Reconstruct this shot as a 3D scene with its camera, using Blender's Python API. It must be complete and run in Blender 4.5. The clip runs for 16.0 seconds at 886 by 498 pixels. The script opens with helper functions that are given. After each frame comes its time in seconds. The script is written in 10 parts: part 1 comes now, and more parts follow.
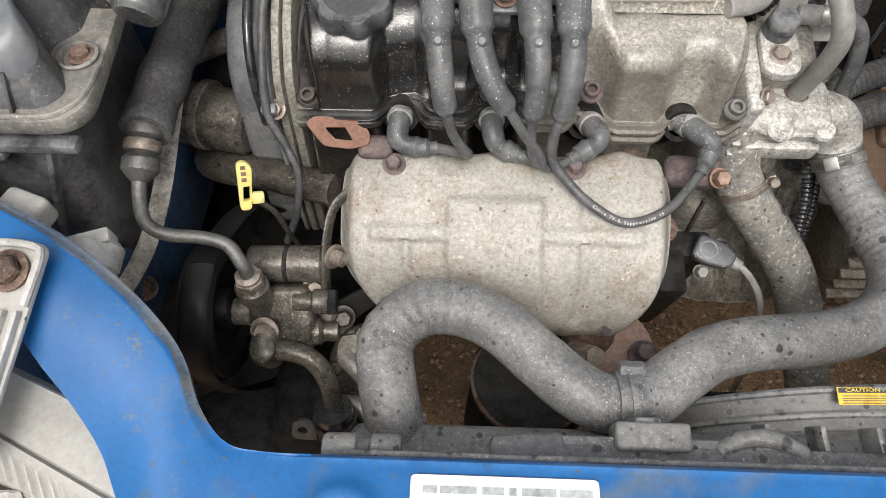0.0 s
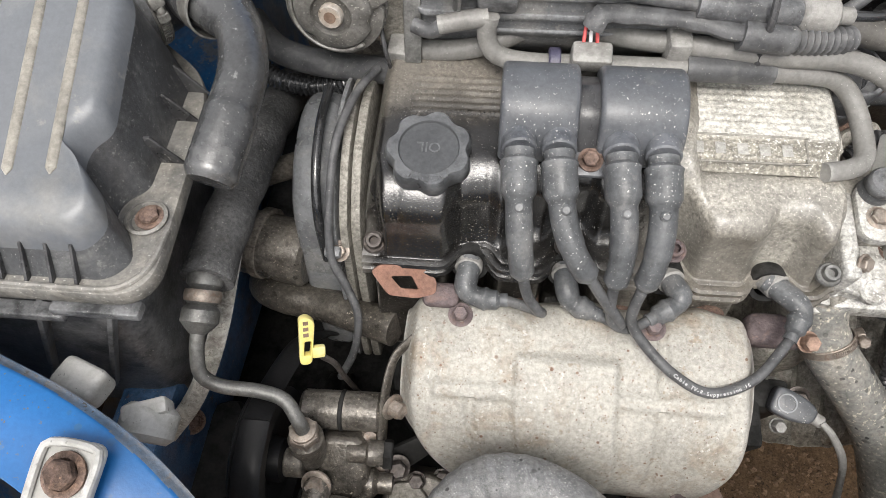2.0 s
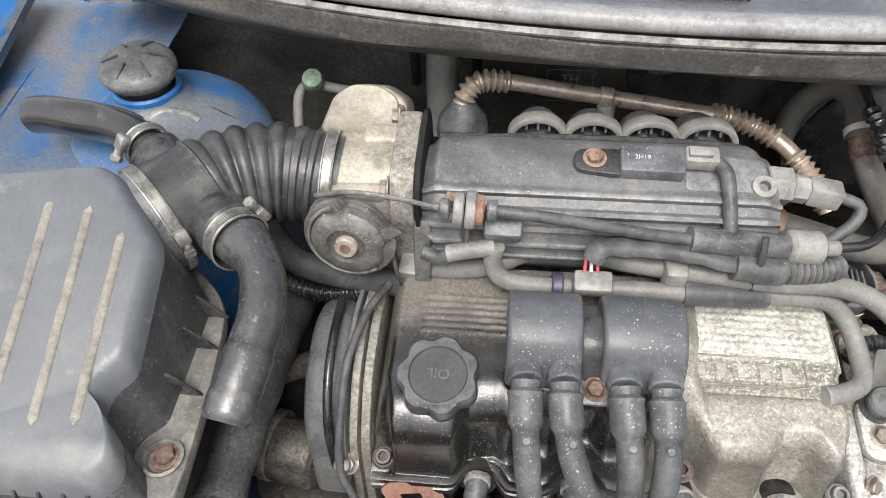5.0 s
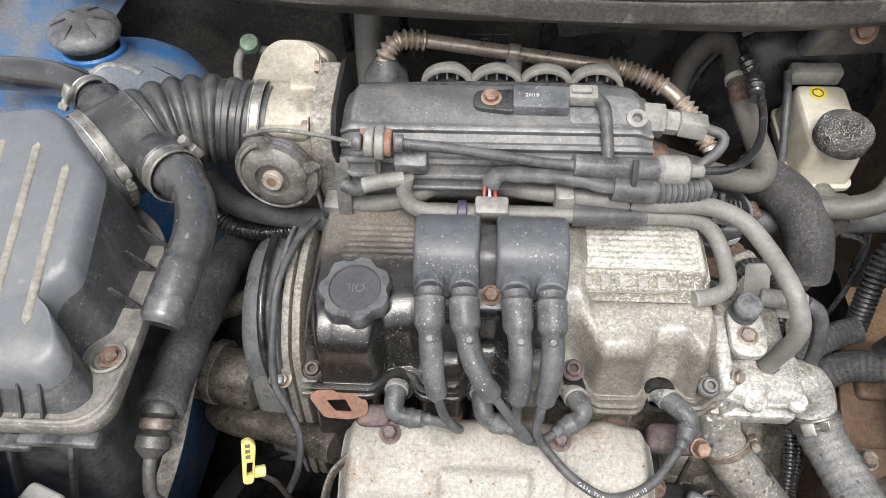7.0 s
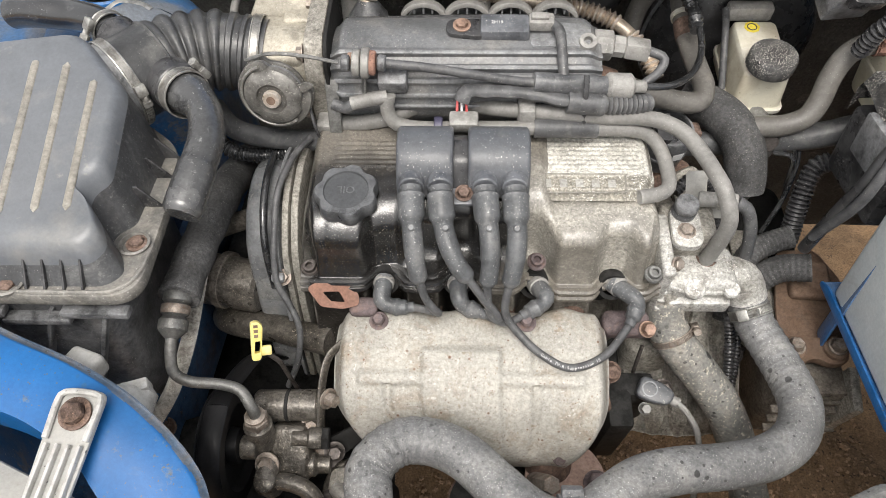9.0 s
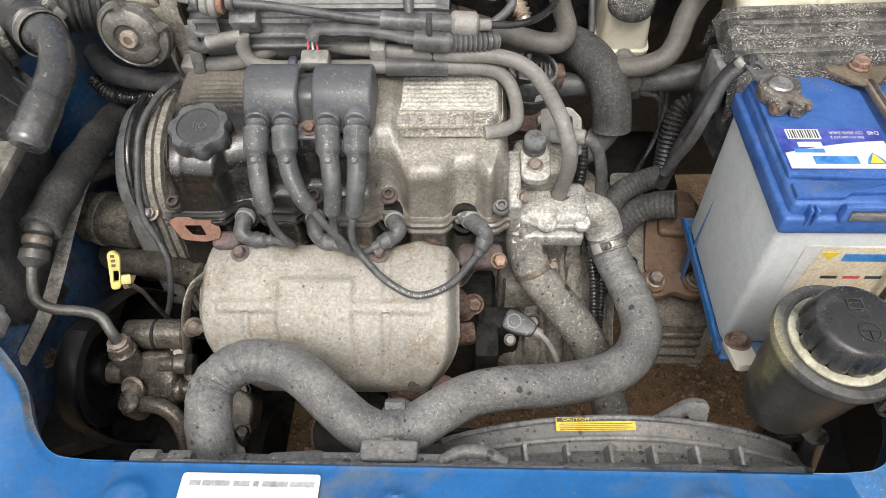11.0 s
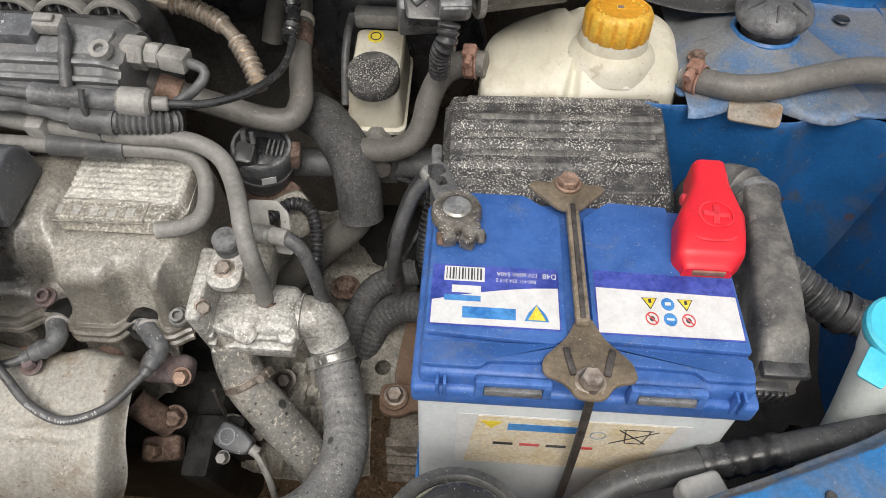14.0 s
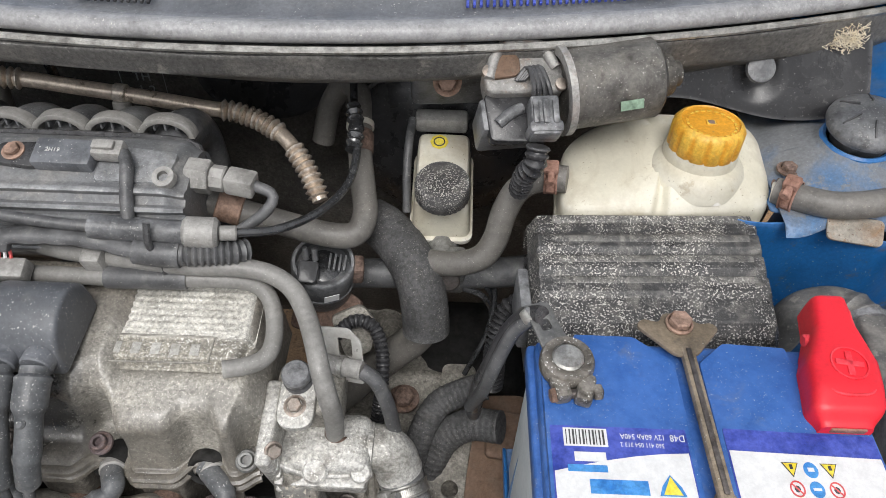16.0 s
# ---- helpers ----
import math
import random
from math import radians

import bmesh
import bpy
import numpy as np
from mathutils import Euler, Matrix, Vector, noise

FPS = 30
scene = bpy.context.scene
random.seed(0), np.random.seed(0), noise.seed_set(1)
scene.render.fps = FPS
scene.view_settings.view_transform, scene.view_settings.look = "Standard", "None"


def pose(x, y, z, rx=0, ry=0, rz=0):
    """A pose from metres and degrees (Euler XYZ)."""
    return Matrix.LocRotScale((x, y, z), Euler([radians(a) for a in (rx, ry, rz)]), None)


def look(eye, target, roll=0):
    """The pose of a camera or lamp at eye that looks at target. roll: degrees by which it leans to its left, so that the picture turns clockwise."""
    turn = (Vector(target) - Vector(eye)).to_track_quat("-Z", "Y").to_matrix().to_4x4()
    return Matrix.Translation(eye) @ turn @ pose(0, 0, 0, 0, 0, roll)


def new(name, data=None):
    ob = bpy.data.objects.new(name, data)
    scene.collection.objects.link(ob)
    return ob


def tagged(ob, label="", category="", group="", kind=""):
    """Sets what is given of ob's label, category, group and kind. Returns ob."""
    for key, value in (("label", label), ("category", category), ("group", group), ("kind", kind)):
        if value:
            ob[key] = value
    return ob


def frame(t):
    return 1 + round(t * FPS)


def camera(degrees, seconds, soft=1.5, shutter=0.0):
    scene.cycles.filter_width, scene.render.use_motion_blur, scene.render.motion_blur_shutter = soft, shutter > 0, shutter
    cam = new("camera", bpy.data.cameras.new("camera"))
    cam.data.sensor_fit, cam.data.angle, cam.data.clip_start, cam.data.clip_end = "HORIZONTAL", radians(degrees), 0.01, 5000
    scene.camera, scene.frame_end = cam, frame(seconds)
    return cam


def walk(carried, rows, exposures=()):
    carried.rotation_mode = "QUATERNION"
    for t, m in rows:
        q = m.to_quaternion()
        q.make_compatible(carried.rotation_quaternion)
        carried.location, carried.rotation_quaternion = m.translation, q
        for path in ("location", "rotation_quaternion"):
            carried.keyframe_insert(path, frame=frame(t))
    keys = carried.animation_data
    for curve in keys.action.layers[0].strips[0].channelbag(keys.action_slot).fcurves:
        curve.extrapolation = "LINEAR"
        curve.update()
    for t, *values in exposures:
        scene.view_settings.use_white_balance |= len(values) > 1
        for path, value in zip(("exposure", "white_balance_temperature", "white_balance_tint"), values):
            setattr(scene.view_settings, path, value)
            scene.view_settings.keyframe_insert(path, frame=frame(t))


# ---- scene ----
cam = camera(65.7, 16.0, soft=0.5)
PATH = [
    (0, (0.027, 0.038, 1.135), (-0.022, 1.065, -0.581), -0.8),
    (0.5, (0.029, 0.07, 1.127), (-0.028, 1.055, -0.613), -0.4),
    (1, (0.02, 0.086, 1.125), (-0.06, 1.081, -0.608), -0.8),
    (1.5, (0.006, 0.104, 1.139), (-0.103, 1.152, -0.561), -1.5),
    (2, (-0.013, 0.132, 1.161), (-0.141, 1.246, -0.495), -1.7),
    (2.5, (-0.029, 0.151, 1.181), (-0.192, 1.334, -0.424), -2.3),
    (3, (-0.049, 0.166, 1.2), (-0.24, 1.424, -0.343), -2.7),
    (3.5, (-0.062, 0.188, 1.219), (-0.256, 1.488, -0.289), -2.6),
    (3.7, (-0.061, 0.195, 1.225), (-0.251, 1.512, -0.268), -2.4),
    (5.8, (0.02, 0.17, 1.231), (-0.112, 1.53, -0.229), -1.6),
    (6, (0.03, 0.16, 1.228), (-0.093, 1.516, -0.236), -1.5),
    (6.5, (0.052, 0.132, 1.231), (-0.072, 1.496, -0.227), -1.7),
    (7, (0.044, 0.099, 1.238), (-0.058, 1.463, -0.221), -1.5),
    (7.5, (0.044, 0.064, 1.242), (-0.037, 1.439, -0.208), -1.2),
    (8, (0.05, 0.02, 1.243), (-0.014, 1.42, -0.184), -1.1),
    (8.2, (0.046, 0.012, 1.251), (0.005, 1.398, -0.19), -0.4),
    (10.3, (0.133, -0.072, 1.243), (0.038, 1.24, -0.264), -2.7),
    (10.5, (0.154, -0.073, 1.244), (0.066, 1.225, -0.275), -2.4),
    (11, (0.216, -0.071, 1.243), (0.148, 1.21, -0.291), -1.9),
    (11.5, (0.28, -0.065, 1.243), (0.245, 1.206, -0.301), -1.0),
    (12, (0.31, -0.041, 1.239), (0.302, 1.23, -0.305), 0.1),
    (12.5, (0.354, -0.024, 1.237), (0.355, 1.245, -0.308), 0.9),
    (13, (0.433, 0.008, 1.234), (0.427, 1.28, -0.31), 1.5),
    (13.5, (0.483, 0.047, 1.225), (0.454, 1.325, -0.313), 1.7),
    (14, (0.507, 0.095, 1.226), (0.458, 1.389, -0.298), 1.6),
    (14.5, (0.51, 0.125, 1.235), (0.459, 1.438, -0.272), 1.8),
    (15, (0.507, 0.146, 1.241), (0.463, 1.477, -0.252), 1.9),
    (15.5, (0.476, 0.17, 1.242), (0.45, 1.518, -0.235), 2.0),
    (16, (0.415, 0.182, 1.252), (0.405, 1.544, -0.213), 1.9),
]
walk(cam, [(t, look(eye, target, roll)) for t, eye, target, roll in PATH], [(0.0, 0.42, 6750, 10), (1.5, 0.52, 6650, 10), (3.5, 0.55, 6650, 10), (7.0, 0.60, 6600, 10), (10.5, 0.43, 6850, 10), (12.5, 0.20, 6850, 10), (14.5, 0.10, 6750, 10), (16.0, 0.15, 6450, 10)])

# ---- sky and sun: overcast daylight ----
world = bpy.data.worlds.new("sky")
scene.world = world
world.use_nodes = True
wn, wl = world.node_tree.nodes, world.node_tree.links
bg = wn["Background"]
sky = wn.new("ShaderNodeTexSky")
sky.sky_type, sky.sun_disc = "NISHITA", False
sky.sun_elevation, sky.sun_rotation = radians(62), radians(200)
sky.air_density, sky.dust_density = 1.0, 4.0
grey = wn.new("ShaderNodeHueSaturation")
grey.inputs["Saturation"].default_value = 0.15
wl.new(sky.outputs[0], grey.inputs["Color"])
wl.new(grey.outputs[0], bg.inputs["Color"])
bg.inputs["Strength"].default_value = 0.15
sun_data = bpy.data.lights.new("sun", "SUN")
sun_data.energy, sun_data.angle, sun_data.color = 1.5, radians(26), (1.0, 0.97, 0.93)
sun = new("sun", sun_data)
sun.matrix_world = look((0.4, -1.2, 3.2), (0.2, 0.4, 0.7))


# ---- materials ----
def mat(name, col, rough=0.6, metal=0.0, var=0.3, vs=22.0, grain=0.2, gs=700.0, dirt=None, amt=0.4, ds=30.0,
        speck=None, sp=0.12, ss=260.0, spots=None, so=0.1, sz=70.0, bump=0.25, bs=450.0, zones=(), coat=0.0, spec=0.5, wear=0.4, crisp=0.14):
    """A worn surface: base colour with broad and fine variation, patches of dirt, pale specks, round drops, fine relief."""
    m = bpy.data.materials.new(name)
    m.use_nodes = True
    n, l = m.node_tree.nodes, m.node_tree.links
    p = n["Principled BSDF"]
    tc = n.new("ShaderNodeTexCoord").outputs["Object"]

    def noise_of(scale, detail=4.0, rough_=0.6):
        t = n.new("ShaderNodeTexNoise")
        t.inputs["Scale"].default_value, t.inputs["Detail"].default_value, t.inputs["Roughness"].default_value = scale, detail, rough_
        l.new(tc, t.inputs["Vector"])
        return t.outputs["Fac"]

    def ramp(value, a, b, lo=0.0, hi=1.0):
        r = n.new("ShaderNodeMapRange")
        r.inputs["From Min"].default_value, r.inputs["From Max"].default_value = a, b
        r.inputs["To Min"].default_value, r.inputs["To Max"].default_value = lo, hi
        l.new(value, r.inputs["Value"])
        return r.outputs["Result"]

    def maths(op, a, b):
        r = n.new("ShaderNodeMath")
        r.operation = op
        for i, v in ((0, a), (1, b)):
            if isinstance(v, (int, float)):
                r.inputs[i].default_value = v
            else:
                l.new(v, r.inputs[i])
        return r.outputs[0]

    def mix(fac, a, b):
        r = n.new("ShaderNodeMix")
        r.data_type = "RGBA"
        l.new(fac, r.inputs["Factor"])
        for key, v in (("A", a), ("B", b)):
            s = [i for i in r.inputs if i.name == key and i.type == "RGBA"][0]
            if isinstance(v, (tuple, list)):
                s.default_value = (*v[:3], 1)
            else:
                l.new(v, s)
        return [o for o in r.outputs if o.type == "RGBA"][0]

    broad = noise_of(vs, 5.0)
    fine = noise_of(gs * 0.6, 5.0, 0.7)
    lo, hi = [min(c * (1 - var), 1) for c in col], [min(c * (1 + var), 0.95) for c in col]
    colour = mix(ramp(broad, 0.3, 0.7), lo, hi)
    rgh = ramp(broad, 0.3, 0.7, max(rough - 0.08, 0.05), min(rough + 0.1, 1))
    if zones:  # other colours along one axis: (axis, from, to, ragged, colour, roughness)
        parts = n.new("ShaderNodeSeparateXYZ")
        l.new(tc, parts.inputs[0])
        for axis, a, b, ragged, tint, r2 in zones:
            at = maths("ADD", parts.outputs[axis], maths("MULTIPLY", maths("SUBTRACT", noise_of(55, 7.0, 0.7), 0.5), ragged))
            k = ramp(at, a, b)
            shade = mix(ramp(fine, 0.36, 0.66), mix(ramp(broad, 0.36, 0.62), [c * 0.55 for c in tint], [c * 1.3 for c in tint]), [c * 0.6 for c in tint])
            if sum(tint) > 0.8:  # bright grains on bare casting
                shade = mix(ramp(noise_of(620, 3.0, 0.7), 0.60, 0.66), shade, [min(c * 1.9, 0.85) for c in tint])
            colour = mix(k, colour, shade)
            rgh = maths("ADD", maths("MULTIPLY", rgh, maths("SUBTRACT", 1.0, k)), maths("MULTIPLY", k, r2))
    gritty = maths("MULTIPLY", ramp(noise_of(38, 3.0), 0.40, 0.62), min(grain * 1.3, 1))
    colour = mix(maths("MULTIPLY", ramp(fine, 0.54, 0.66), gritty), colour, [c * 0.4 for c in col])
    if dirt:
        film = noise_of(ds, 9.0, 0.66)
        film.node.inputs["Distortion"].default_value = 0.6
        patch = noise_of(ds * 3.3, 8.0, 0.72)
        fac = maths("MAXIMUM", maths("MULTIPLY", ramp(film, 0.74 - 0.5 * amt, 0.90 - 0.42 * amt), 0.8), maths("MULTIPLY", ramp(patch, 0.70 - 0.22 * amt, 0.76 - 0.22 * amt), 0.75))
        colour = mix(fac, colour, dirt)
        rgh = maths("MAXIMUM", rgh, maths("MULTIPLY", fac, 0.56))
    if wear:  # rubbed, paler edges
        edge = n.new("ShaderNodeNewGeometry").outputs["Pointiness"]
        rub = maths("MULTIPLY", ramp(edge, 0.515, 0.575), maths("MULTIPLY", ramp(noise_of(60, 6.0, 0.7), 0.36, 0.56), wear))
        colour = mix(rub, colour, [min(c * 2.2 + 0.10, 0.8) for c in col])
    if speck:  # flecks of salt and grit, in swarms
        fleck = ramp(noise_of(ss * 1.8, 2.5, 0.6), 0.70 - 0.27 * sp, 0.72 - 0.27 * sp)
        colour = mix(maths("MULTIPLY", fleck, ramp(noise_of(ss * 0.07, 3.0), 0.38, 0.55)), colour, speck)
    if spots:  # round drops
        for cell, share in ((sz, so), (sz * 0.42, so * 0.5)):
            v = n.new("ShaderNodeTexVoronoi")
            v.inputs["Scale"].default_value = cell
            l.new(tc, v.inputs["Vector"])
            sep = n.new("ShaderNodeSeparateColor")
            l.new(v.outputs["Color"], sep.inputs[0])
            few = maths("GREATER_THAN", sep.outputs[0], 1 - share)
            reach = maths("ADD", maths("ADD", 0.10, maths("MULTIPLY", sep.outputs[1], 0.34)), maths("MULTIPLY", maths("SUBTRACT", noise_of(cell * 4, 2.0), 0.5), 0.16))
            near = ramp(maths("SUBTRACT", reach, v.outputs["Distance"]), 0.0, 0.07)
            colour = mix(maths("MULTIPLY", near, maths("MULTIPLY", few, maths("ADD", 0.35, maths("MULTIPLY", sep.outputs[2], 0.6)))), colour, spots)
    if crisp:  # fine mottling of grit and pores
        pores = ramp(noise_of(280.0, 7.0, 0.74), 0.38, 0.62, 1 - crisp * 1.25, 1 + crisp * 1.15)
        r = n.new("ShaderNodeVectorMath")
        r.operation = "SCALE"
        l.new(colour, r.inputs[0])
        l.new(pores, r.inputs["Scale"])
        colour = r.outputs[0]
    l.new(colour, p.inputs["Base Color"])
    l.new(rgh, p.inputs["Roughness"])
    p.inputs["Metallic"].default_value = metal
    p.inputs["Coat Weight"].default_value = coat
    p.inputs["Coat Roughness"].default_value = 0.24
    p.inputs["Specular IOR Level"].default_value = spec
    if bump:
        b = n.new("ShaderNodeBump")
        b.inputs["Strength"].default_value, b.inputs["Distance"].default_value = bump, 0.0012
        l.new(maths("ADD", noise_of(bs, 4.0), maths("MULTIPLY", broad, 0.6)), b.inputs["Height"])
        l.new(b.outputs[0], p.inputs["Normal"])
    return m


DUST = (0.30, 0.27, 0.23)
PALE = (0.55, 0.54, 0.50)
BLUE = mat("blue_paint", (0.010, 0.112, 0.325), 0.36, 0, 0.2, 11, 0.08, 900, (0.12, 0.15, 0.175), 0.40, 14, (0.10, 0.115, 0.125), 0.14, 150, (0.03, 0.11, 0.24), 0.10, 150, bump=0.09, coat=0.1, spec=0.35, crisp=0.06)
BLUE_WORN = mat("worn_blue_paint", (0.020, 0.165, 0.42), 0.36, 0, 0.25, 14, 0.15, 700, (0.15, 0.145, 0.135), 0.50, 13, (0.30, 0.31, 0.32), 0.14, 200, (0.05, 0.06, 0.07), 0.12, 120, bump=0.1, coat=0.2)
BLUE_DIRTY = mat("dusty_blue_paint", (0.016, 0.115, 0.31), 0.40, 0, 0.3, 12, 0.2, 600, (0.20, 0.19, 0.17), 0.60, 8, PALE, 0.03, 200, bump=0.15)
BLACK = mat("black_plastic", (0.024, 0.024, 0.026), 0.28, 0, 0.3, 25, 0.15, 900, (0.11, 0.11, 0.108), 0.33, 26, (0.40, 0.39, 0.37), 0.06, 380, bump=0.16, crisp=0.1)
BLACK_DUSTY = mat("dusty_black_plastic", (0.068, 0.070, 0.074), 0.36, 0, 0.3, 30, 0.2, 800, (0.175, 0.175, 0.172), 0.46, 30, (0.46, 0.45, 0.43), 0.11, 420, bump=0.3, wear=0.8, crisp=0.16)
BLACK_GLOSS = mat("shiny_black_rubber", (0.022, 0.023, 0.025), 0.17, 0, 0.25, 30, 0.1, 900, (0.13, 0.13, 0.13), 0.30, 30, (0.3, 0.3, 0.28), 0.03, 420, bump=0.07, spec=0.9, coat=0.5, crisp=0.06, wear=0.2)
# Near-black: grime, with the shade of deep gaps put into the colour
DEEP = mat("grimy_gap_shade_black", (0.008, 0.0078, 0.0075), 0.7, 0.0, 0.5, 30, 0.3, 500, (0.026, 0.023, 0.019), 0.36, 24, bump=0.4, bs=200, spec=0.25, wear=0.2)
FELT = mat("black_sound_insulation", (0.10, 0.098, 0.094), 0.45, 0, 0.3, 12, 0.3, 900, (0.22, 0.21, 0.19), 0.52, 8, (0.35, 0.34, 0.32), 0.025, 170, bump=0.5, bs=600, crisp=0.3)
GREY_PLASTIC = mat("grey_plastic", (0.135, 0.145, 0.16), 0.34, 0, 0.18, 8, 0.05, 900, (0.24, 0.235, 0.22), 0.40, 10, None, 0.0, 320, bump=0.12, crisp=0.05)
COIL = mat("coil_plastic", (0.075, 0.08, 0.09), 0.36, 0, 0.2, 18, 0.06, 900, (0.15, 0.147, 0.143), 0.32, 24, (0.62, 0.61, 0.58), 0.14, 300, bump=0.15, crisp=0.08)
BOOT = mat("dusty_boot_rubber", (0.084, 0.088, 0.093), 0.40, 0, 0.3, 40, 0.1, 900, (0.19, 0.188, 0.185), 0.44, 36, (0.66, 0.655, 0.63), 0.16, 300, bump=0.25, wear=0.3, crisp=0.14)
HOSE = mat("weathered_hose_rubber", (0.160, 0.161, 0.163), 0.42, 0, 0.4, 17, 0.2, 800, (0.28, 0.275, 0.26), 0.48, 34, (0.58, 0.575, 0.55), 0.22, 420, (0.030, 0.030, 0.030), 0.20, 240, bump=0.5, bs=380, crisp=0.22)
HOSE_SPOT = mat("spotted_hose_rubber", (0.185, 0.183, 0.172), 0.72, 0, 0.3, 24, 0.3, 800, (0.36, 0.33, 0.285), 0.5, 45, (0.48, 0.44, 0.37), 0.34, 120, (0.03, 0.03, 0.03), 0.18, 170, bump=0.45, bs=380, crisp=0.2)
TUBE = mat("dusty_tube_rubber", (0.195, 0.190, 0.18), 0.46, 0, 0.16, 22, 0.1, 900, (0.29, 0.28, 0.26), 0.36, 40, (0.55, 0.54, 0.50), 0.06, 400, bump=0.2, crisp=0.09)
TUBE_MID = mat("brownish_hose_rubber", (0.125, 0.118, 0.108), 0.46, 0, 0.22, 22, 0.15, 900, (0.215, 0.20, 0.175), 0.38, 36, (0.5, 0.49, 0.45), 0.06, 400, bump=0.22, crisp=0.1)
TUBE_DARK = mat("dark_tube_rubber", (0.062, 0.063, 0.066), 0.42, 0, 0.25, 30, 0.2, 900, (0.165, 0.163, 0.158), 0.40, 40, (0.55, 0.54, 0.50), 0.06, 400, bump=0.25, crisp=0.1)
FOAM = mat("black_foam_sleeve", (0.062, 0.062, 0.063), 0.75, 0, 0.4, 40, 0.5, 500, (0.075, 0.07, 0.065), 0.4, 60, (0.28, 0.27, 0.25), 0.2, 380, bump=1.0, bs=330, crisp=0.3)
ALU = mat("corroded_aluminium", (0.46, 0.45, 0.42), 0.55, 0.3, 0.25, 28, 0.45, 500, (0.17, 0.155, 0.13), 0.52, 38, (0.72, 0.71, 0.66), 0.34, 240, bump=0.6, bs=320, crisp=0.3)
CAST = mat("dirty_cast_aluminium", (0.27, 0.255, 0.225), 0.62, 0.25, 0.35, 22, 0.35, 500, (0.07, 0.062, 0.052), 0.52, 22, PALE, 0.08, 260, bump=0.6, bs=260, crisp=0.3)
THROTTLE = mat("throttle_aluminium", (0.285, 0.262, 0.215), 0.5, 0.25, 0.3, 20, 0.2, 600, (0.22, 0.205, 0.175), 0.46, 22, PALE, 0.05, 260, bump=0.35)
STEEL = mat("bright_steel", (0.33, 0.32, 0.30), 0.36, 0.7, 0.25, 60, 0.2, 900, (0.12, 0.10, 0.08), 0.46, 90, bump=0.2)
BRASS = mat("yellowed_steel_pipe", (0.56, 0.47, 0.38), 0.32, 0.45, 0.2, 60, 0.2, 900, (0.24, 0.18, 0.12), 0.35, 60, bump=0.15)
PIPE = mat("dull_steel_pipe", (0.16, 0.16, 0.155), 0.5, 0.6, 0.3, 40, 0.3, 900, (0.10, 0.09, 0.08), 0.4, 60, PALE, 0.05, 300, bump=0.3)
RUST = mat("rusty_iron", (0.105, 0.066, 0.050), 0.85, 0.1, 0.35, 60, 0.35, 700, (0.26, 0.165, 0.115), 0.45, 80, bump=0.8, bs=500, crisp=0.3)
RUST_RED = mat("red_rusty_flange", (0.215, 0.112, 0.08), 0.85, 0.0, 0.25, 50, 0.3, 700, (0.17, 0.10, 0.075), 0.4, 60, (0.1, 0.06, 0.05), 0.1, 200, bump=0.7, bs=450)
PURPLE_IRON = mat("purplish_rusty_iron", (0.105, 0.080, 0.082), 0.8, 0.2, 0.35, 50, 0.35, 600, (0.27, 0.17, 0.13), 0.45, 60, bump=0.8, bs=350)
BOLT = mat("rust_tinged_bolt", (0.25, 0.215, 0.185), 0.5, 0.55, 0.3, 120, 0.3, 900, (0.22, 0.135, 0.095), 0.46, 150, bump=0.4)
BOLT_DARK = mat("dark_oily_bolt", (0.07, 0.06, 0.055), 0.45, 0.6, 0.3, 120, 0.3, 900, (0.14, 0.11, 0.09), 0.4, 150, bump=0.3)
COPPER = mat("orange_rust_bolt", (0.24, 0.155, 0.115), 0.6, 0.4, 0.3, 120, 0.3, 900, (0.22, 0.115, 0.07), 0.4, 150, bump=0.4)
MUD = mat("muddy_casing", (0.135, 0.118, 0.098), 0.85, 0.0, 0.45, 18, 0.4, 400, (0.045, 0.039, 0.032), 0.5, 25, (0.03, 0.03, 0.03), 0.05, 160, bump=0.8, bs=220, crisp=0.3)
BROWN_PLATE = mat("brown_rusty_plate", (0.13, 0.08, 0.052), 0.85, 0.0, 0.35, 25, 0.35, 500, (0.10, 0.08, 0.06), 0.4, 25, bump=0.5)
WHITE_PLASTIC = mat("yellowed_white_plastic", (0.585, 0.555, 0.455), 0.42, 0, 0.14, 12, 0.08, 600, (0.36, 0.30, 0.205), 0.54, 11, (0.2, 0.17, 0.12), 0.03, 240, bump=0.1, crisp=0.03)
LAMP_WHITE = mat("aged_lamp_plastic", (0.36, 0.355, 0.335), 0.5, 0, 0.12, 22, 0.15, 600, (0.30, 0.28, 0.25), 0.42, 26, (0.1, 0.1, 0.1), 0.04, 140, bump=0.15, crisp=0.06)
BAT_BLUE = mat("battery_blue_plastic", (0.024, 0.098, 0.33), 0.42, 0, 0.14, 20, 0.1, 700, (0.13, 0.15, 0.19), 0.35, 30, (0.35, 0.40, 0.48), 0.10, 420, bump=0.15, crisp=0.05)
BAT_WHITE = mat("battery_pale_plastic", (0.56, 0.605, 0.62), 0.45, 0, 0.06, 10, 0.05, 600, (0.42, 0.42, 0.40), 0.3, 18, bump=0.06, crisp=0.05)
DUSTY_LEDGE = mat("dust_covered_blue_ledge", (0.03, 0.105, 0.24), 0.5, 0, 0.3, 10, 0.2, 600, (0.185, 0.175, 0.158), 0.74, 8, (0.32, 0.31, 0.28), 0.05, 260, bump=0.2)
LABEL_WHITE = mat("white_label", (0.64, 0.645, 0.65), 0.4, 0, 0.04, 30, 0.04, 600, (0.55, 0.54, 0.52), 0.18, 60, bump=0.03, crisp=0.05)
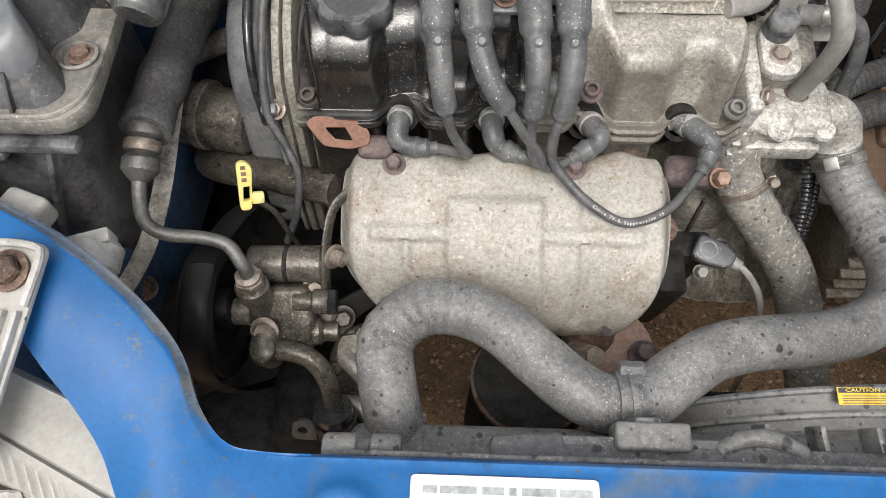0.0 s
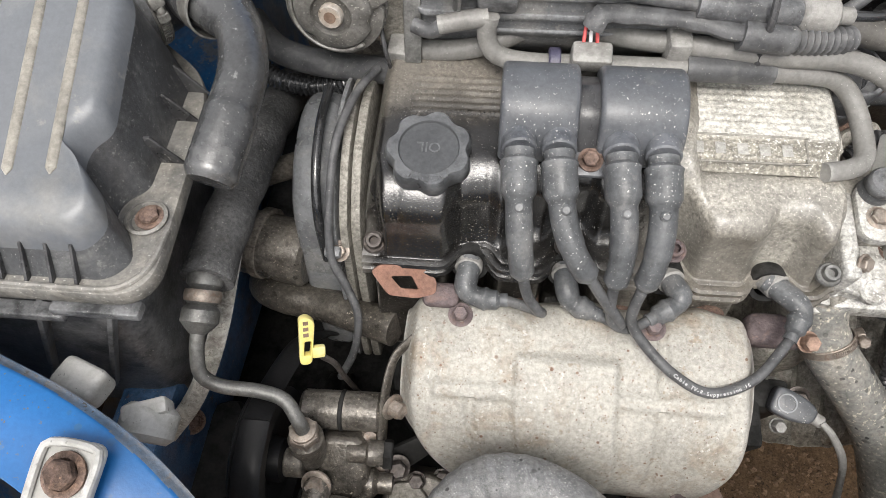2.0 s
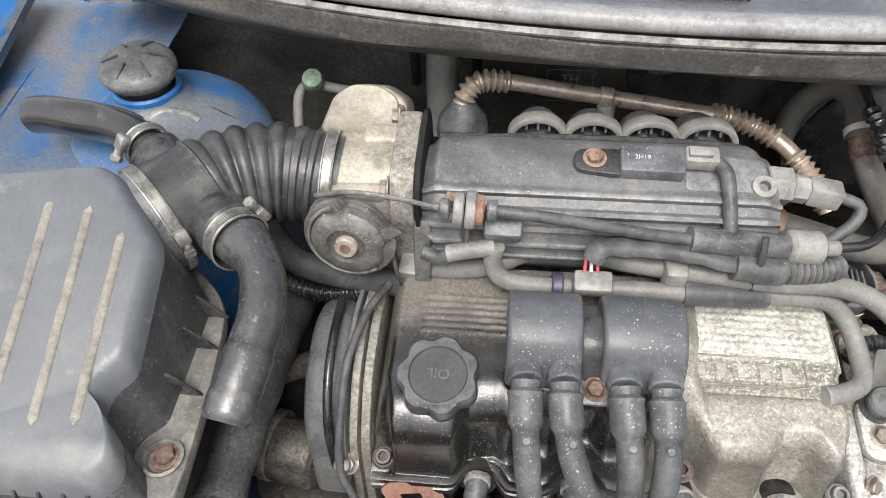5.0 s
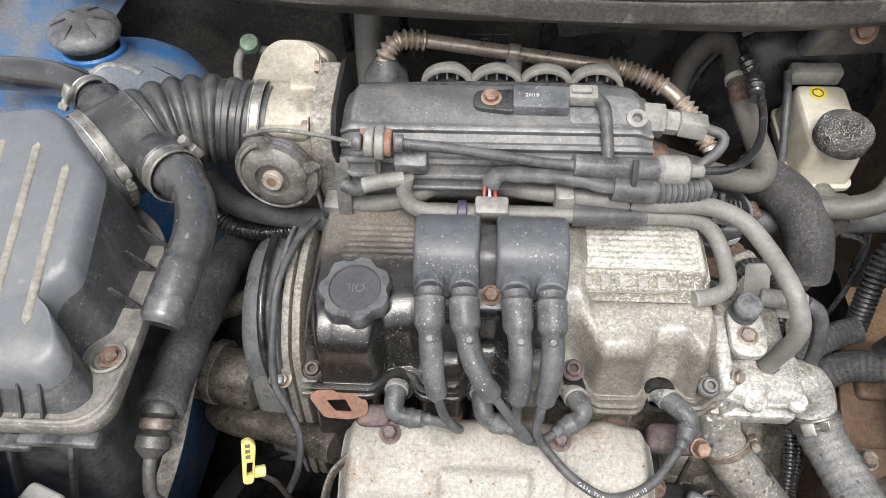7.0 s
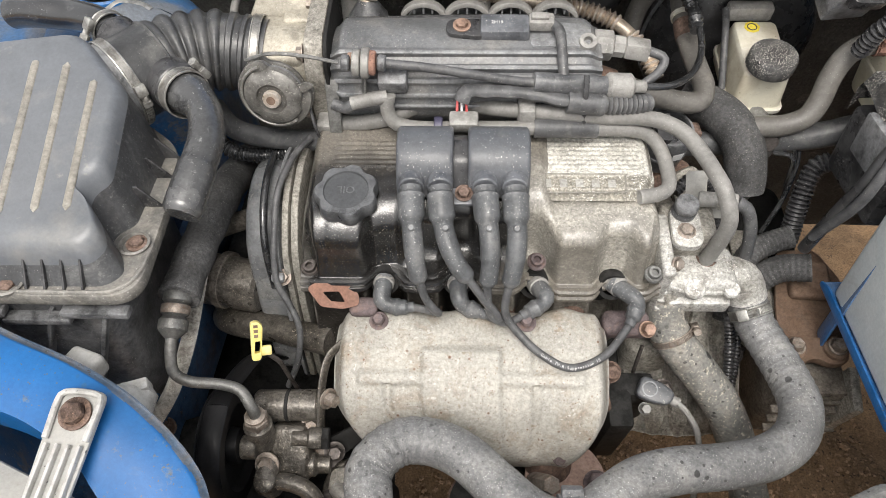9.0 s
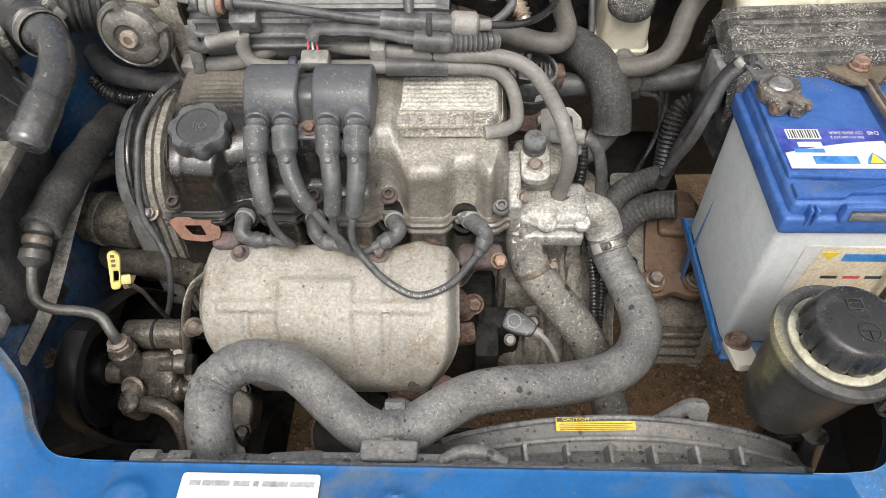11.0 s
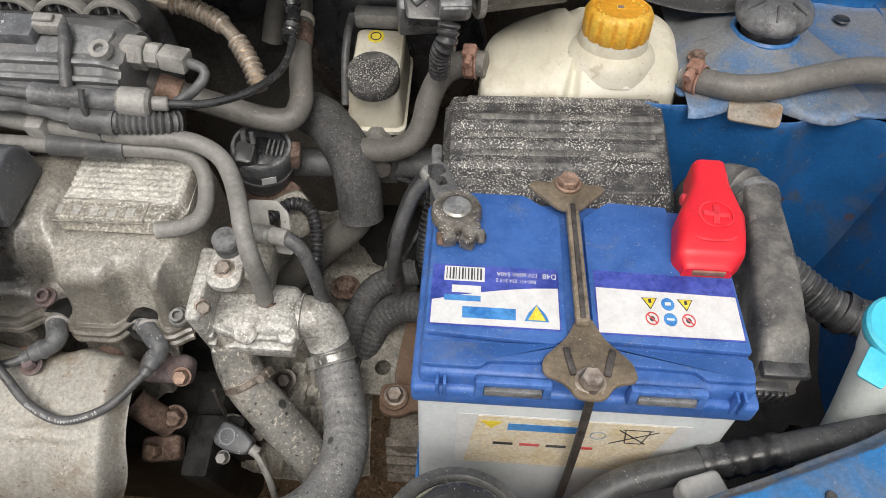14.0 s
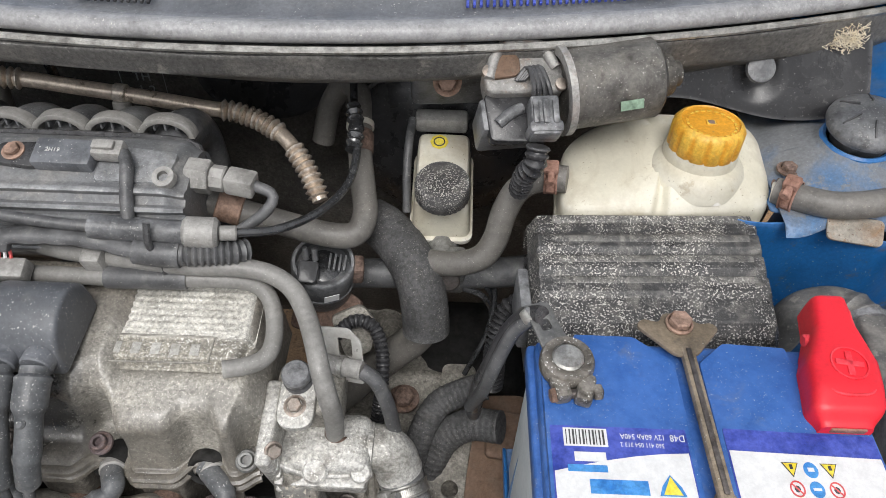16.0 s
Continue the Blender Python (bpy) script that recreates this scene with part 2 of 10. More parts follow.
LABEL_BLUE = mat("label_dark_blue", (0.02, 0.04, 0.27), 0.35, 0, 0.1, 30, 0.05, 600, (0.10, 0.10, 0.2), 0.2, 60, bump=0.03)
LABEL_MID = mat("label_mid_blue", (0.02, 0.16, 0.50), 0.35, 0, 0.1, 30, 0.05, 600, bump=0.0)
LABEL_CREAM = mat("cream_label", (0.72, 0.60, 0.38), 0.45, 0, 0.08, 30, 0.05, 600, (0.6, 0.52, 0.36), 0.3, 50, bump=0.03)
LABEL_YELLOW = mat("yellow_label", (0.75, 0.42, 0.03), 0.45, 0, 0.1, 40, 0.1, 600, (0.5, 0.32, 0.1), 0.3, 80, bump=0.05)
SIGN_YELLOW = mat("sign_yellow", (0.80, 0.58, 0.03), 0.4, 0, 0.05, bump=0.0)
INK = mat("black_ink", (0.02, 0.02, 0.022), 0.5, 0, 0.1, bump=0.0)
INK_GREY = mat("grey_ink", (0.25, 0.27, 0.28), 0.5, 0, 0.1, bump=0.0)
INK_RED = mat("red_ink", (0.62, 0.05, 0.05), 0.45, 0, 0.1, bump=0.0)
INK_PALE = mat("pale_paint_marks", (0.55, 0.55, 0.54), 0.7, 0, 0.3, 60, 0.5, 400, bump=0.0)
RED = mat("red_plastic", (0.72, 0.015, 0.03), 0.42, 0, 0.08, 24, 0.04, 700, (0.45, 0.05, 0.05), 0.2, 30, bump=0.08, crisp=0.05)
ORANGE = mat("orange_cap_plastic", (0.62, 0.29, 0.022), 0.5, 0, 0.12, 30, 0.12, 700, (0.36, 0.2, 0.06), 0.34, 50, bump=0.12)
YELLOW = mat("yellow_plastic", (0.80, 0.68, 0.22), 0.45, 0, 0.08, 40, 0.05, 700, (0.5, 0.42, 0.15), 0.25, 60, bump=0.05, crisp=0.05)
CYAN = mat("cyan_plastic", (0.06, 0.55, 0.75), 0.4, 0, 0.06, 20, 0.03, 600, bump=0.04, crisp=0.05)
MILKY = mat("milky_plastic", (0.62, 0.66, 0.64), 0.5, 0, 0.08, 12, 0.04, 600, (0.45, 0.46, 0.44), 0.3, 14, bump=0.05, crisp=0.05)
GREEN = mat("faded_green_plastic", (0.16, 0.24, 0.17), 0.6, 0, 0.2, 60, 0.2, 600, bump=0.2)
GROUND = mat("brown_gravel", (0.20, 0.125, 0.068), 0.95, 0, 0.45, 9, 0.5, 160, (0.25, 0.16, 0.09), 0.5, 40, (0.07, 0.045, 0.03), 0.3, 60, bump=1.0, bs=90, crisp=0.3)
PEBBLE = mat("brown_pebbles", (0.19, 0.115, 0.062), 0.95, 0, 0.55, 60, 0.4, 300, (0.20, 0.13, 0.08), 0.45, 50, bump=0.6)
COWL = mat("spotted_grey_plastic", (0.150, 0.150, 0.148), 0.42, 0, 0.3, 12, 0.2, 700, (0.30, 0.28, 0.25), 0.42, 12, (0.45, 0.44, 0.41), 0.16, 320, (0.03, 0.03, 0.03), 0.46, 170, bump=0.2, crisp=0.16)
LEDGE = mat("dark_stained_support", (0.095, 0.098, 0.103), 0.42, 0, 0.4, 14, 0.2, 700, (0.25, 0.24, 0.215), 0.46, 18, (0.50, 0.49, 0.46), 0.2, 320, (0.03, 0.03, 0.03), 0.46, 160, bump=0.3, crisp=0.18)
RUBBER = mat("black_belt_rubber", (0.012, 0.012, 0.013), 0.42, 0, 0.3, 30, 0.1, 900, (0.02, 0.02, 0.02), 0.2, 30, bump=0.1, spec=0.25, wear=0.0)
SALTED = mat("salt_flecked_plastic", (0.036, 0.036, 0.037), 0.34, 0, 0.3, 40, 0.2, 700, (0.165, 0.158, 0.145), 0.50, 60, (0.50, 0.485, 0.45), 0.50, 330, bump=0.6)
DUSTCAKE = mat("dust_caked_rib", (0.05, 0.049, 0.047), 0.5, 0, 0.3, 60, 0.3, 500, (0.24, 0.228, 0.205), 0.60, 90, (0.46, 0.445, 0.41), 0.50, 330, bump=0.4)
OILY_METAL = mat("oily_pump_casting", (0.095, 0.085, 0.072), 0.32, 0.35, 0.55, 45, 0.4, 500, (0.020, 0.018, 0.016), 0.52, 48, (0.36, 0.32, 0.26), 0.22, 240, bump=0.55, bs=240, crisp=0.3)
GLASS = bpy.data.materials.new("clear_lens")
GLASS.use_nodes = True
_g = GLASS.node_tree.nodes["Principled BSDF"]
_g.inputs["Transmission Weight"].default_value, _g.inputs["Roughness"].default_value = 1.0, 0.05
_g.inputs["Base Color"].default_value = (0.9, 0.92, 0.93, 1)


# ---- builders ----
def finish(bm, name, material, sharp=38):
    for f in bm.faces:
        f.smooth = True
    for e in bm.edges:
        if len(e.link_faces) == 2 and e.calc_face_angle(0.0) > radians(sharp):
            e.smooth = False
    me = bpy.data.meshes.new(name)
    bm.to_mesh(me)
    bm.free()
    me.materials.append(material)
    return me


def thing(name, at, label, category, group="", kind=""):
    ob = new(name)
    ob.empty_display_size = 0.02
    ob.location = at
    return tagged(ob, label, category, group, kind)


def part(name, bm, material, parent=None, label="", sharp=38):
    ob = new(name, finish(bm, name, material, sharp))
    if parent:
        ob.parent = parent
        ob.matrix_parent_inverse = parent.matrix_basis.inverted() if parent.data is None else Matrix.Identity(4)
    return tagged(ob, label)


def whole(name, bm, material, label, category, group="", kind="", sharp=38):
    """A thing of one mesh."""
    return tagged(new(name, finish(bm, name, material, sharp)), label, category, group, kind)


def box(size, m, bevel=0.0, seg=2, into=None):
    bm = bmesh.new()
    bmesh.ops.create_cube(bm, size=1, matrix=Matrix.Diagonal((*size, 1)))
    if bevel:
        bmesh.ops.bevel(bm, geom=bm.edges[:], offset=bevel, segments=seg, profile=0.5, affect="EDGES")
    bm.transform(m)
    return join(into, bm)


def join(into, bm):
    if into is None:
        return bm
    me = bpy.data.meshes.new("tmp")
    bm.to_mesh(me)
    bm.free()
    into.from_mesh(me)
    bpy.data.meshes.remove(me)
    return into


def aim(p, axis):
    """A frame at p whose z runs along axis."""
    return Matrix.Translation(p) @ Vector(axis).to_track_quat("Z", "Y").to_matrix().to_4x4()


def lathe(profile, m, seg=28, into=None, wave=None):
    """Turns (radius, height) pairs round z; wave(angle, row) scales the radius."""
    bm = bmesh.new()
    rings = []
    for row, (r, h) in enumerate(profile):
        if r < 1e-6:
            rings.append([bm.verts.new((0, 0, h))])
        else:
            ring = []
            for i in range(seg):
                a = 2 * math.pi * i / seg
                k = wave(a, row) if wave else 1.0
                ring.append(bm.verts.new((r * k * math.cos(a), r * k * math.sin(a), h)))
            rings.append(ring)
    for a, b in zip(rings, rings[1:]):
        for i in range(seg):
            j = (i + 1) % seg
            if len(a) == 1 and len(b) > 1:
                bm.faces.new((a[0], b[i], b[j]))
            elif len(b) == 1 and len(a) > 1:
                bm.faces.new((a[i], a[j], b[0]))
            elif len(a) > 1:
                bm.faces.new((a[i], a[j], b[j], b[i]))
    bmesh.ops.recalc_face_normals(bm, faces=bm.faces[:])
    bm.transform(m)
    return join(into, bm)


def cyl(r, p0, p1, seg=24, bevel=0.0012, r2=None, into=None):
    p0, p1 = Vector(p0), Vector(p1)
    h, r2 = (p1 - p0).length, r if r2 is None else r2
    c = min(bevel, r * 0.4, r2 * 0.4, h * 0.4)
    return lathe([(0, 0), (r - c, 0), (r, c), (r2, h - c), (r2 - c, h), (0, h)], aim(p0, p1 - p0), seg, into)


def spline(points, step=0.006):
    """Points at even steps along a smooth line through the given ones."""
    p = [Vector(q) for q in points]
    if len(p) == 2:
        p = [p[0], p[0].lerp(p[1], 0.5), p[1]]
    ext = [2 * p[0] - p[1]] + p + [2 * p[-1] - p[-2]]
    fine = []
    for a, b, c, d in zip(ext, ext[1:], ext[2:], ext[3:]):
        for i in range(16):
            t = i / 16
            fine.append(0.5 * (2 * b + (c - a) * t + (2 * a - 5 * b + 4 * c - d) * t * t + (3 * b - a - 3 * c + d) * t ** 3))
    fine.append(p[-1])
    out, rest = [fine[0]], 0.0
    for a, b in zip(fine, fine[1:]):
        leg = (b - a).length
        at = step - rest
        while at < leg:
            out.append(a.lerp(b, at / leg))
            at += step
        rest = leg - (at - step)
    if (out[-1] - fine[-1]).length > step * 0.4:
        out.append(fine[-1])
    else:
        out[-1] = fine[-1]
    return out


def tube(points, r, seg=14, step=0.006, shape=None, caps=True, into=None, flat=1.0):
    """A round tube along a smooth line; shape(s, total) gives the radius where it varies."""
    line = spline(points, step)
    bm = bmesh.new()
    total = sum((b - a).length for a, b in zip(line, line[1:]))
    way = (line[1] - line[0]).normalized()
    side = way.cross(Vector((0, 0, 1)))
    if side.length < 0.05:
        side = way.cross(Vector((0, 1, 0)))
    side.normalize()
    rings, s = [], 0.0
    for i, c in enumerate(line):
        if i:
            s += (c - line[i - 1]).length
        d = (line[min(i + 1, len(line) - 1)] - line[max(i - 1, 0)]).normalized()
        side = (side - d * side.dot(d)).normalized()
        up = side.cross(d)
        rr = shape(s, total) if shape else r
        rings.append([bm.verts.new(c + (side * math.cos(a) + up * math.sin(a) * flat) * rr) for a in (2 * math.pi * k / seg for k in range(seg))])
    for a, b in zip(rings, rings[1:]):
        for k in range(seg):
            j = (k + 1) % seg
            bm.faces.new((a[k], a[j], b[j], b[k]))
    if caps:
        bm.faces.new(rings[0][::-1])
        bm.faces.new(rings[-1])
    bmesh.ops.recalc_face_normals(bm, faces=bm.faces[:])
    return join(into, bm)


def ribbed(r, pitch, depth, a=0.0, b=1.0):
    """A radius with ribs between the shares a and b of the length."""
    return lambda s, total: r + (depth * math.sin(2 * math.pi * s / pitch) if a * total <= s <= b * total else 0.0)


def prism(outline, z0, z1, m=None, bevel=0.0, seg=2, into=None, holes=()):
    """An outline in x, y drawn up from z0 to z1, its rims rounded."""
    bm = bmesh.new()
    loops = [[bm.verts.new((x, y, z1)) for x, y in o] for o in (outline, *holes)]
    edges = []
    for lp in loops:
        edges += [bm.edges.new((a, b)) for a, b in zip(lp, lp[1:] + lp[:1])]
    if holes:
        bmesh.ops.triangle_fill(bm, edges=edges, use_beauty=True)
    else:
        bm.faces.new(loops[0])
    bmesh.ops.recalc_face_normals(bm, faces=bm.faces[:])
    if bm.faces[0].normal.z < 0:
        bmesh.ops.reverse_faces(bm, faces=bm.faces[:])
    base = bmesh.ops.extrude_face_region(bm, geom=bm.faces[:], use_keep_orig=True)
    for v in base["geom"]:
        if isinstance(v, bmesh.types.BMVert):
            v.co.z = z0
    bmesh.ops.recalc_face_normals(bm, faces=bm.faces[:])
    if bevel:
        rim = [e for e in bm.edges if len(e.link_faces) == 2 and e.calc_face_angle(0) > radians(60) and abs(e.verts[0].co.z - e.verts[1].co.z) < 1e-6]
        bmesh.ops.bevel(bm, geom=rim, offset=bevel, segments=seg, profile=0.5, affect="EDGES")
    if m:
        bm.transform(m)
    return join(into, bm)


def rounded(points, r=0.01, n=5):
    """An outline with its corners rounded."""
    out = []
    k = len(points)
    for i in range(k):
        a, b, c = (Vector((*points[j % k], 0)) for j in (i - 1, i, i + 1))
        u, v = (a - b), (c - b)
        d = min(r, u.length * 0.45, v.length * 0.45)
        p, q = b + u.normalized() * d, b + v.normalized() * d
        for j in range(n + 1):
            t = j / n
            w = (1 - t) ** 2 * p + 2 * t * (1 - t) * b + t * t * q
            out.append((w.x, w.y))
    return out


def sheet(f, nu, nv, thick=0.0, into=None):
    """A surface f(u, v) over a grid of 0..1, given a thickness."""
    bm = bmesh.new()
    g = [[bm.verts.new(f(i / nu, j / nv)) for j in range(nv + 1)] for i in range(nu + 1)]
    for i in range(nu):
        for j in range(nv):
            bm.faces.new((g[i][j], g[i + 1][j], g[i + 1][j + 1], g[i][j + 1]))
    bmesh.ops.remove_doubles(bm, verts=bm.verts[:], dist=1e-6)
    bmesh.ops.recalc_face_normals(bm, faces=bm.faces[:])
    if thick:
        bmesh.ops.solidify(bm, geom=bm.faces[:], thickness=thick)
    return join(into, bm)


def bolt(p, axis, r, material, parent, h=None, washer=1.5, label="", name="bolt"):
    """A hexagon bolt on its washer."""
    h = h or r * 0.9
    bm = lathe([(0, 0), (r * washer, 0), (r * washer, r * 0.2), (r * 1.02, r * 0.28), (r * 1.0, r * 0.3)], aim(p, axis), 20)
    lathe([(r * 1.0, r * 0.2), (r * 1.0, h * 0.85), (r * 0.86, h), (0, h * 0.96)], aim(p, axis), 6, bm)
    return part(name, bm, material, parent, label)


def clamp(p, axis, r, width=0.011, material=None, screw=(0, 0, 1)):
    """A worm-drive hose clamp: slotted band, screw housing and hexagon screw."""
    p, axis, screw = Vector(p), Vector(axis).normalized(), Vector(screw).normalized()
    screw = (screw - axis * screw.dot(axis)).normalized()
    t = axis.cross(screw)
    bm = lathe([(r, -width / 2), (r + 0.0012, -width / 2), (r + 0.0016, -width * 0.4), (r + 0.0010, -width * 0.33), (r + 0.0010, width * 0.33), (r + 0.0016, width * 0.4), (r + 0.0012, width / 2), (r, width / 2), (r, -width / 2)], aim(p, axis), 40)
    for k in range(16):
        a = 0.35 + 0.075 * k
        d = screw * math.cos(a) + t * math.sin(a)
        box((width * 0.55, 0.0014, 0.0012), Matrix.Translation(p + d * (r + 0.0013)) @ Matrix((axis, d, d.cross(axis) * -1)).transposed().to_4x4(), 0.0, 1, bm)
    c = p + screw * (r + 0.0045)
    box((width * 1.1, 0.0075, 0.013), Matrix.Translation(c) @ Matrix((axis, screw, t)).transposed().to_4x4(), 0.002, 2, bm)
    cyl(0.0034, c + t * 0.006, c + t * 0.012, 12, 0.0006, None, bm)
    cyl(0.0048, c + t * 0.011, c + t * 0.017, 6, 0.0008, None, bm)
    return bm


def flat(outline, m, thick=0.0005):
    return prism(outline, 0.0, thick, m)


def rect(x0, y0, x1, y1):
    return [(x0, y0), (x1, y0), (x1, y1), (x0, y1)]


def disc(x, y, r, n=24):
    return [(x + r * math.cos(2 * math.pi * i / n), y + r * math.sin(2 * math.pi * i / n)) for i in range(n)]


def ring(x, y, r, w, m, thick=0.0005, into=None):
    return lathe([(r - w, 0), (r, 0), (r, thick), (r - w, thick), (r - w, 0)], m @ Matrix.Translation((x, y, 0)), 28, into)


def text(words, size, m, material, parent, name="lettering", depth=0.0004):
    cu = bpy.data.curves.new("words", "FONT")
    cu.body, cu.size, cu.extrude, cu.align_x, cu.align_y, cu.resolution_u = words, size, depth, "CENTER", "CENTER", 3
    tmp = new("words", cu)
    me = bpy.data.meshes.new_from_object(tmp.evaluated_get(bpy.context.evaluated_depsgraph_get()))
    bpy.data.objects.remove(tmp)
    bpy.data.curves.remove(cu)
    bm = bmesh.new()
    bm.from_mesh(me)
    bpy.data.meshes.remove(me)
    bm.transform(m)
    return part(name, bm, material, parent)


def smooth(a, b, x):
    t = min(max((x - a) / (b - a), 0.0), 1.0)
    return t * t * (3 - 2 * t)


def basis(origin, xdir, ydir):
    """A frame with its x and y laid along two directions."""
    x = Vector(xdir).normalized()
    z = x.cross(Vector(ydir)).normalized()
    return Matrix.Translation(origin) @ Matrix((x, z.cross(x), z)).transposed().to_4x4()


MID = 0.2105  # the car's centre line


def mirror(bm, side):
    if side > 0:
        bm.transform(Matrix.Translation((2 * MID, 0, 0)) @ Matrix.Diagonal((-1, 1, 1, 1)))
        bmesh.ops.reverse_faces(bm, faces=bm.faces[:])
    return bm


def mx(x, side):
    return x if side < 0 else 2 * MID - x


# ---- ground ----
bm = bmesh.new()
bmesh.ops.create_grid(bm, x_segments=120, y_segments=120, size=1.5, matrix=Matrix.Translation((MID, 0.3, 0)))
for v in bm.verts:
    v.co.z += 0.02 * noise.noise(v.co * 3.0) + 0.012 * noise.noise(v.co * 14.0)
    d = max(abs(v.co.x - MID), abs(v.co.y - 0.3))
    v.co.z *= 1 - smooth(1.2, 1.5, d)
    if d > 1.49:
        v.co.x, v.co.y = MID + (v.co.x - MID) * 800, 0.3 + (v.co.y - 0.3) * 800
whole("ground", bm, GROUND, "brown gravelly earth under the car", "ground", kind="structure")
verts, faces = [], []
rng = random.Random(5)
for k in range(9000):
    x, y = rng.uniform(-0.35, 0.85), rng.uniform(0.02, 0.75)
    r = 0.0018 + 0.0055 * rng.random() ** 3
    z = 0.02 * noise.noise(Vector((x, y, 0)) * 3.0) + 0.012 * noise.noise(Vector((x, y, 0)) * 14.0)
    base, a0 = len(verts), rng.uniform(0, 6.28)
    for i in range(4):
        a = a0 + i * math.pi / 2
        verts.append((x + r * math.cos(a) * rng.uniform(0.7, 1.2), y + r * math.sin(a) * rng.uniform(0.7, 1.2), z))
    for i in range(4):
        a = a0 + i * math.pi / 2 + 0.4
        verts.append((x + 0.6 * r * math.cos(a), y + 0.6 * r * math.sin(a), z + r * rng.uniform(0.5, 1.0)))
    faces += [(base + i, base + (i + 1) % 4, base + 4 + (i + 1) % 4, base + 4 + i) for i in range(4)] + [(base + 4, base + 5, base + 6, base + 7)]
me = bpy.data.meshes.new("gravel")
me.from_pydata(verts, [], faces)
me.materials.append(PEBBLE)
tagged(new("gravel", me), "loose brown gravel stones on the earth", "gravel", kind="stuff")

# ---- body shell ----
shell = thing("engine_bay_shell", (MID, 0.5, 0.3), "blue painted car body round an open engine bay", "car body")

# front cross panel, its top crowned and its edges folded down
def panel(u, v):
    x = -0.16 + 0.74 * u
    s = v
    y = 0.020 + 0.117 * min(s / 0.85, 1.0)
    z = 0.7375 - 0.05 * max(0, 0.25 - s) ** 1.2 * 2
    if s > 0.85:
        y, z = 0.137 + 0.003 * math.sin((s - 0.85) * 10), 0.7375 - 0.03 * (s - 0.85) / 0.15
    for cx, r in ((-0.035, 0.026), (0.165, 0.02), (0.395, 0.026), (0.47, 0.018)):
        d = math.hypot(x - cx, y - 0.10)
        z += 0.005 * smooth(r, r * 0.6, d) - 0.003 * smooth(r * 0.5, r * 0.3, d)
    return x, y, z
part("front_panel", sheet(panel, 150, 30, 0.0015), BLUE, shell, "blue painted cross panel with pressed bosses")
for wx in (MID - 0.70, MID + 0.70):
    part("wheel", lathe([(0.0, -0.05), (0.16, -0.05), (0.18, -0.07), (0.27, -0.075), (0.285, -0.06), (0.285, 0.06), (0.27, 0.075), (0.18, 0.07), (0.16, 0.05), (0, 0.05)], aim((wx, 0.40, 0.272), (1, 0, 0)), 40), RUBBER, shell, "black road wheel under the wing")
part("front_skin", box((0.74, 0.004, 0.34), pose(MID, 0.022, 0.54), 0.001), BLUE, shell)
TOWER_DUST = mat("dust_filmed_blue_paint", (0.045, 0.125, 0.26), 0.5, 0, 0.25, 10, 0.2, 600, (0.205, 0.195, 0.175), 0.86, 12, (0.36, 0.35, 0.33), 0.06, 260, bump=0.2)
TOWER_BLUE = mat("half_dusty_blue_paint", (0.018, 0.125, 0.33), 0.42, 0, 0.3, 10, 0.2, 600, (0.21, 0.21, 0.20), 0.72, 9, (0.34, 0.34, 0.33), 0.05, 240, bump=0.15)
BLUE_WALL = mat("scuffed_blue_paint", (0.010, 0.095, 0.275), 0.42, 0, 0.35, 9, 0.2, 500, (0.085, 0.085, 0.085), 0.44, 13, (0.20, 0.215, 0.24), 0.10, 200, (0.11, 0.055, 0.025), 0.10, 60, bump=0.15, crisp=0.1)
RUST_TAB = mat("rust_stained_blue_tab", (0.22, 0.20, 0.17), 0.7, 0, 0.3, 40, 0.3, 600, (0.24, 0.13, 0.06), 0.5, 34, (0.10, 0.05, 0.03), 0.2, 240, bump=0.3)
GRIME_LIP = mat("grimy_seam", (0.085, 0.125, 0.185), 0.5, 0, 0.4, 30, 0.3, 600, (0.16, 0.14, 0.12), 0.6, 30, (0.05, 0.045, 0.04), 0.2, 160, bump=0.3)
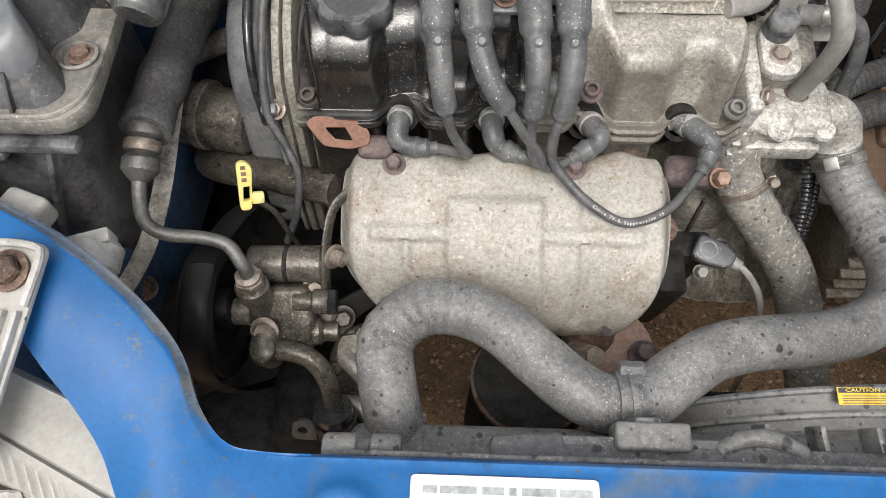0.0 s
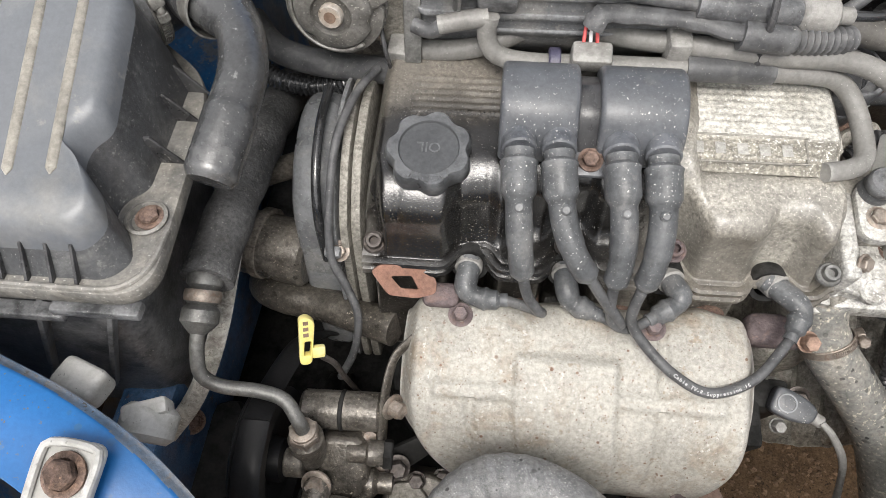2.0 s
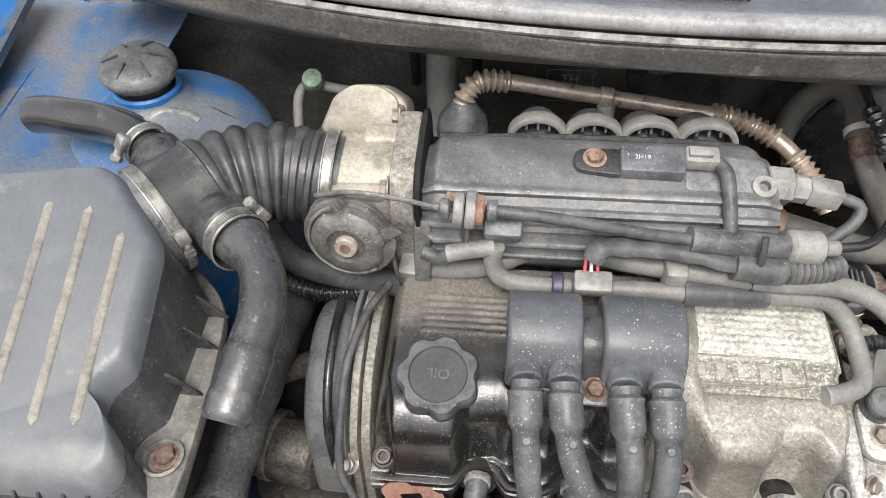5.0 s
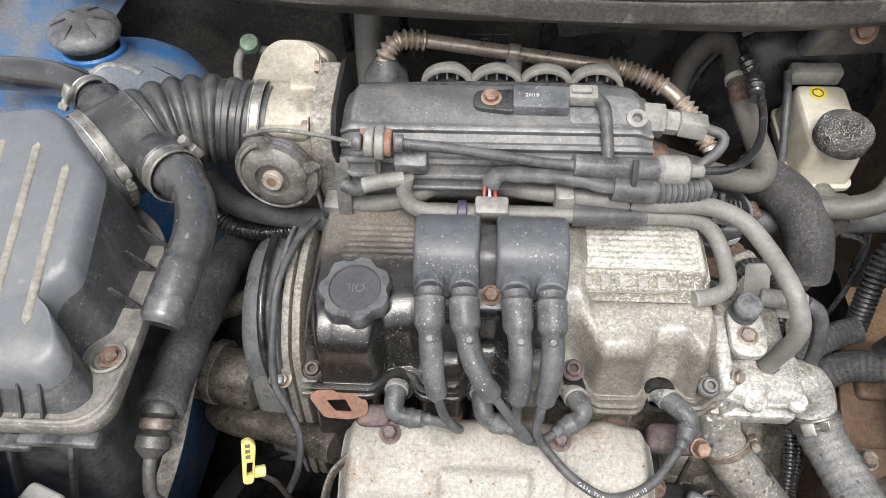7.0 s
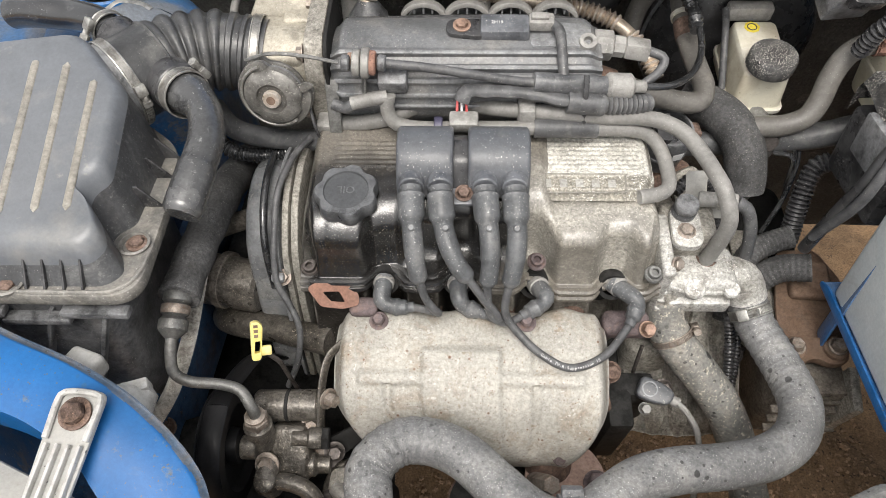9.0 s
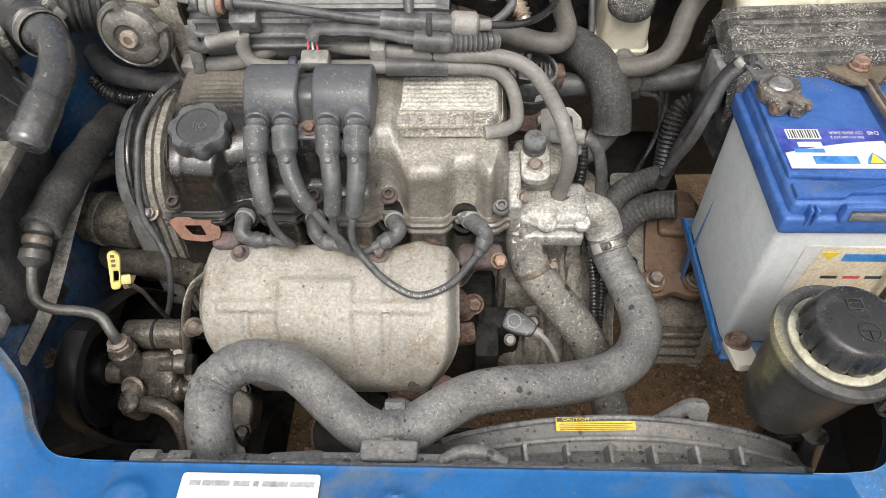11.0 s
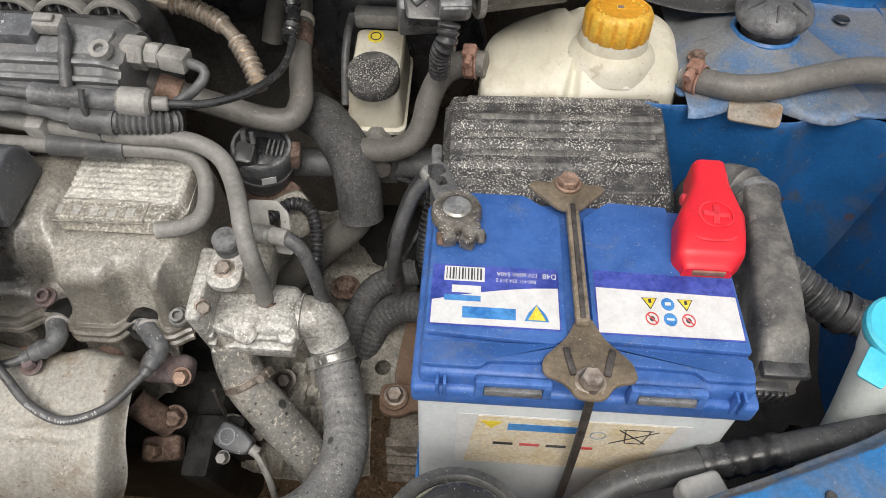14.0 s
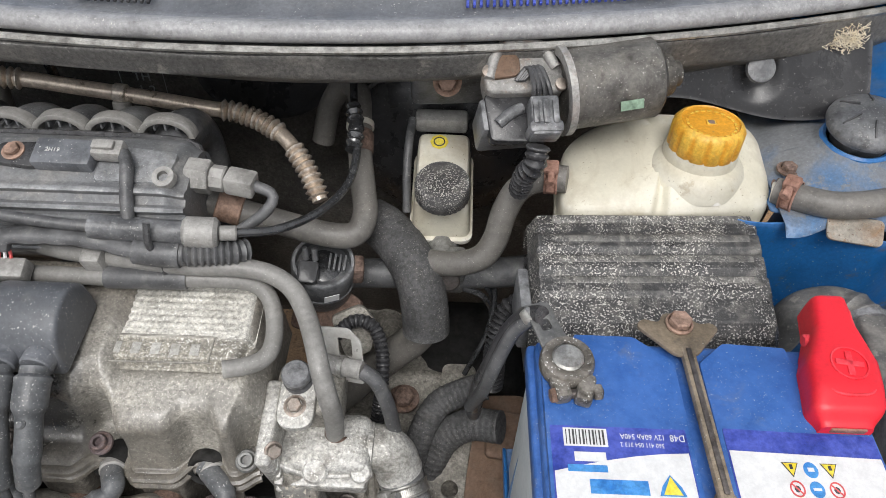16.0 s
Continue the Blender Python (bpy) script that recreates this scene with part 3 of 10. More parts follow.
for side in (-1, 1):
    # the wing rail sweeps from the front panel to the wing
    inner = spline([(-0.055, 0.1365, 0.7370), (-0.080, 0.1368, 0.7376), (-0.105, 0.141, 0.7395), (-0.122, 0.160, 0.748), (-0.133, 0.185, 0.759), (-0.150, 0.205, 0.769), (-0.177, 0.227, 0.780),
                    (-0.207, 0.246, 0.788), (-0.250, 0.266, 0.796), (-0.310, 0.288, 0.804), (-0.390, 0.325, 0.812), (-0.470, 0.40, 0.822), (-0.50, 0.50, 0.835), (-0.515, 0.66, 0.860), (-0.525, 0.85, 0.90)], 0.006)
    outer = spline([(-0.055, 0.060, 0.7370), (-0.085, 0.060, 0.7368), (-0.135, 0.070, 0.735), (-0.160, 0.108, 0.738), (-0.173, 0.132, 0.745), (-0.191, 0.154, 0.755), (-0.210, 0.173, 0.765),
                    (-0.232, 0.195, 0.778), (-0.275, 0.218, 0.788), (-0.330, 0.232, 0.796), (-0.430, 0.262, 0.806), (-0.530, 0.34, 0.816), (-0.575, 0.48, 0.832), (-0.590, 0.66, 0.858), (-0.600, 0.85, 0.90)], 0.006)
    def along(line, u):
        i = min(int(u * (len(line) - 1)), len(line) - 2)
        return line[i].lerp(line[i + 1], u * (len(line) - 1) - i)
    def rail(u, v):
        a, b = along(inner, u), along(outer, u)
        if v < 0.12:      # the rolled lip at the bay's edge
            t = v / 0.12
            return a + Vector((-0.001 * (1 - t), -0.001 * (1 - t), -0.010 * (1 - t) ** 1.5))
        if v > 0.9:
            t = (v - 0.9) / 0.1
            return b + Vector((0, 0, -0.03 * t))
        t = (v - 0.12) / 0.78
        q = a.lerp(b, t)
        q.z += smooth(0.02, 0.12, u) * (0.004 * math.sin(math.pi * t) - 0.0036 * smooth(0.12, 0.02, t)) - 0.0008 * smooth(0.03, 0.0, u)
        return q
    nu, nv = 420, 110
    bm = sheet(rail, nu, nv)
    bm.faces.ensure_lookup_table()
    for i in range(nu):
        for j in range(nv):
            edge = 0.195 + 0.030 * noise.noise(Vector((i * 0.02, side * 3.0, 0))) + 0.026 * noise.noise(Vector((i * 0.11, j * 0.10, side)))
            if (j + 0.5) / nv < edge * smooth(0.02, 0.10, i / nu):
                bm.faces[i * nv + j].material_index = 1
    rail_ob = part("wing_rail", mirror(bm, side), BLUE if side < 0 else BLUE_WORN, shell, "blue painted curved wing rail with a grimy lip")
    rail_ob.data.materials.append(GRIME_LIP)
    for x, y, z in ((-0.3, 0.255, 0.8025), (-0.325, 0.268, 0.8055), (-0.285, 0.243, 0.8005)):
        if side > 0:
            part("rail_hole", lathe([(0, 0.0012), (0.0030, 0.0012), (0.0036, 0.0005), (0.0036, -0.003)], pose(mx(x, side), y, z + 0.001), 16), INK, shell)
    # inner wing wall, leaning outwards
    def wall(u, v):
        y, k = 0.16 + 0.74 * u, v
        x = -0.285 - 0.155 * smooth(0.0, 0.35, u) - (0.02 + 0.05 * smooth(0.1, 0.5, u)) * k ** 2 + 0.012 * math.sin(u * 9) * (1 - k)
        z = 0.24 + (0.56 + 0.06 * u) * k
        return x, y, z + 0.004 * noise.noise(Vector((x * 9, y * 9, z * 9)))
    part("inner_wing", mirror(sheet(wall, 60, 50, 0.0015), side), BLUE_DIRTY if side < 0 else BLUE_WALL, shell, "dusty blue inner wing")
    # strut towers: a dome that grows out of the wall
    TX, TY = (0.0, 0.0) if side < 0 else (-0.006, -0.020)
    def tower(u, v):
        a = math.pi * 2 * u
        h = v
        prof = [(0.150, 0.45), (0.126, 0.62), (0.110, 0.74), (0.104, 0.780), (0.098, 0.806), (0.089, 0.822), (0.074, 0.837), (0.056, 0.848), (0.040, 0.857), (0.033, 0.864), (0.0305, 0.870), (0.0275, 0.871), (0.026, 0.855)]
        t = h * (len(prof) - 1)
        i = min(int(t), len(prof) - 2)
        r = prof[i][0] + (prof[i + 1][0] - prof[i][0]) * (t - i)
        z = prof[i][1] + (prof[i + 1][1] - prof[i][1]) * (t - i)
        w = smooth(0.9, 0.4, h)
        return -0.357 + TX + r * math.cos(a) * (1 + 0.05 * w), 0.712 + TY + r * math.sin(a) * (1 + 0.10 * w), z + 0.0015 * noise.noise(Vector((r * 40, a * 2, side)))
    if side < 0:
        part("strut_tower", mirror(sheet(tower, 56, 54), side), TOWER_BLUE, shell, "dusty blue domed strut tower")
    else:
        def dome_top(u, v):
            a, t = math.pi * 2 * u, v * 8
            prof = [(0.026, 0.855), (0.0275, 0.871), (0.0310, 0.870), (0.034, 0.866), (0.046, 0.860), (0.062, 0.853), (0.074, 0.845), (0.080, 0.8415), (0.120, 0.8400)]
            i = min(int(t), 7)
            r = prof[i][0] + (prof[i + 1][0] - prof[i][0]) * (t - i)
            z = prof[i][1] + (prof[i + 1][1] - prof[i][1]) * (t - i)
            y = TY + 0.712 + r * math.sin(a) * (1 + 0.06 * v)
            edge = 0.612 + 0.010 * math.sin(r * math.cos(a) * 55 + 0.8)
            if y < edge:       # folded down along the bay
                over = min(edge - y, 0.004)
                z, y = z - over * 1.5, edge - over * 0.7
            return -0.357 + TX + min(r * math.cos(a) * 1.05, 0.078), y, z + 0.0015 * noise.noise(Vector((r * 40, a * 2, side)))
        part("strut_tower", mirror(sheet(dome_top, 72, 72), side), TOWER_DUST, shell, "strut tower top under grey dust", 60)
        def tower_wall(u, v):
            x = -0.245 - 0.26 * u
            return x, 0.618 + 0.010 * math.sin(x * 55) - 0.008 + 0.020 * smooth(0.25, 0.0, u) - 0.018 * v + 0.05 * v * smooth(0.20, 0.0, u), 0.834 - 0.34 * v + 0.004 * noise.noise(Vector((x * 16, v * 6, 2)))
        part("tower_wall", mirror(sheet(tower_wall, 60, 50, 0.0015), side), BLUE_WALL, shell, "blue tower wall with scratches and rust")
        part("wing_wall", mirror(sheet(lambda u, v: (-0.315 - 0.29 * u, 0.792 + 0.012 * v - 0.006 * u, 0.835 + 0.016 * u + 0.125 * v), 30, 20, 0.0015), side), BLUE, shell, "clean blue wing panel")
        part("ledge_hole", lathe([(0, -0.0006), (0.0062, 0.0004), (0.0075, 0.0012), (0.0085, 0.0)], pose(0.884, 0.752, 0.8505), 20), INK, shell)
        part("rusty_tab", prism(rounded([(-0.030, -0.010), (0.016, -0.013), (0.020, 0.012), (-0.028, 0.014)], 0.006, 4), -0.001, 0.002, pose(0.772, 0.607, 0.8365, 24, 0, -6), 0.0006), RUST_TAB, shell, "rust stained tab")
    part("tower_rim", lathe([(0.0262, -0.010), (0.0268, 0.0), (0.0295, 0.0012), (0.0318, -0.001), (0.0325, -0.006)], pose(mx(-0.357 + TX, side), 0.712 + TY, 0.8715), 40), BLUE, shell)
    def ledge(u, v):
        return -0.38 - 0.22 * u, 0.615 - 0.02 * u + (0.28 if side < 0 else 0.178) * v, (0.826 if side < 0 else 0.837) + (0.034 if side < 0 else 0.008) * v + 0.006 * u + 0.003 * noise.noise(Vector((u * 5, v * 5, side)))
    part("wing_ledge", mirror(sheet(ledge, 20, 20, 0.0015), side), DUSTY_LEDGE, shell)
    cap = thing("strut_cap", (mx(-0.359 + TX, side), 0.712 + TY, 0.872), "domed black rubber cap on the strut tower, dusty with pressed slits", "cap", "strut tower caps")
    dome = lathe([(0.024, -0.004), (0.024, 0.010), (0.033, 0.014), (0.0350, 0.019), (0.034, 0.023), (0.027, 0.029), (0.015, 0.0325), (0, 0.034)], pose(mx(-0.359 + TX, side), 0.712 + TY, 0.872, 6, -5 * side, 0), 48)
    part("dome", dome, BLACK_DUSTY, cap)
    for k in range(6):
        a = k * math.pi / 3 + 0.3
        m = pose(mx(-0.359 + TX, side), 0.712 + TY, 0.872, 6, -5 * side, 0) @ pose(0, 0, 0, 0, 0, math.degrees(a)) @ pose(0.021, 0, 0.0312, 0, 24, 0)
        part("slit", box((0.017, 0.0018, 0.0022), m, 0.0006), INK, cap)

# bulkhead behind the engine
def bulk(u, v):
    x, z = MID - 0.66 + 1.32 * u, 0.30 + 0.66 * v
    y = 0.885 + 0.03 * (1 - v) + 0.006 * noise.noise(Vector((x * 6, z * 6, 2)))
    y -= 0.02 * smooth(0.09, 0.06, math.hypot(x - 0.20, (z - 0.80) * 1.4))
    return x, y, z
part("bulkhead", sheet(bulk, 90, 50, 0.003), FELT, shell, "dark insulated bulkhead")
# the cowl's padded underside hangs forward over the bay
def cowl(u, v):
    x = MID - 0.66 + 1.32 * u
    lipy = 0.674 + 0.30 * (x - MID) ** 2
    prof = ((0.0, 0.0, 0.948), (0.004, 0.0, 0.928), (0.03, 0, 0.906), (0.08, 0, 0.892), (0.14, 0, 0.880), (0.20, 0, 0.862))
    t = v * (len(prof) - 1)
    i = min(int(t), len(prof) - 2)
    f = t - i
    y = lipy + prof[i][0] + (prof[i + 1][0] - prof[i][0]) * f
    z = prof[i][2] + (prof[i + 1][2] - prof[i][2]) * f
    z += 0.010 * math.sin(x * 13 + 1.0) * v - 0.012 * smooth(0.35, 0.6, x) * math.sin(math.pi * v)
    return x, y, z + 0.006 * noise.noise(Vector((x * 7, v * 4, 1)))
part("cowl_pad", sheet(cowl, 110, 36, 0.004), FELT, shell, "black padded underside of the cowl")
# rubber seal on the cowl's front flange, and the scuttle grille behind it
# Both greys are lightened to carry the sky's reflection in the colour
SEAL = mat("sky_sheen_seal_rubber", (0.24, 0.24, 0.245), 0.4, 0, 0.25, 20, 0.2, 700, (0.12, 0.12, 0.12), 0.4, 24, PALE, 0.15, 300, bump=0.2)
SCUTTLE = mat("sky_sheen_scuttle_plastic", (0.13, 0.135, 0.145), 0.35, 0, 0.25, 14, 0.1, 800, (0.20, 0.195, 0.19), 0.4, 20, PALE, 0.1, 300, bump=0.2)
def lip(x, dy, z):
    return (x, 0.674 + 0.30 * (x - MID) ** 2 + dy, z)
xs = [MID - 0.66 + 0.11 * i for i in range(13)]
part("flange_edge", tube([lip(x, -0.002, 0.952) for x in xs], 0.0035, 8, 0.02), STEEL, shell, "bare worn metal flange edge")
part("cowl_seal", tube([lip(x, 0.010, 0.962) for x in xs], 0.011, 12, 0.015, flat=0.8), SEAL, shell, "rubber bonnet seal, sky sheen put into its grey")
def scuttle(u, v):
    x = MID - 0.66 + 1.32 * u
    return lip(x, 0.020 + 0.16 * v, 0.966 + 0.035 * v - 0.004 * math.sin(v * 12))
part("scuttle_panel", sheet(scuttle, 60, 16, 0.003), SCUTTLE, shell, "black plastic scuttle panel with air slots")
for k in range(46):
    x = 0.425 + 0.0056 * k if k < 34 else 0.10 + 0.0056 * (k - 34)
    part("air_slot", box((0.0026, 0.016, 0.003), Matrix.Translation(lip(x, 0.040, 0.9725)) @ pose(0, 0, 0, 12), 0.0006), LABEL_BLUE if k < 34 else INK, shell)
# the opened bonnet stands behind the scuttle
def lid_under(u, v):
    x = MID - 0.66 + 1.32 * u
    rib = 0.012 * smooth(0.05, 0.03, min(abs(u - c) for c in (0.12, 0.37, 0.63, 0.88))) + 0.012 * smooth(0.05, 0.03, min(abs(v - c) for c in (0.08, 0.5, 0.93)))
    return x, 0.865 + 0.36 * v + 0.05 * v * v + 0.02 * (2 * u - 1) ** 2 - rib, 1.005 + 0.86 * v
part("open_bonnet", sheet(lid_under, 60, 50, 0.004), BLUE_DIRTY, shell, "underside of the opened blue bonnet")


# ---- engine ----
SHIELD = mat("aluminised_heat_shield", (0.400, 0.385, 0.348), 0.55, 0.1, 0.17, 15, 0.36, 420, (0.262, 0.205, 0.145), 0.47, 26, (0.52, 0.505, 0.47), 0.24, 120, (0.15, 0.072, 0.038), 0.12, 600, bump=0.5, bs=260, crisp=0.17)
HEAD = mat("greasy_head_casting", (0.165, 0.152, 0.132), 0.55, 0.2, 0.4, 26, 0.4, 450, (0.045, 0.040, 0.034), 0.50, 26, (0.40, 0.38, 0.34), 0.12, 260, bump=0.6, bs=260, crisp=0.3, zones=((0, 0.105, 0.070, 0.05, (0.030, 0.027, 0.024), 0.35),))
COVER = mat("dusty_cover_casting", (0.36, 0.345, 0.31), 0.6, 0.25, 0.3, 20, 0.4, 450, (0.13, 0.118, 0.098), 0.5, 16, (0.62, 0.61, 0.57), 0.2, 320, bump=0.8, bs=300)
COVER_PALE = mat("pale_cover_casting", (0.53, 0.515, 0.47), 0.6, 0.15, 0.3, 24, 0.4, 450, (0.25, 0.235, 0.20), 0.42, 30, (0.72, 0.71, 0.67), 0.40, 260, bump=0.8, bs=300, crisp=0.3, zones=((1, 0.518, 0.513, 0.006, (0.33, 0.31, 0.265), 0.55),))

engine = thing("engine", (0.08, 0.48, 0.40), "transverse petrol engine, its black top cover wet with oil", "engine")
# Head and block near-black: the shade behind the plugs is in their colour
part("cylinder_head", box((0.35, 0.10, 0.17), pose(0.075, 0.525, 0.592, 8), 0.01), DEEP, engine, "dirty cylinder head, gap shade put into its colour")
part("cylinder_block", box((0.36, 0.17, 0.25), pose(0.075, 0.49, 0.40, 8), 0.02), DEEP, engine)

def flange_z(x):
    """Height of the cover's flange: it steps down on the dusty half."""
    return 0.704 - 0.016 * smooth(0.095, 0.150, x)
PLUGS = (-0.025, 0.052, 0.132, 0.214)

def gauss(x, c, w):
    return math.exp(-((x - c) / w) ** 2)

def lipy(x):
    """Front line of the cover's flange, arched back over each plug."""
    near = min(abs(x - c) for c in PLUGS)
    return 0.4235 + 0.0160 * smooth(0.025, 0.009, near) + 0.010 * smooth(0.245, 0.262, x) + 0.004 * smooth(0.095, 0.150, x)

def head_front(u, v):
    """Front of the cylinder head: hollowed round each plug under the cover's arches."""
    x = -0.104 + 0.350 * u
    near = min(abs(x - c) for c in PLUGS)
    pocket = smooth(0.024, 0.015, near) * smooth(1.0, 0.75, v)
    return x, lipy(x) + 0.008 - 0.016 * v + 0.030 * pocket + 0.002 * noise.noise(Vector((x * 40, v * 5, 1))), flange_z(x) - 0.008 - (0.115 - 0.055 * smooth(0.21, 0.24, x)) * v
part("head_casting", sheet(head_front, 180, 40, 0.002), HEAD, engine, "mottled head casting with plug pockets", 60)

def top_z(x, y):
    right = smooth(0.134, 0.150, x)
    z = 0.7775 + 0.15 * (y - 0.5) - 0.006 * smooth(-0.02, 0.02, x) * smooth(0.50, 0.46, y)
    hump = 0.7500 + 0.22 * (y - 0.455) + 0.003 * gauss(x, 0.172, 0.022) + 0.002 * gauss(x, 0.236, 0.018)
    z -= (z - hump) * right * smooth(0.530, 0.490, y)
    z -= 0.011 * right * smooth(0.48, 0.51, y)
    if -0.080 < x < 0.0:
        z += 0.0008 * smooth(0.515, 0.517, y) * smooth(0.553, 0.551, y) * smooth(-0.3, 0.3, math.sin((y - 0.516) * 2 * math.pi / 0.0062)) * smooth(-0.080, -0.077, x)
    return z

def vc(u, v):
    x = -0.113 + 0.377 * u
    mid = smooth(-0.020, 0.010, x) * smooth(0.152, 0.132, x)
    right = smooth(0.132, 0.152, x)
    corner = smooth(-0.092, -0.101, x) + smooth(0.243, 0.250, x)
    foot = lipy(x) + 0.005 + 0.018 * corner + 0.020 * mid + 0.004 * right + 0.004 * gauss(x, -0.02, 0.012)
    edge = 0.4290 + 0.006 * gauss(x, -0.083, 0.010) + 0.010 * gauss(x, -0.026, 0.014) + 0.036 * mid + 0.011 * right + 0.016 * corner + 0.011 * gauss(x, 0.203, 0.011)
    edge += 0.002 * math.sin(x * 140)
    edge = max(edge, foot + 0.007)
    back = 0.579 - 0.018 * smooth(-0.088, -0.110, x)
    zt = top_z(x, edge)
    r = 0.026 - 0.008 * smooth(-0.02, 0.02, x) - 0.005 * right
    # front lip, wall, rounded edge, top, back wall
    if v < 0.06:
        k = v / 0.06
        y, z = lipy(x) + (foot - lipy(x)) * k, flange_z(x) - 0.007 * (1 - k) ** 3
    elif v < 0.34:
        k = (v - 0.06) / 0.28
        hollow = 0.004 * math.sin(math.pi * k) * (1 + mid)
        y, z = foot + (edge - foot) * (k ** 1.3) * 0.85 + hollow, flange_z(x) + (zt - r - flange_z(x)) * (k ** (1.0 + 0.9 * mid))
    elif v < 0.50:
        a = (v - 0.34) / 0.16 * math.pi / 2
        ys = edge - 0.15 * (edge - foot)
        y = ys + (r + edge - ys) * (1 - math.cos(a))
        z = zt - r + (top_z(x, y) - zt + r) * math.sin(a)
    elif v < 0.95:
        k = (v - 0.50) / 0.45
        y = edge + r + (back - edge - r) * k
        z = top_z(x, y)
    else:
        k = (v - 0.95) / 0.05
        y, z = back + 0.004 * k, top_z(x, back) - 0.06 * k * k
    for t in ((x + 0.113) / 0.017, (0.264 - x) / 0.016):
        if t < 1:
            z = flange_z(x) + (z - flange_z(x)) * math.sqrt(max(0.0, 1 - (1 - max(t, 0)) ** 2)) if z > flange_z(x) else z
    return x, y, z + 0.0007 * noise.noise(Vector((x * 55, y * 55, z * 55)))
# The brown y zone on the front wall holds grime and painted shade
VC = mat("valve_cover_casting", (0.012, 0.011, 0.0105), 0.20, 0.0, 0.5, 22, 0.3, 500, (0.05, 0.043, 0.036), 0.30, 16, (0.50, 0.49, 0.46), 0.12, 420, bump=0.34, bs=520, coat=0.6, wear=0.0, crisp=0.2, spec=0.9,
         zones=((0, 0.098, 0.128, 0.05, (0.390, 0.368, 0.325), 0.5), (1, 0.462, 0.434, 0.030, (0.205, 0.184, 0.152), 0.5), (0, 0.092, 0.072, 0.04, (0.015, 0.0138, 0.0130), 0.20), (1, 0.505, 0.548, 0.05, (0.235, 0.212, 0.180), 0.5), (0, -0.100, -0.112, 0.02, (0.12, 0.112, 0.10), 0.5)))
me = finish(sheet(vc, 240, 130), "valve_cover", VC, 60)
cover = new("valve_cover", me)
cover.parent = engine
cover.matrix_parent_inverse = engine.matrix_basis.inverted()
tagged(cover, "cast valve cover, oily black at one end and dusty grey at the other")
lipx = [-0.112 + 0.374 * i / 75 for i in range(76)]
part("cover_flange", tube([(x, lipy(x) + 0.002, flange_z(x) - 0.003) for x in lipx], 0.0048, 8, 0.004, flat=0.8), VC, engine, "thick oily cover flange")
part("gasket_edge", tube([(x, lipy(x) + 0.001, flange_z(x) - 0.012) for x in lipx], 0.0045, 8, 0.004), VC, engine, "grimy head edge below the cover")
for x, y, z, mt in ((-0.104, 0.4415, 0.703, BOLT_DARK), (0.2535, 0.441, 0.700, PIPE), (0.132, 0.446, 0.712, PURPLE_IRON), (0.050, 0.449, 0.706, BOLT_DARK)):
    bmb = lathe([(0.0098, 0), (0.0098, 0.003), (0.0085, 0.0045), (0.0068, 0.0045), (0.0066, 0.0085), (0.0060, 0.0092), (0.0038, 0.0092), (0.0036, 0.005), (0, 0.005)], pose(x, y, z, 18), 20)
    part("cover_bolt", bmb, mt, engine)
# pale ridged name plate cast into the cover's rear
def plate_z(x, y):
    e = min(x - 0.050 - 0.5 * max(0.0, 0.54 - y), y - 0.4920, 0.582 - y, 0.251 - x)
    z = 0.7695 + 0.14 * (y - 0.5) + 0.0006 * smooth(0.520, 0.522, y) * smooth(0.574, 0.572, y) * smooth(0.075, 0.078, x) * smooth(0.240, 0.237, x) * smooth(-0.4, 0.4, math.sin((y - 0.519) * 2 * math.pi / 0.0064))
    inner = min(x - 0.124, 0.220 - x, y - 0.4945, 0.5145 - y)
    z -= 0.0009 * smooth(0.0, 0.0014, inner)
    return z - 0.010 * (1 - smooth(-0.001, 0.006, e)) + 0.0005 * noise.noise(Vector((x * 120, y * 120, 3)))
def plate(u, v):
    y = 0.4900 + 0.094 * v
    x1 = 0.250 + 0.005 * smooth(0.508, 0.516, y) - 0.022 * smooth(0.562, 0.584, y)
    x = 0.048 + (x1 - 0.048) * u
    return x, y, plate_z(min(x, 0.2445) if u < 0.96 else x - (x1 - 0.253), y)
part("name_plate", sheet(plate, 110, 110), COVER_PALE, engine, "pale ridged plate cast into the cover", 60)
part("raised_frame", tube([(x, y, 0.7704 + 0.14 * (y - 0.505)) for x, y in ((0.150, 0.516), (0.124, 0.5155), (0.120, 0.513), (0.122, 0.494), (0.126, 0.4915), (0.215, 0.4925), (0.221, 0.495), (0.222, 0.5135), (0.219, 0.516), (0.150, 0.516))], 0.0009, 8, 0.003), COVER, engine)
for i in range(5):
    part("raised_letter", box((0.008, 0.0105, 0.0010), pose(0.142 + 0.0165 * i, 0.5045, 0.7696, 8), 0.0005), COVER, engine)
# oil filler cap
CAPINK = mat("cap_plastic", (0.068, 0.071, 0.076), 0.34, 0, 0.2, 30, 0.1, 900, bump=0.1)
cap = thing("oil_filler_cap", (-0.059, 0.467, 0.772), "black ribbed oil filler cap with raised lettering", "cap")
cm = pose(-0.060, 0.4735, 0.7725, 12, 0, 0)
part("cap_body", lathe([(0.026, -0.004), (0.031, 0.0), (0.0325, 0.003), (0.0325, 0.015), (0.0305, 0.018), (0.0225, 0.0185), (0.0215, 0.0165), (0, 0.0168)], cm, 96,
     wave=lambda a, row: 1 - (0.13 * (0.5 + 0.5 * math.cos(7 * a)) ** 1.6 if 1 <= row <= 4 else 0)), CAPINK, cap)
text("OIL", 0.0115, cm @ pose(0, 0.001, 0.0170, 0, 0, 180), CAPINK, cap)
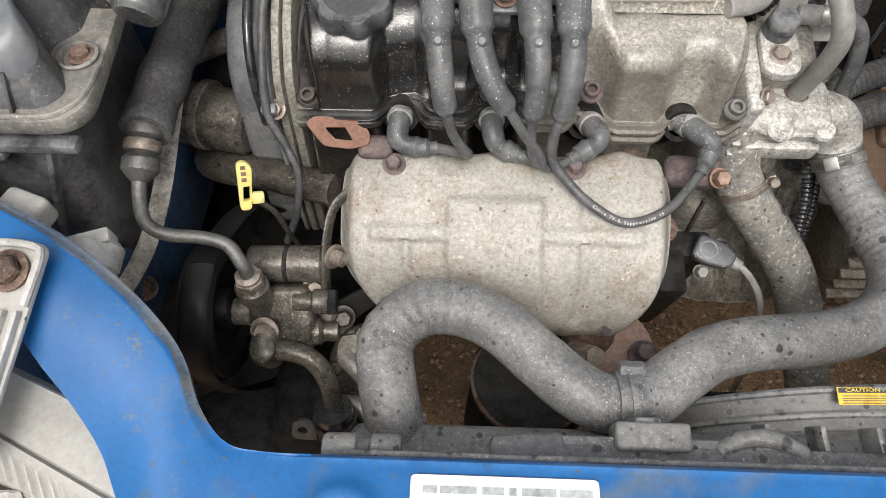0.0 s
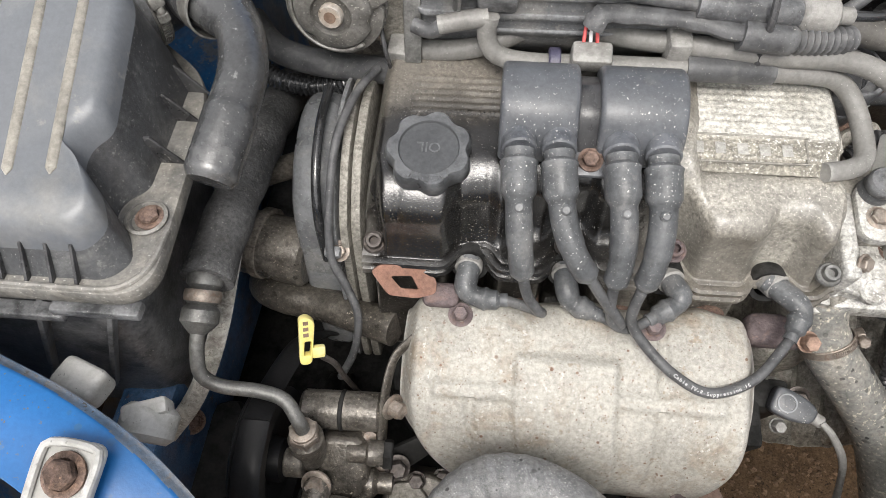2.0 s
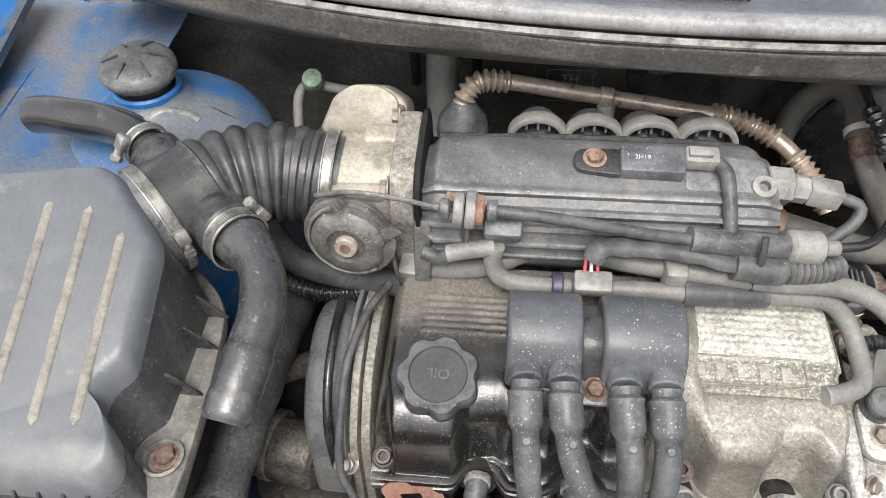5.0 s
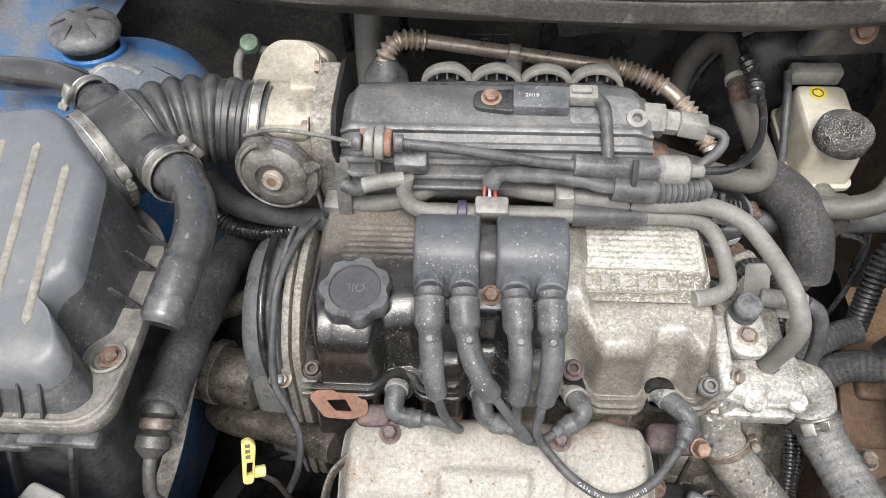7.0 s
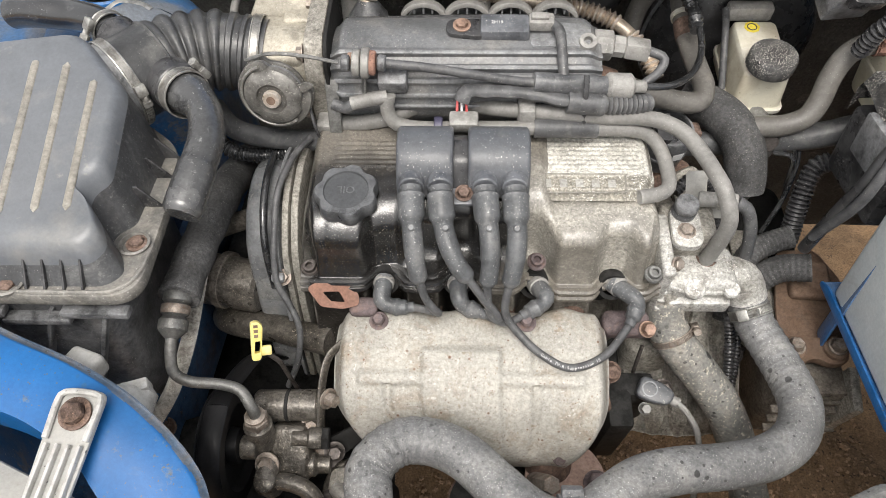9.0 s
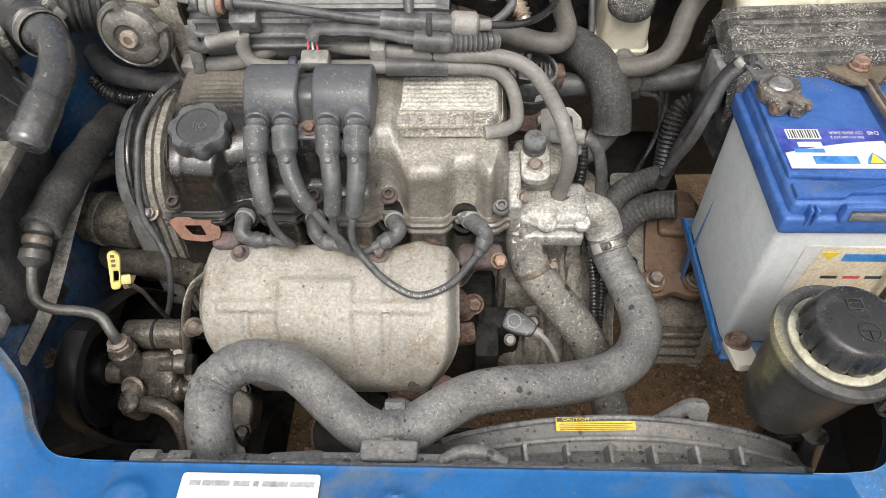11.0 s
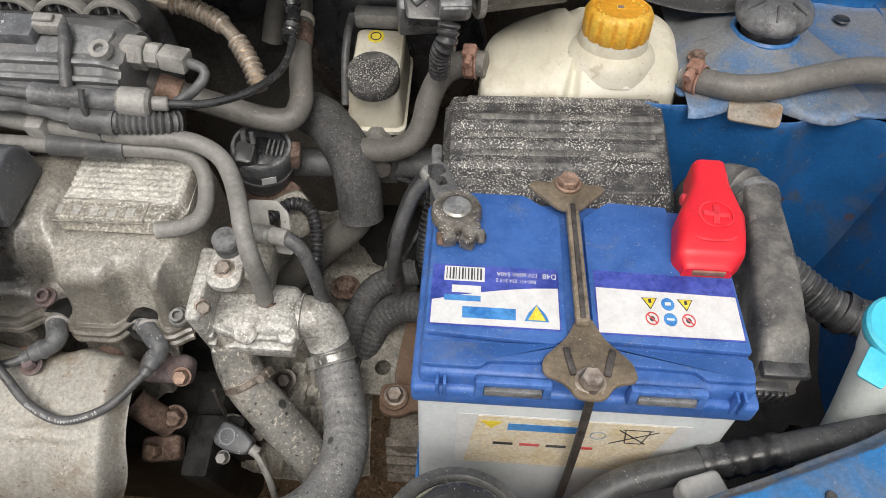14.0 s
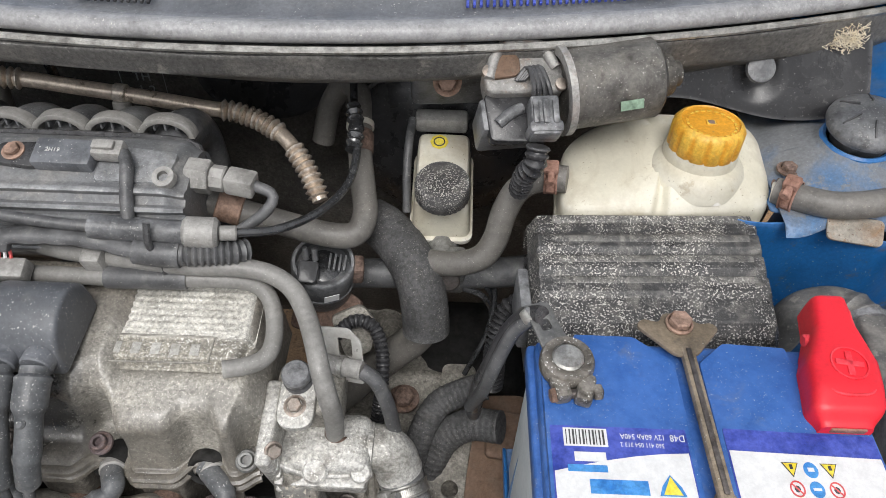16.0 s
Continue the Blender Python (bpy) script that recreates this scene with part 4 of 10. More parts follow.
for k in range(5):
    a = radians(-120 + 15 * k)
    part("raised_mark", box((0.0035, 0.0045, 0.0009), cm @ pose(0.0265 * math.cos(a), 0.0265 * math.sin(a), 0.0186, 0, 0, math.degrees(a)), 0.0002), CAPINK, cap)

# ---- ignition coil pack and its leads ----
coil = thing("ignition_coil_pack", (0.055, 0.50, 0.785), "dark grey twin ignition coil pack bolted on the valve cover", "ignition coil")
def lobe(x0, x1):
    prof = [(0.452, 0.778), (0.452, 0.797), (0.458, 0.812), (0.470, 0.824), (0.488, 0.832), (0.506, 0.834), (0.522, 0.829), (0.534, 0.818), (0.538, 0.800), (0.538, 0.782)]
    prof = [(0.503 + 0.80 * (y - 0.495), 0.788 + 0.95 * (z - 0.788)) for y, z in prof]
    b = prism(rounded([(y, z) for y, z in prof], 0.006, 3), 0, x1 - x0, basis((x0, 0, 0), (0, 1, 0), (0, 0, 1)), 0.004, 3)
    return b
part("coil_body", lobe(-0.010, 0.0455), COIL, coil)
part("coil_body", lobe(0.0595, 0.120), COIL, coil)
part("core_strap", prism([(y, z) for y, z in rounded([(0.470, 0.780), (0.470, 0.79), (0.484, 0.817), (0.506, 0.825), (0.530, 0.812), (0.536, 0.78)], 0.008, 4)], 0, 0.016, basis((0.0445, 0, 0), (0, 1, 0), (0, 0, 1)), 0.001), BLACK, coil)
part("mount_tab", box((0.028, 0.022, 0.006), pose(0.056, 0.466, 0.787, 20), 0.002), COIL, coil)
bolt((0.056, 0.465, 0.791), (0, -0.35, 0.94), 0.0060, RUST, coil, label="rusty bolt")
plug = part("connector", box((0.03, 0.018, 0.016), pose(0.055, 0.545, 0.816, 20), 0.003), TUBE, coil, "pale grey plug connector")
for k, c in enumerate((INK_RED, LABEL_WHITE, INK_RED)):
    part("wire", tube([(0.048 + 0.005 * k, 0.549, 0.826), (0.049 + 0.004 * k, 0.556, 0.836), (0.053 + 0.003 * k, 0.560, 0.842)], 0.0014, 6, 0.003), c, plug)
# towers, boots and leads
routes = (
    ((0.004, 0.470, 0.796), [(0.005, 0.463, 0.800), (0.006, 0.441, 0.789), (0.008, 0.421, 0.773), (0.011, 0.405, 0.754), (0.014, 0.398, 0.735)], [(0.014, 0.398, 0.737), (0.019, 0.392, 0.720), (0.027, 0.389, 0.706), (0.032, 0.394, 0.692), (0.022, 0.402, 0.685), (0.004, 0.409, 0.682)]),
    ((0.033, 0.470, 0.796), [(0.033, 0.463, 0.800), (0.035, 0.441, 0.789), (0.040, 0.421, 0.773), (0.050, 0.404, 0.757), (0.062, 0.396, 0.742)], [(0.061, 0.397, 0.743), (0.076, 0.391, 0.720), (0.089, 0.389, 0.700), (0.093, 0.391, 0.686), (0.086, 0.398, 0.680), (0.078, 0.402, 0.680)]),
    ((0.076, 0.470, 0.796), [(0.076, 0.463, 0.800), (0.078, 0.441, 0.789), (0.081, 0.421, 0.773), (0.082, 0.405, 0.753), (0.080, 0.397, 0.732)], [(0.080, 0.397, 0.734), (0.081, 0.391, 0.714), (0.086, 0.389, 0.694), (0.098, 0.390, 0.683), (0.108, 0.395, 0.680), (0.118, 0.401, 0.680)]),
    ((0.106, 0.470, 0.796), [(0.105, 0.463, 0.800), (0.106, 0.441, 0.789), (0.107, 0.421, 0.773), (0.105, 0.405, 0.754), (0.101, 0.397, 0.732)], [(0.101, 0.397, 0.734), (0.098, 0.391, 0.714), (0.100, 0.389, 0.695), (0.112, 0.379, 0.681), (0.135, 0.361, 0.670), (0.165, 0.352, 0.660), (0.200, 0.366, 0.662), (0.228, 0.397, 0.673)]),
)
ends = (
    [(0.006, 0.409, 0.682), (-0.008, 0.409, 0.681), (-0.021, 0.411, 0.682), (-0.028, 0.416, 0.686), (-0.027, 0.428, 0.692), (-0.026, 0.438, 0.694)],
    [(0.080, 0.402, 0.680), (0.066, 0.407, 0.681), (0.057, 0.411, 0.683), (0.053, 0.416, 0.688), (0.051, 0.428, 0.692), (0.051, 0.438, 0.694)],
    [(0.116, 0.400, 0.680), (0.129, 0.408, 0.682), (0.139, 0.415, 0.683), (0.142, 0.421, 0.687), (0.137, 0.432, 0.686), (0.132, 0.443, 0.684)],
    [(0.227, 0.396, 0.672), (0.234, 0.409, 0.678), (0.237, 0.418, 0.682), (0.232, 0.425, 0.684), (0.222, 0.435, 0.684), (0.214, 0.443, 0.684)],
)
for k, ((tower_at, boot_line, lead_line), end_line) in enumerate(zip(routes, ends)):
    part("tower", cyl(0.0125, (tower_at[0], 0.480, 0.800), (boot_line[0][0], 0.462, 0.800), 20), COIL, coil)
    lead = thing("ignition_lead", tower_at, "black ignition lead with dusty rubber boots at both ends", "ignition lead", "ignition leads on the coil pack")
    part("coil_boot", tube(boot_line, 0.013, 18, 0.003, lambda s, t: 0.0108 + 0.0020 * smooth(0.006, 0.009, s) - 0.0030 * smooth(0.030, 0.036, s) + 0.0010 * smooth(0.0025, 0.0, abs(s - 0.0095)) - 0.0007 * smooth(0.70 * t, 0.71 * t, s) - 0.004 * smooth(t - 0.005, t - 0.001, s)), BOOT, lead)
    part("cable", tube(lead_line, 0.0042, 10, 0.004), TUBE_DARK, lead)
    part("plug_boot", tube(end_line, 0.010, 16, 0.003, lambda s, t: 0.0056 + 0.0026 * smooth(0.10 * t, 0.13 * t, s) + 0.0016 * smooth(0.004, 0.001, abs(s - 0.30 * t)) + 0.0012 * smooth(0.42 * t, 0.6 * t, s)), BOOT, lead)
    part("boot_nub", lathe([(0.0042, 0.007), (0.0040, 0.0105), (0.0025, 0.012), (0, 0.012)], aim((boot_line[2][0] - 0.001, 0.428, 0.779), (0.0, -0.6, 0.8)), 14), BOOT, lead)
    # A near-black ring stands in for the shade of each plug hollow
    part("plug_well_shade", lathe([(0.0108, 0.001), (0.0150, 0.003), (0.0160, 0.000), (0.0160, -0.020), (0.0108, -0.020)], aim((end_line[-1][0], end_line[-1][1] - 0.003, end_line[-1][2] - 0.002), (0, -1, 0.35)), 26), DEEP, engine, "black ring painted as the plug well's shade")
    part("plug_tube", cyl(0.0112, (end_line[-1][0], end_line[-1][1] + 0.007, end_line[-1][2] - 0.004), (end_line[-2][0], end_line[-2][1] + 0.001, end_line[-2][2]), 18), TUBE, engine)

def printed(words, line, size, r, parent, material):
    """Small letters set one by one along the upper side of a cable."""
    out, at = bmesh.new(), 0
    for ch in words:
        p, q = line[at], line[at + 2]
        way = (q - p).normalized()
        up = (Vector((0, -0.62, 0.78)) - way * way.dot(Vector((0, -0.62, 0.78)))).normalized()
        m = Matrix.Translation(p + up * r) @ Matrix((way, up.cross(way), up)).transposed().to_4x4()
        if ch != " ":
            cu = bpy.data.curves.new("letter", "FONT")
            cu.body, cu.size, cu.extrude, cu.align_x, cu.align_y, cu.resolution_u = ch, size, 0.0002, "CENTER", "CENTER", 2
            tmp = new("letter", cu)
            me = bpy.data.meshes.new_from_object(tmp.evaluated_get(bpy.context.evaluated_depsgraph_get()))
            bpy.data.objects.remove(tmp)
            bpy.data.curves.remove(cu)
            me.transform(m)
            out.from_mesh(me)
            bpy.data.meshes.remove(me)
        at += 2
    return part("lettering", out, material, parent, "pale printed lettering")
way_ = spline(routes[3][2], 0.0013)
printed("Cable TV-R-Suppression 15", way_[int(len(way_) * 0.45):], 0.0042, 0.0042, lead, LABEL_WHITE)

# ---- exhaust manifold under its shield ----
PINK_RUST = mat("pinkish_rusty_flange", (0.33, 0.225, 0.185), 0.8, 0, 0.25, 40, 0.3, 600, (0.20, 0.115, 0.085), 0.42, 50, (0.45, 0.38, 0.33), 0.1, 260, bump=0.6, bs=400)
manifold = thing("exhaust_manifold", (0.07, 0.38, 0.50), "exhaust manifold under a pale stained heat shield", "exhaust manifold")
def shield(u, v):
    xm, half = 0.0655, 0.1425
    s = smooth(0.48, 1.0, v)
    w = half * (1 - 0.30 * s ** 1.6) + 0.002 * v
    k = 2 * u - 1
    x = xm + w * (abs(k) ** 0.92) * (1 if k > 0 else -1) + 0.012 * s
    prof = ((0.428, 0.648), (0.414, 0.665), (0.392, 0.668), (0.365, 0.660), (0.338, 0.645), (0.316, 0.622), (0.303, 0.594), (0.298, 0.566), (0.302, 0.542))
    t = v * (len(prof) - 1)
    i = min(int(t), len(prof) - 2)
    f = t - i
    a, b = prof[max(i - 1, 0)], prof[i]
    c, d = prof[i + 1], prof[min(i + 2, len(prof) - 1)]
    cr = lambda q: 0.5 * (2 * b[q] + (c[q] - a[q]) * f + (2 * a[q] - 5 * b[q] + 4 * c[q] - d[q]) * f * f + (3 * b[q] - a[q] - 3 * c[q] + d[q]) * f ** 3)
    y, z = cr(0), cr(1)
    e = smooth(0.86, 1.0, abs(k))
    z -= 0.024 * e * e
    y += 0.022 * e * e * smooth(0.25, 0.7, v)
    # port humps along the top edge
    for c_, w_ in ((-0.5, 0.10), (0.02, 0.12), (0.66, 0.12)):
        z += 0.010 * math.exp(-((k - c_) / w_) ** 2) * smooth(0.30, 0.02, v)
    # pressed panels: a raised middle block and a cross of grooves
    blk = smooth(-0.34, -0.30, k) * smooth(0.20, 0.16, k) * smooth(0.33, 0.36, v) * smooth(0.92, 0.86, v)
    rib = smooth(0.030, 0.018, abs(v - 0.47)) * smooth(0.80, 0.76, abs(k)) * (1 - blk)
    rib2 = max(smooth(0.035, 0.02, abs(k + 0.56)) * smooth(0.46, 0.5, v) * smooth(0.86, 0.8, v), smooth(0.04, 0.022, abs(k - 0.43)) * smooth(0.06, 0.12, v) * smooth(0.86, 0.8, v))
    lift = 0.0045 * blk + 0.003 * rib - 0.003 * rib2 * (1 - rib)
    y -= lift * (0.35 + 0.6 * v)
    z += lift * (0.95 - 0.5 * v)
    n_ = noise.noise(Vector((x * 18, y * 18, z * 18)))
    return x, y - 0.0012 * n_, z + 0.0016 * n_
part("heat_shield", sheet(shield, 120, 84, 0.0015), SHIELD, manifold, "pale heat shield with pressed ribs, stained by rust", 60)
for p, ax, r in (((-0.031, 0.3995, 0.6690), (0, -0.25, 1), 0.0060), ((0.122, 0.398, 0.672), (0.0, -0.25, 1), 0.0060), ((0.158, 0.305, 0.565), (0.3, -1, 0.35), 0.0075)):
    bolt(p, ax, r, PURPLE_IRON, manifold, 0.009, 1.7)
# rusted lifting eye by the first port
m = basis((-0.079, 0.414, 0.692), (1.0, 0.0, -0.38), (0.0, 0.80, 0.60))
part("lifting_eye", prism(rounded([(-0.0270, 0.0015), (-0.0215, 0.0085), (0.0130, 0.0165), (0.0270, 0.0075), (0.0290, -0.0030), (0.0145, -0.0105), (-0.0085, -0.0135)], 0.004, 4), -0.002, 0.003, m, 0.0008,
     holes=[rounded([(-0.0105, 0.0015), (0.0060, 0.0060), (0.0145, -0.0030), (0.0000, -0.0055)], 0.002, 3)]), RUST_RED, manifold, "red rusted lifting eye with a four-sided hole")
part("port_flange", box((0.05, 0.028, 0.026), pose(0.232, 0.421, 0.640, 20), 0.008, 3), PURPLE_IRON, manifold, "purplish rusty port flange")
bolt((0.252, 0.408, 0.650), (0.1, -0.6, 0.8), 0.0072, COPPER, manifold, 0.010, 1.25)
part("port_flange", box((0.03, 0.02, 0.018), pose(-0.048, 0.415, 0.672, 20), 0.006, 3), PURPLE_IRON, manifold)
for x in (0.02, 0.10, 0.175):
    part("port_runner", tube([(x, 0.45, 0.642), (x, 0.425, 0.646), (x, 0.40, 0.640)], 0.014, 14, 0.006), RUST, manifold)
part("outlet_pipe", tube([(0.13, 0.335, 0.56), (0.150, 0.318, 0.53), (0.155, 0.312, 0.49), (0.13, 0.300, 0.44)], 0.026, 18, 0.008), RUST, manifold)
m = basis((0.172, 0.302, 0.520), (1, 0.1, 0), (0, 1, 0.15))
part("outlet_flange", prism(rounded([(-0.05, -0.02), (-0.02, -0.036), (0.03, -0.028), (0.044, 0.0), (0.03, 0.03), (-0.04, 0.03)], 0.012, 5), -0.005, 0.005, m, 0.0015), PINK_RUST, manifold, "pinkish rusty outlet flange")
bolt((0.203, 0.292, 0.5255), (0, -0.15, 1), 0.0095, PURPLE_IRON, manifold, 0.014)
bolt((0.142, 0.288, 0.527), (0, -0.15, 1), 0.0085, PURPLE_IRON, manifold, 0.02)
part("lambda_sensor", cyl(0.010, (0.135, 0.292, 0.53), (0.150, 0.272, 0.565), 6), BOLT, manifold)
cat_ = thing("catalytic_converter", (0.10, 0.27, 0.36), "dark rusty catalytic converter below the manifold", "catalytic converter")
part("can", lathe([(0.03, 0.0), (0.06, 0.02), (0.062, 0.15), (0.052, 0.165), (0.03, 0.18), (0, 0.18)], pose(0.095, 0.27, 0.33, -6, 4), 32), DEEP, cat_)
part("top_flange", lathe([(0.0, 0.0), (0.052, 0.0), (0.054, 0.004), (0.052, 0.008), (0, 0.008)], pose(0.095, 0.268, 0.505, -6, 4), 32), DEEP, cat_, "rusty top flange")
part("rim", lathe([(0.0525, 0.0), (0.055, 0.001), (0.055, 0.006), (0.0525, 0.0085)], pose(0.095, 0.268, 0.504, -6, 4), 32), RUST, cat_, "rusty rim")
# dark casting between the manifold and the gearbox
part("rear_runner", tube([(0.190, 0.405, 0.60), (0.205, 0.400, 0.585), (0.215, 0.402, 0.56)], 0.014, 14), RUST, manifold)
bolt((0.225, 0.404, 0.572), (0.1, -0.6, 0.8), 0.009, RUST, manifold, 0.012, 1.4)
part("stud_boss", box((0.040, 0.026, 0.024), pose(0.208, 0.385, 0.535, 20, 0, 8), 0.006, 3), RUST, manifold, "rusty stud boss")
part("stud_nut", cyl(0.008, (0.205, 0.378, 0.545), (0.203, 0.371, 0.556), 6), BROWN_PLATE, manifold)

# ---- timing belt cover ----
# Black cover given a grey base: the sky's sheen is in the colour
TIMING = mat("shiny_belt_cover", (0.15, 0.155, 0.162), 0.26, 0, 0.3, 20, 0.15, 900, (0.25, 0.245, 0.23), 0.44, 22, (0.5, 0.49, 0.46), 0.10, 300, bump=0.15)
tc = thing("timing_belt_cover", (-0.15, 0.50, 0.55), "black plastic timing belt cover with a pale seam", "belt cover")
out = rounded([(0.442, 0.50), (0.447, 0.64), (0.460, 0.712), (0.494, 0.744), (0.540, 0.755), (0.578, 0.742), (0.60, 0.66), (0.60, 0.50)], 0.02, 6)
part("outer_shell", prism(out, 0, 0.036, basis((-0.178, 0, 0), (0, 1, 0), (0, 0, 1)), 0.012, 5), TIMING, tc, "glossy black shell")
out2 = rounded([(0.430, 0.50), (0.434, 0.64), (0.445, 0.718), (0.486, 0.758), (0.540, 0.769), (0.588, 0.756), (0.61, 0.66), (0.61, 0.50)], 0.02, 6)
part("seam", prism(out2, 0, 0.004, basis((-0.140, 0, 0), (0, 1, 0), (0, 0, 1)), 0.0012), TIMING, tc)
part("backing_plate", prism(out2, 0, 0.007, basis((-0.133, 0, 0), (0, 1, 0), (0, 0, 1)), 0.0015), CAST, tc, "pale backing plate")
part("backing_plate", prism(out2, 0, 0.008, basis((-0.1235, 0, 0), (0, 1, 0), (0, 0, 1)), 0.002), CAST, tc)
part("edge_rib", tube([(-0.152, 0.451, 0.66), (-0.152, 0.455, 0.712), (-0.153, 0.478, 0.745), (-0.154, 0.515, 0.760), (-0.155, 0.56, 0.758)], 0.004, 10, 0.005), BLACK_GLOSS, tc)
bolt((-0.135, 0.440, 0.690), (0, -0.6, 0.8), 0.006, BOLT, tc)
lw = thing("crank_sensor_cable", (-0.13, 0.54, 0.74), "thin black sensor cable looped over the timing cover", "cable")
part("cable", tube([(-0.112, 0.565, 0.778), (-0.126, 0.535, 0.776), (-0.136, 0.490, 0.766), (-0.140, 0.450, 0.726), (-0.139, 0.430, 0.694), (-0.128, 0.418, 0.672), (-0.118, 0.402, 0.650), (-0.124, 0.388, 0.610), (-0.140, 0.380, 0.570)], 0.0036, 10, 0.005), TUBE_DARK, lw)
part("tie", box((0.014, 0.010, 0.010), pose(-0.139, 0.436, 0.694, 20), 0.003), BLACK_DUSTY, lw)


# ---- intake side ----
PLENUM = mat("dusty_plenum_plastic", (0.136, 0.140, 0.146), 0.38, 0, 0.28, 26, 0.2, 800, (0.25, 0.243, 0.23), 0.50, 22, (0.52, 0.51, 0.48), 0.10, 420, bump=0.25, wear=0.9, crisp=0.16)
PURPLE = mat("dark_purple_plastic", (0.035, 0.032, 0.065), 0.4, 0, 0.2, 30, 0.1, 700, bump=0.1)
intake = thing("intake_manifold", (0.06, 0.63, 0.72), "black plastic intake plenum with pale dusty ribs", "intake manifold")
def plenum(u, v):
    x = -0.084 + 0.280 * u
    prof = ((0.600, 0.770), (0.578, 0.800), (0.572, 0.826), (0.579, 0.850), (0.594, 0.867), (0.620, 0.875), (0.648, 0.873), (0.664, 0.863), (0.671, 0.845), (0.671, 0.80))
    t = v * (len(prof) - 1)
    i = min(int(t), len(prof) - 2)
    f = t - i
    a, b, c, d = prof[max(i - 1, 0)], prof[i], prof[i + 1], prof[min(i + 2, len(prof) - 1)]
    cr = lambda q: 0.5 * (2 * b[q] + (c[q] - a[q]) * f + (2 * a[q] - 5 * b[q] + 4 * c[q] - d[q]) * f * f + (3 * b[q] - a[q] - 3 * c[q] + d[q]) * f ** 3)
    y, z = cr(0), cr(1)
    e = smooth(0.0, 0.05, u) * smooth(1.0, 0.94, u)
    y, z = 0.628 + (y - 0.628) * (0.86 + 0.14 * e), 0.825 + (z - 0.825) * (0.80 + 0.20 * e)
    rib = sum(smooth(0.020, 0.010, abs(v - q)) for q in (0.17, 0.235, 0.30, 0.365, 0.44))
    y, z = y - 0.0045 * rib, z + 0.0030 * rib
    return x, y, z
bm = sheet(plenum, 90, 120)
for u in (0, 1):
    bm.faces.new([bm.verts.new(plenum(u, j / 60)) for j in range(61)])
part("plenum", bm, PLENUM, intake, "black plenum with ribs along its front", 50)
part("split_line", tube([(-0.075, 0.664, 0.861), (0.06, 0.666, 0.863), (0.175, 0.664, 0.861), (0.194, 0.652, 0.850)], 0.0045, 8, 0.008), BLACK, intake)
part("raised_panel", prism(rounded([(-0.030, -0.020), (0.030, -0.020), (0.034, 0.012), (-0.030, 0.018)], 0.006, 4), -0.004, 0.002, basis((0.152, 0.618, 0.8735), (1, 0, 0), (0, 0.95, 0.18)), 0.001), PLENUM, intake)
part("boss", lathe([(0.010, 0), (0.009, 0.006), (0.0045, 0.0065), (0.004, 0.002), (0, 0.002)], basis((0.180, 0.604, 0.870), (1, 0, 0), (0, 0.85, 0.4)), 20), TUBE, intake)
for k in range(4):
    x = 0.009 + 0.0485 * k
    arch = tube([(x, 0.655, 0.820), (x, 0.685, 0.834), (x + 0.001, 0.710, 0.836), (x + 0.002, 0.733, 0.820), (x + 0.003, 0.742, 0.79), (x + 0.003, 0.738, 0.75), (x, 0.71, 0.70), (x, 0.66, 0.66), (x, 0.58, 0.65)], 0.0215, 18, 0.008)
    part("runner", arch, BLACK_DUSTY, intake, "curved dusty intake runner")
    am = basis((x, 0.690, 0.853), (1, 0, 0), (0, 0.12, 1))
    oval = [(math.cos(math.pi * q / 20), math.sin(math.pi * q / 20)) for q in range(21)]
    rim = [(0.0262 * p, 0.0200 * q) for p, q in oval] + [(-0.0205 * p, 0.0145 * q) for p, q in oval]
    part("arch_rib", prism(rim, 0.0, 0.014, am, 0.001), TUBE, intake, "pale dusty arched rib")
    for p in (-0.010, 0.0, 0.010):
        part("arch_web", box((0.0022, 0.010, 0.010), am @ pose(p, 0.011, 0.006), 0.0005), BLACK_DUSTY, intake)
# pressure sensor on the plenum
sensor = thing("pressure_sensor", (0.085, 0.62, 0.885), "grey pressure sensor with a plug, held by a rusty bolt", "sensor")
sm = basis((0.086, 0.619, 0.8755), (1, -0.02, 0), (0, 0.95, 0.25))
part("body", box((0.05, 0.026, 0.014), sm @ pose(0.010, 0, 0.005), 0.003), COIL, sensor)
part("mount_ear", prism(rounded([(-0.05, -0.010), (-0.01, -0.014), (-0.01, 0.012), (-0.05, 0.010)], 0.009, 5), 0, 0.006, sm, 0.001), BLACK, sensor)
bolt(sm @ Vector((-0.034, 0.001, 0.006)), sm.to_3x3() @ Vector((0, 0, 1)), 0.0062, COPPER, sensor, label="orange rusted bolt")
part("plug", box((0.026, 0.016, 0.013), sm @ pose(0.047, 0.004, 0.009), 0.003), TUBE, sensor, "pale grey plug")
part("latch", box((0.018, 0.008, 0.004), sm @ pose(0.045, 0.004, 0.017), 0.001), TUBE, sensor)
text("2H19", 0.0055, sm @ pose(0.002, 0, 0.0122), INK_PALE, sensor)
part("lead", tube([(0.145, 0.618, 0.884), (0.151, 0.606, 0.882), (0.153, 0.588, 0.870), (0.156, 0.570, 0.850), (0.165, 0.560, 0.835)], 0.0055, 10, 0.005), TUBE_DARK, sensor)
# air temperature sensor on the plenum's end
end_sensor = thing("air_temperature_sensor", (0.205, 0.62, 0.855), "pale sensor with a grey plug at the plenum's end", "sensor")
part("collar", cyl(0.0155, (0.190, 0.625, 0.857), (0.210, 0.624, 0.856), 6), TUBE, end_sensor)
part("body", cyl(0.0115, (0.210, 0.624, 0.856), (0.223, 0.623, 0.855), 8), TUBE, end_sensor, "pale hexagon body")
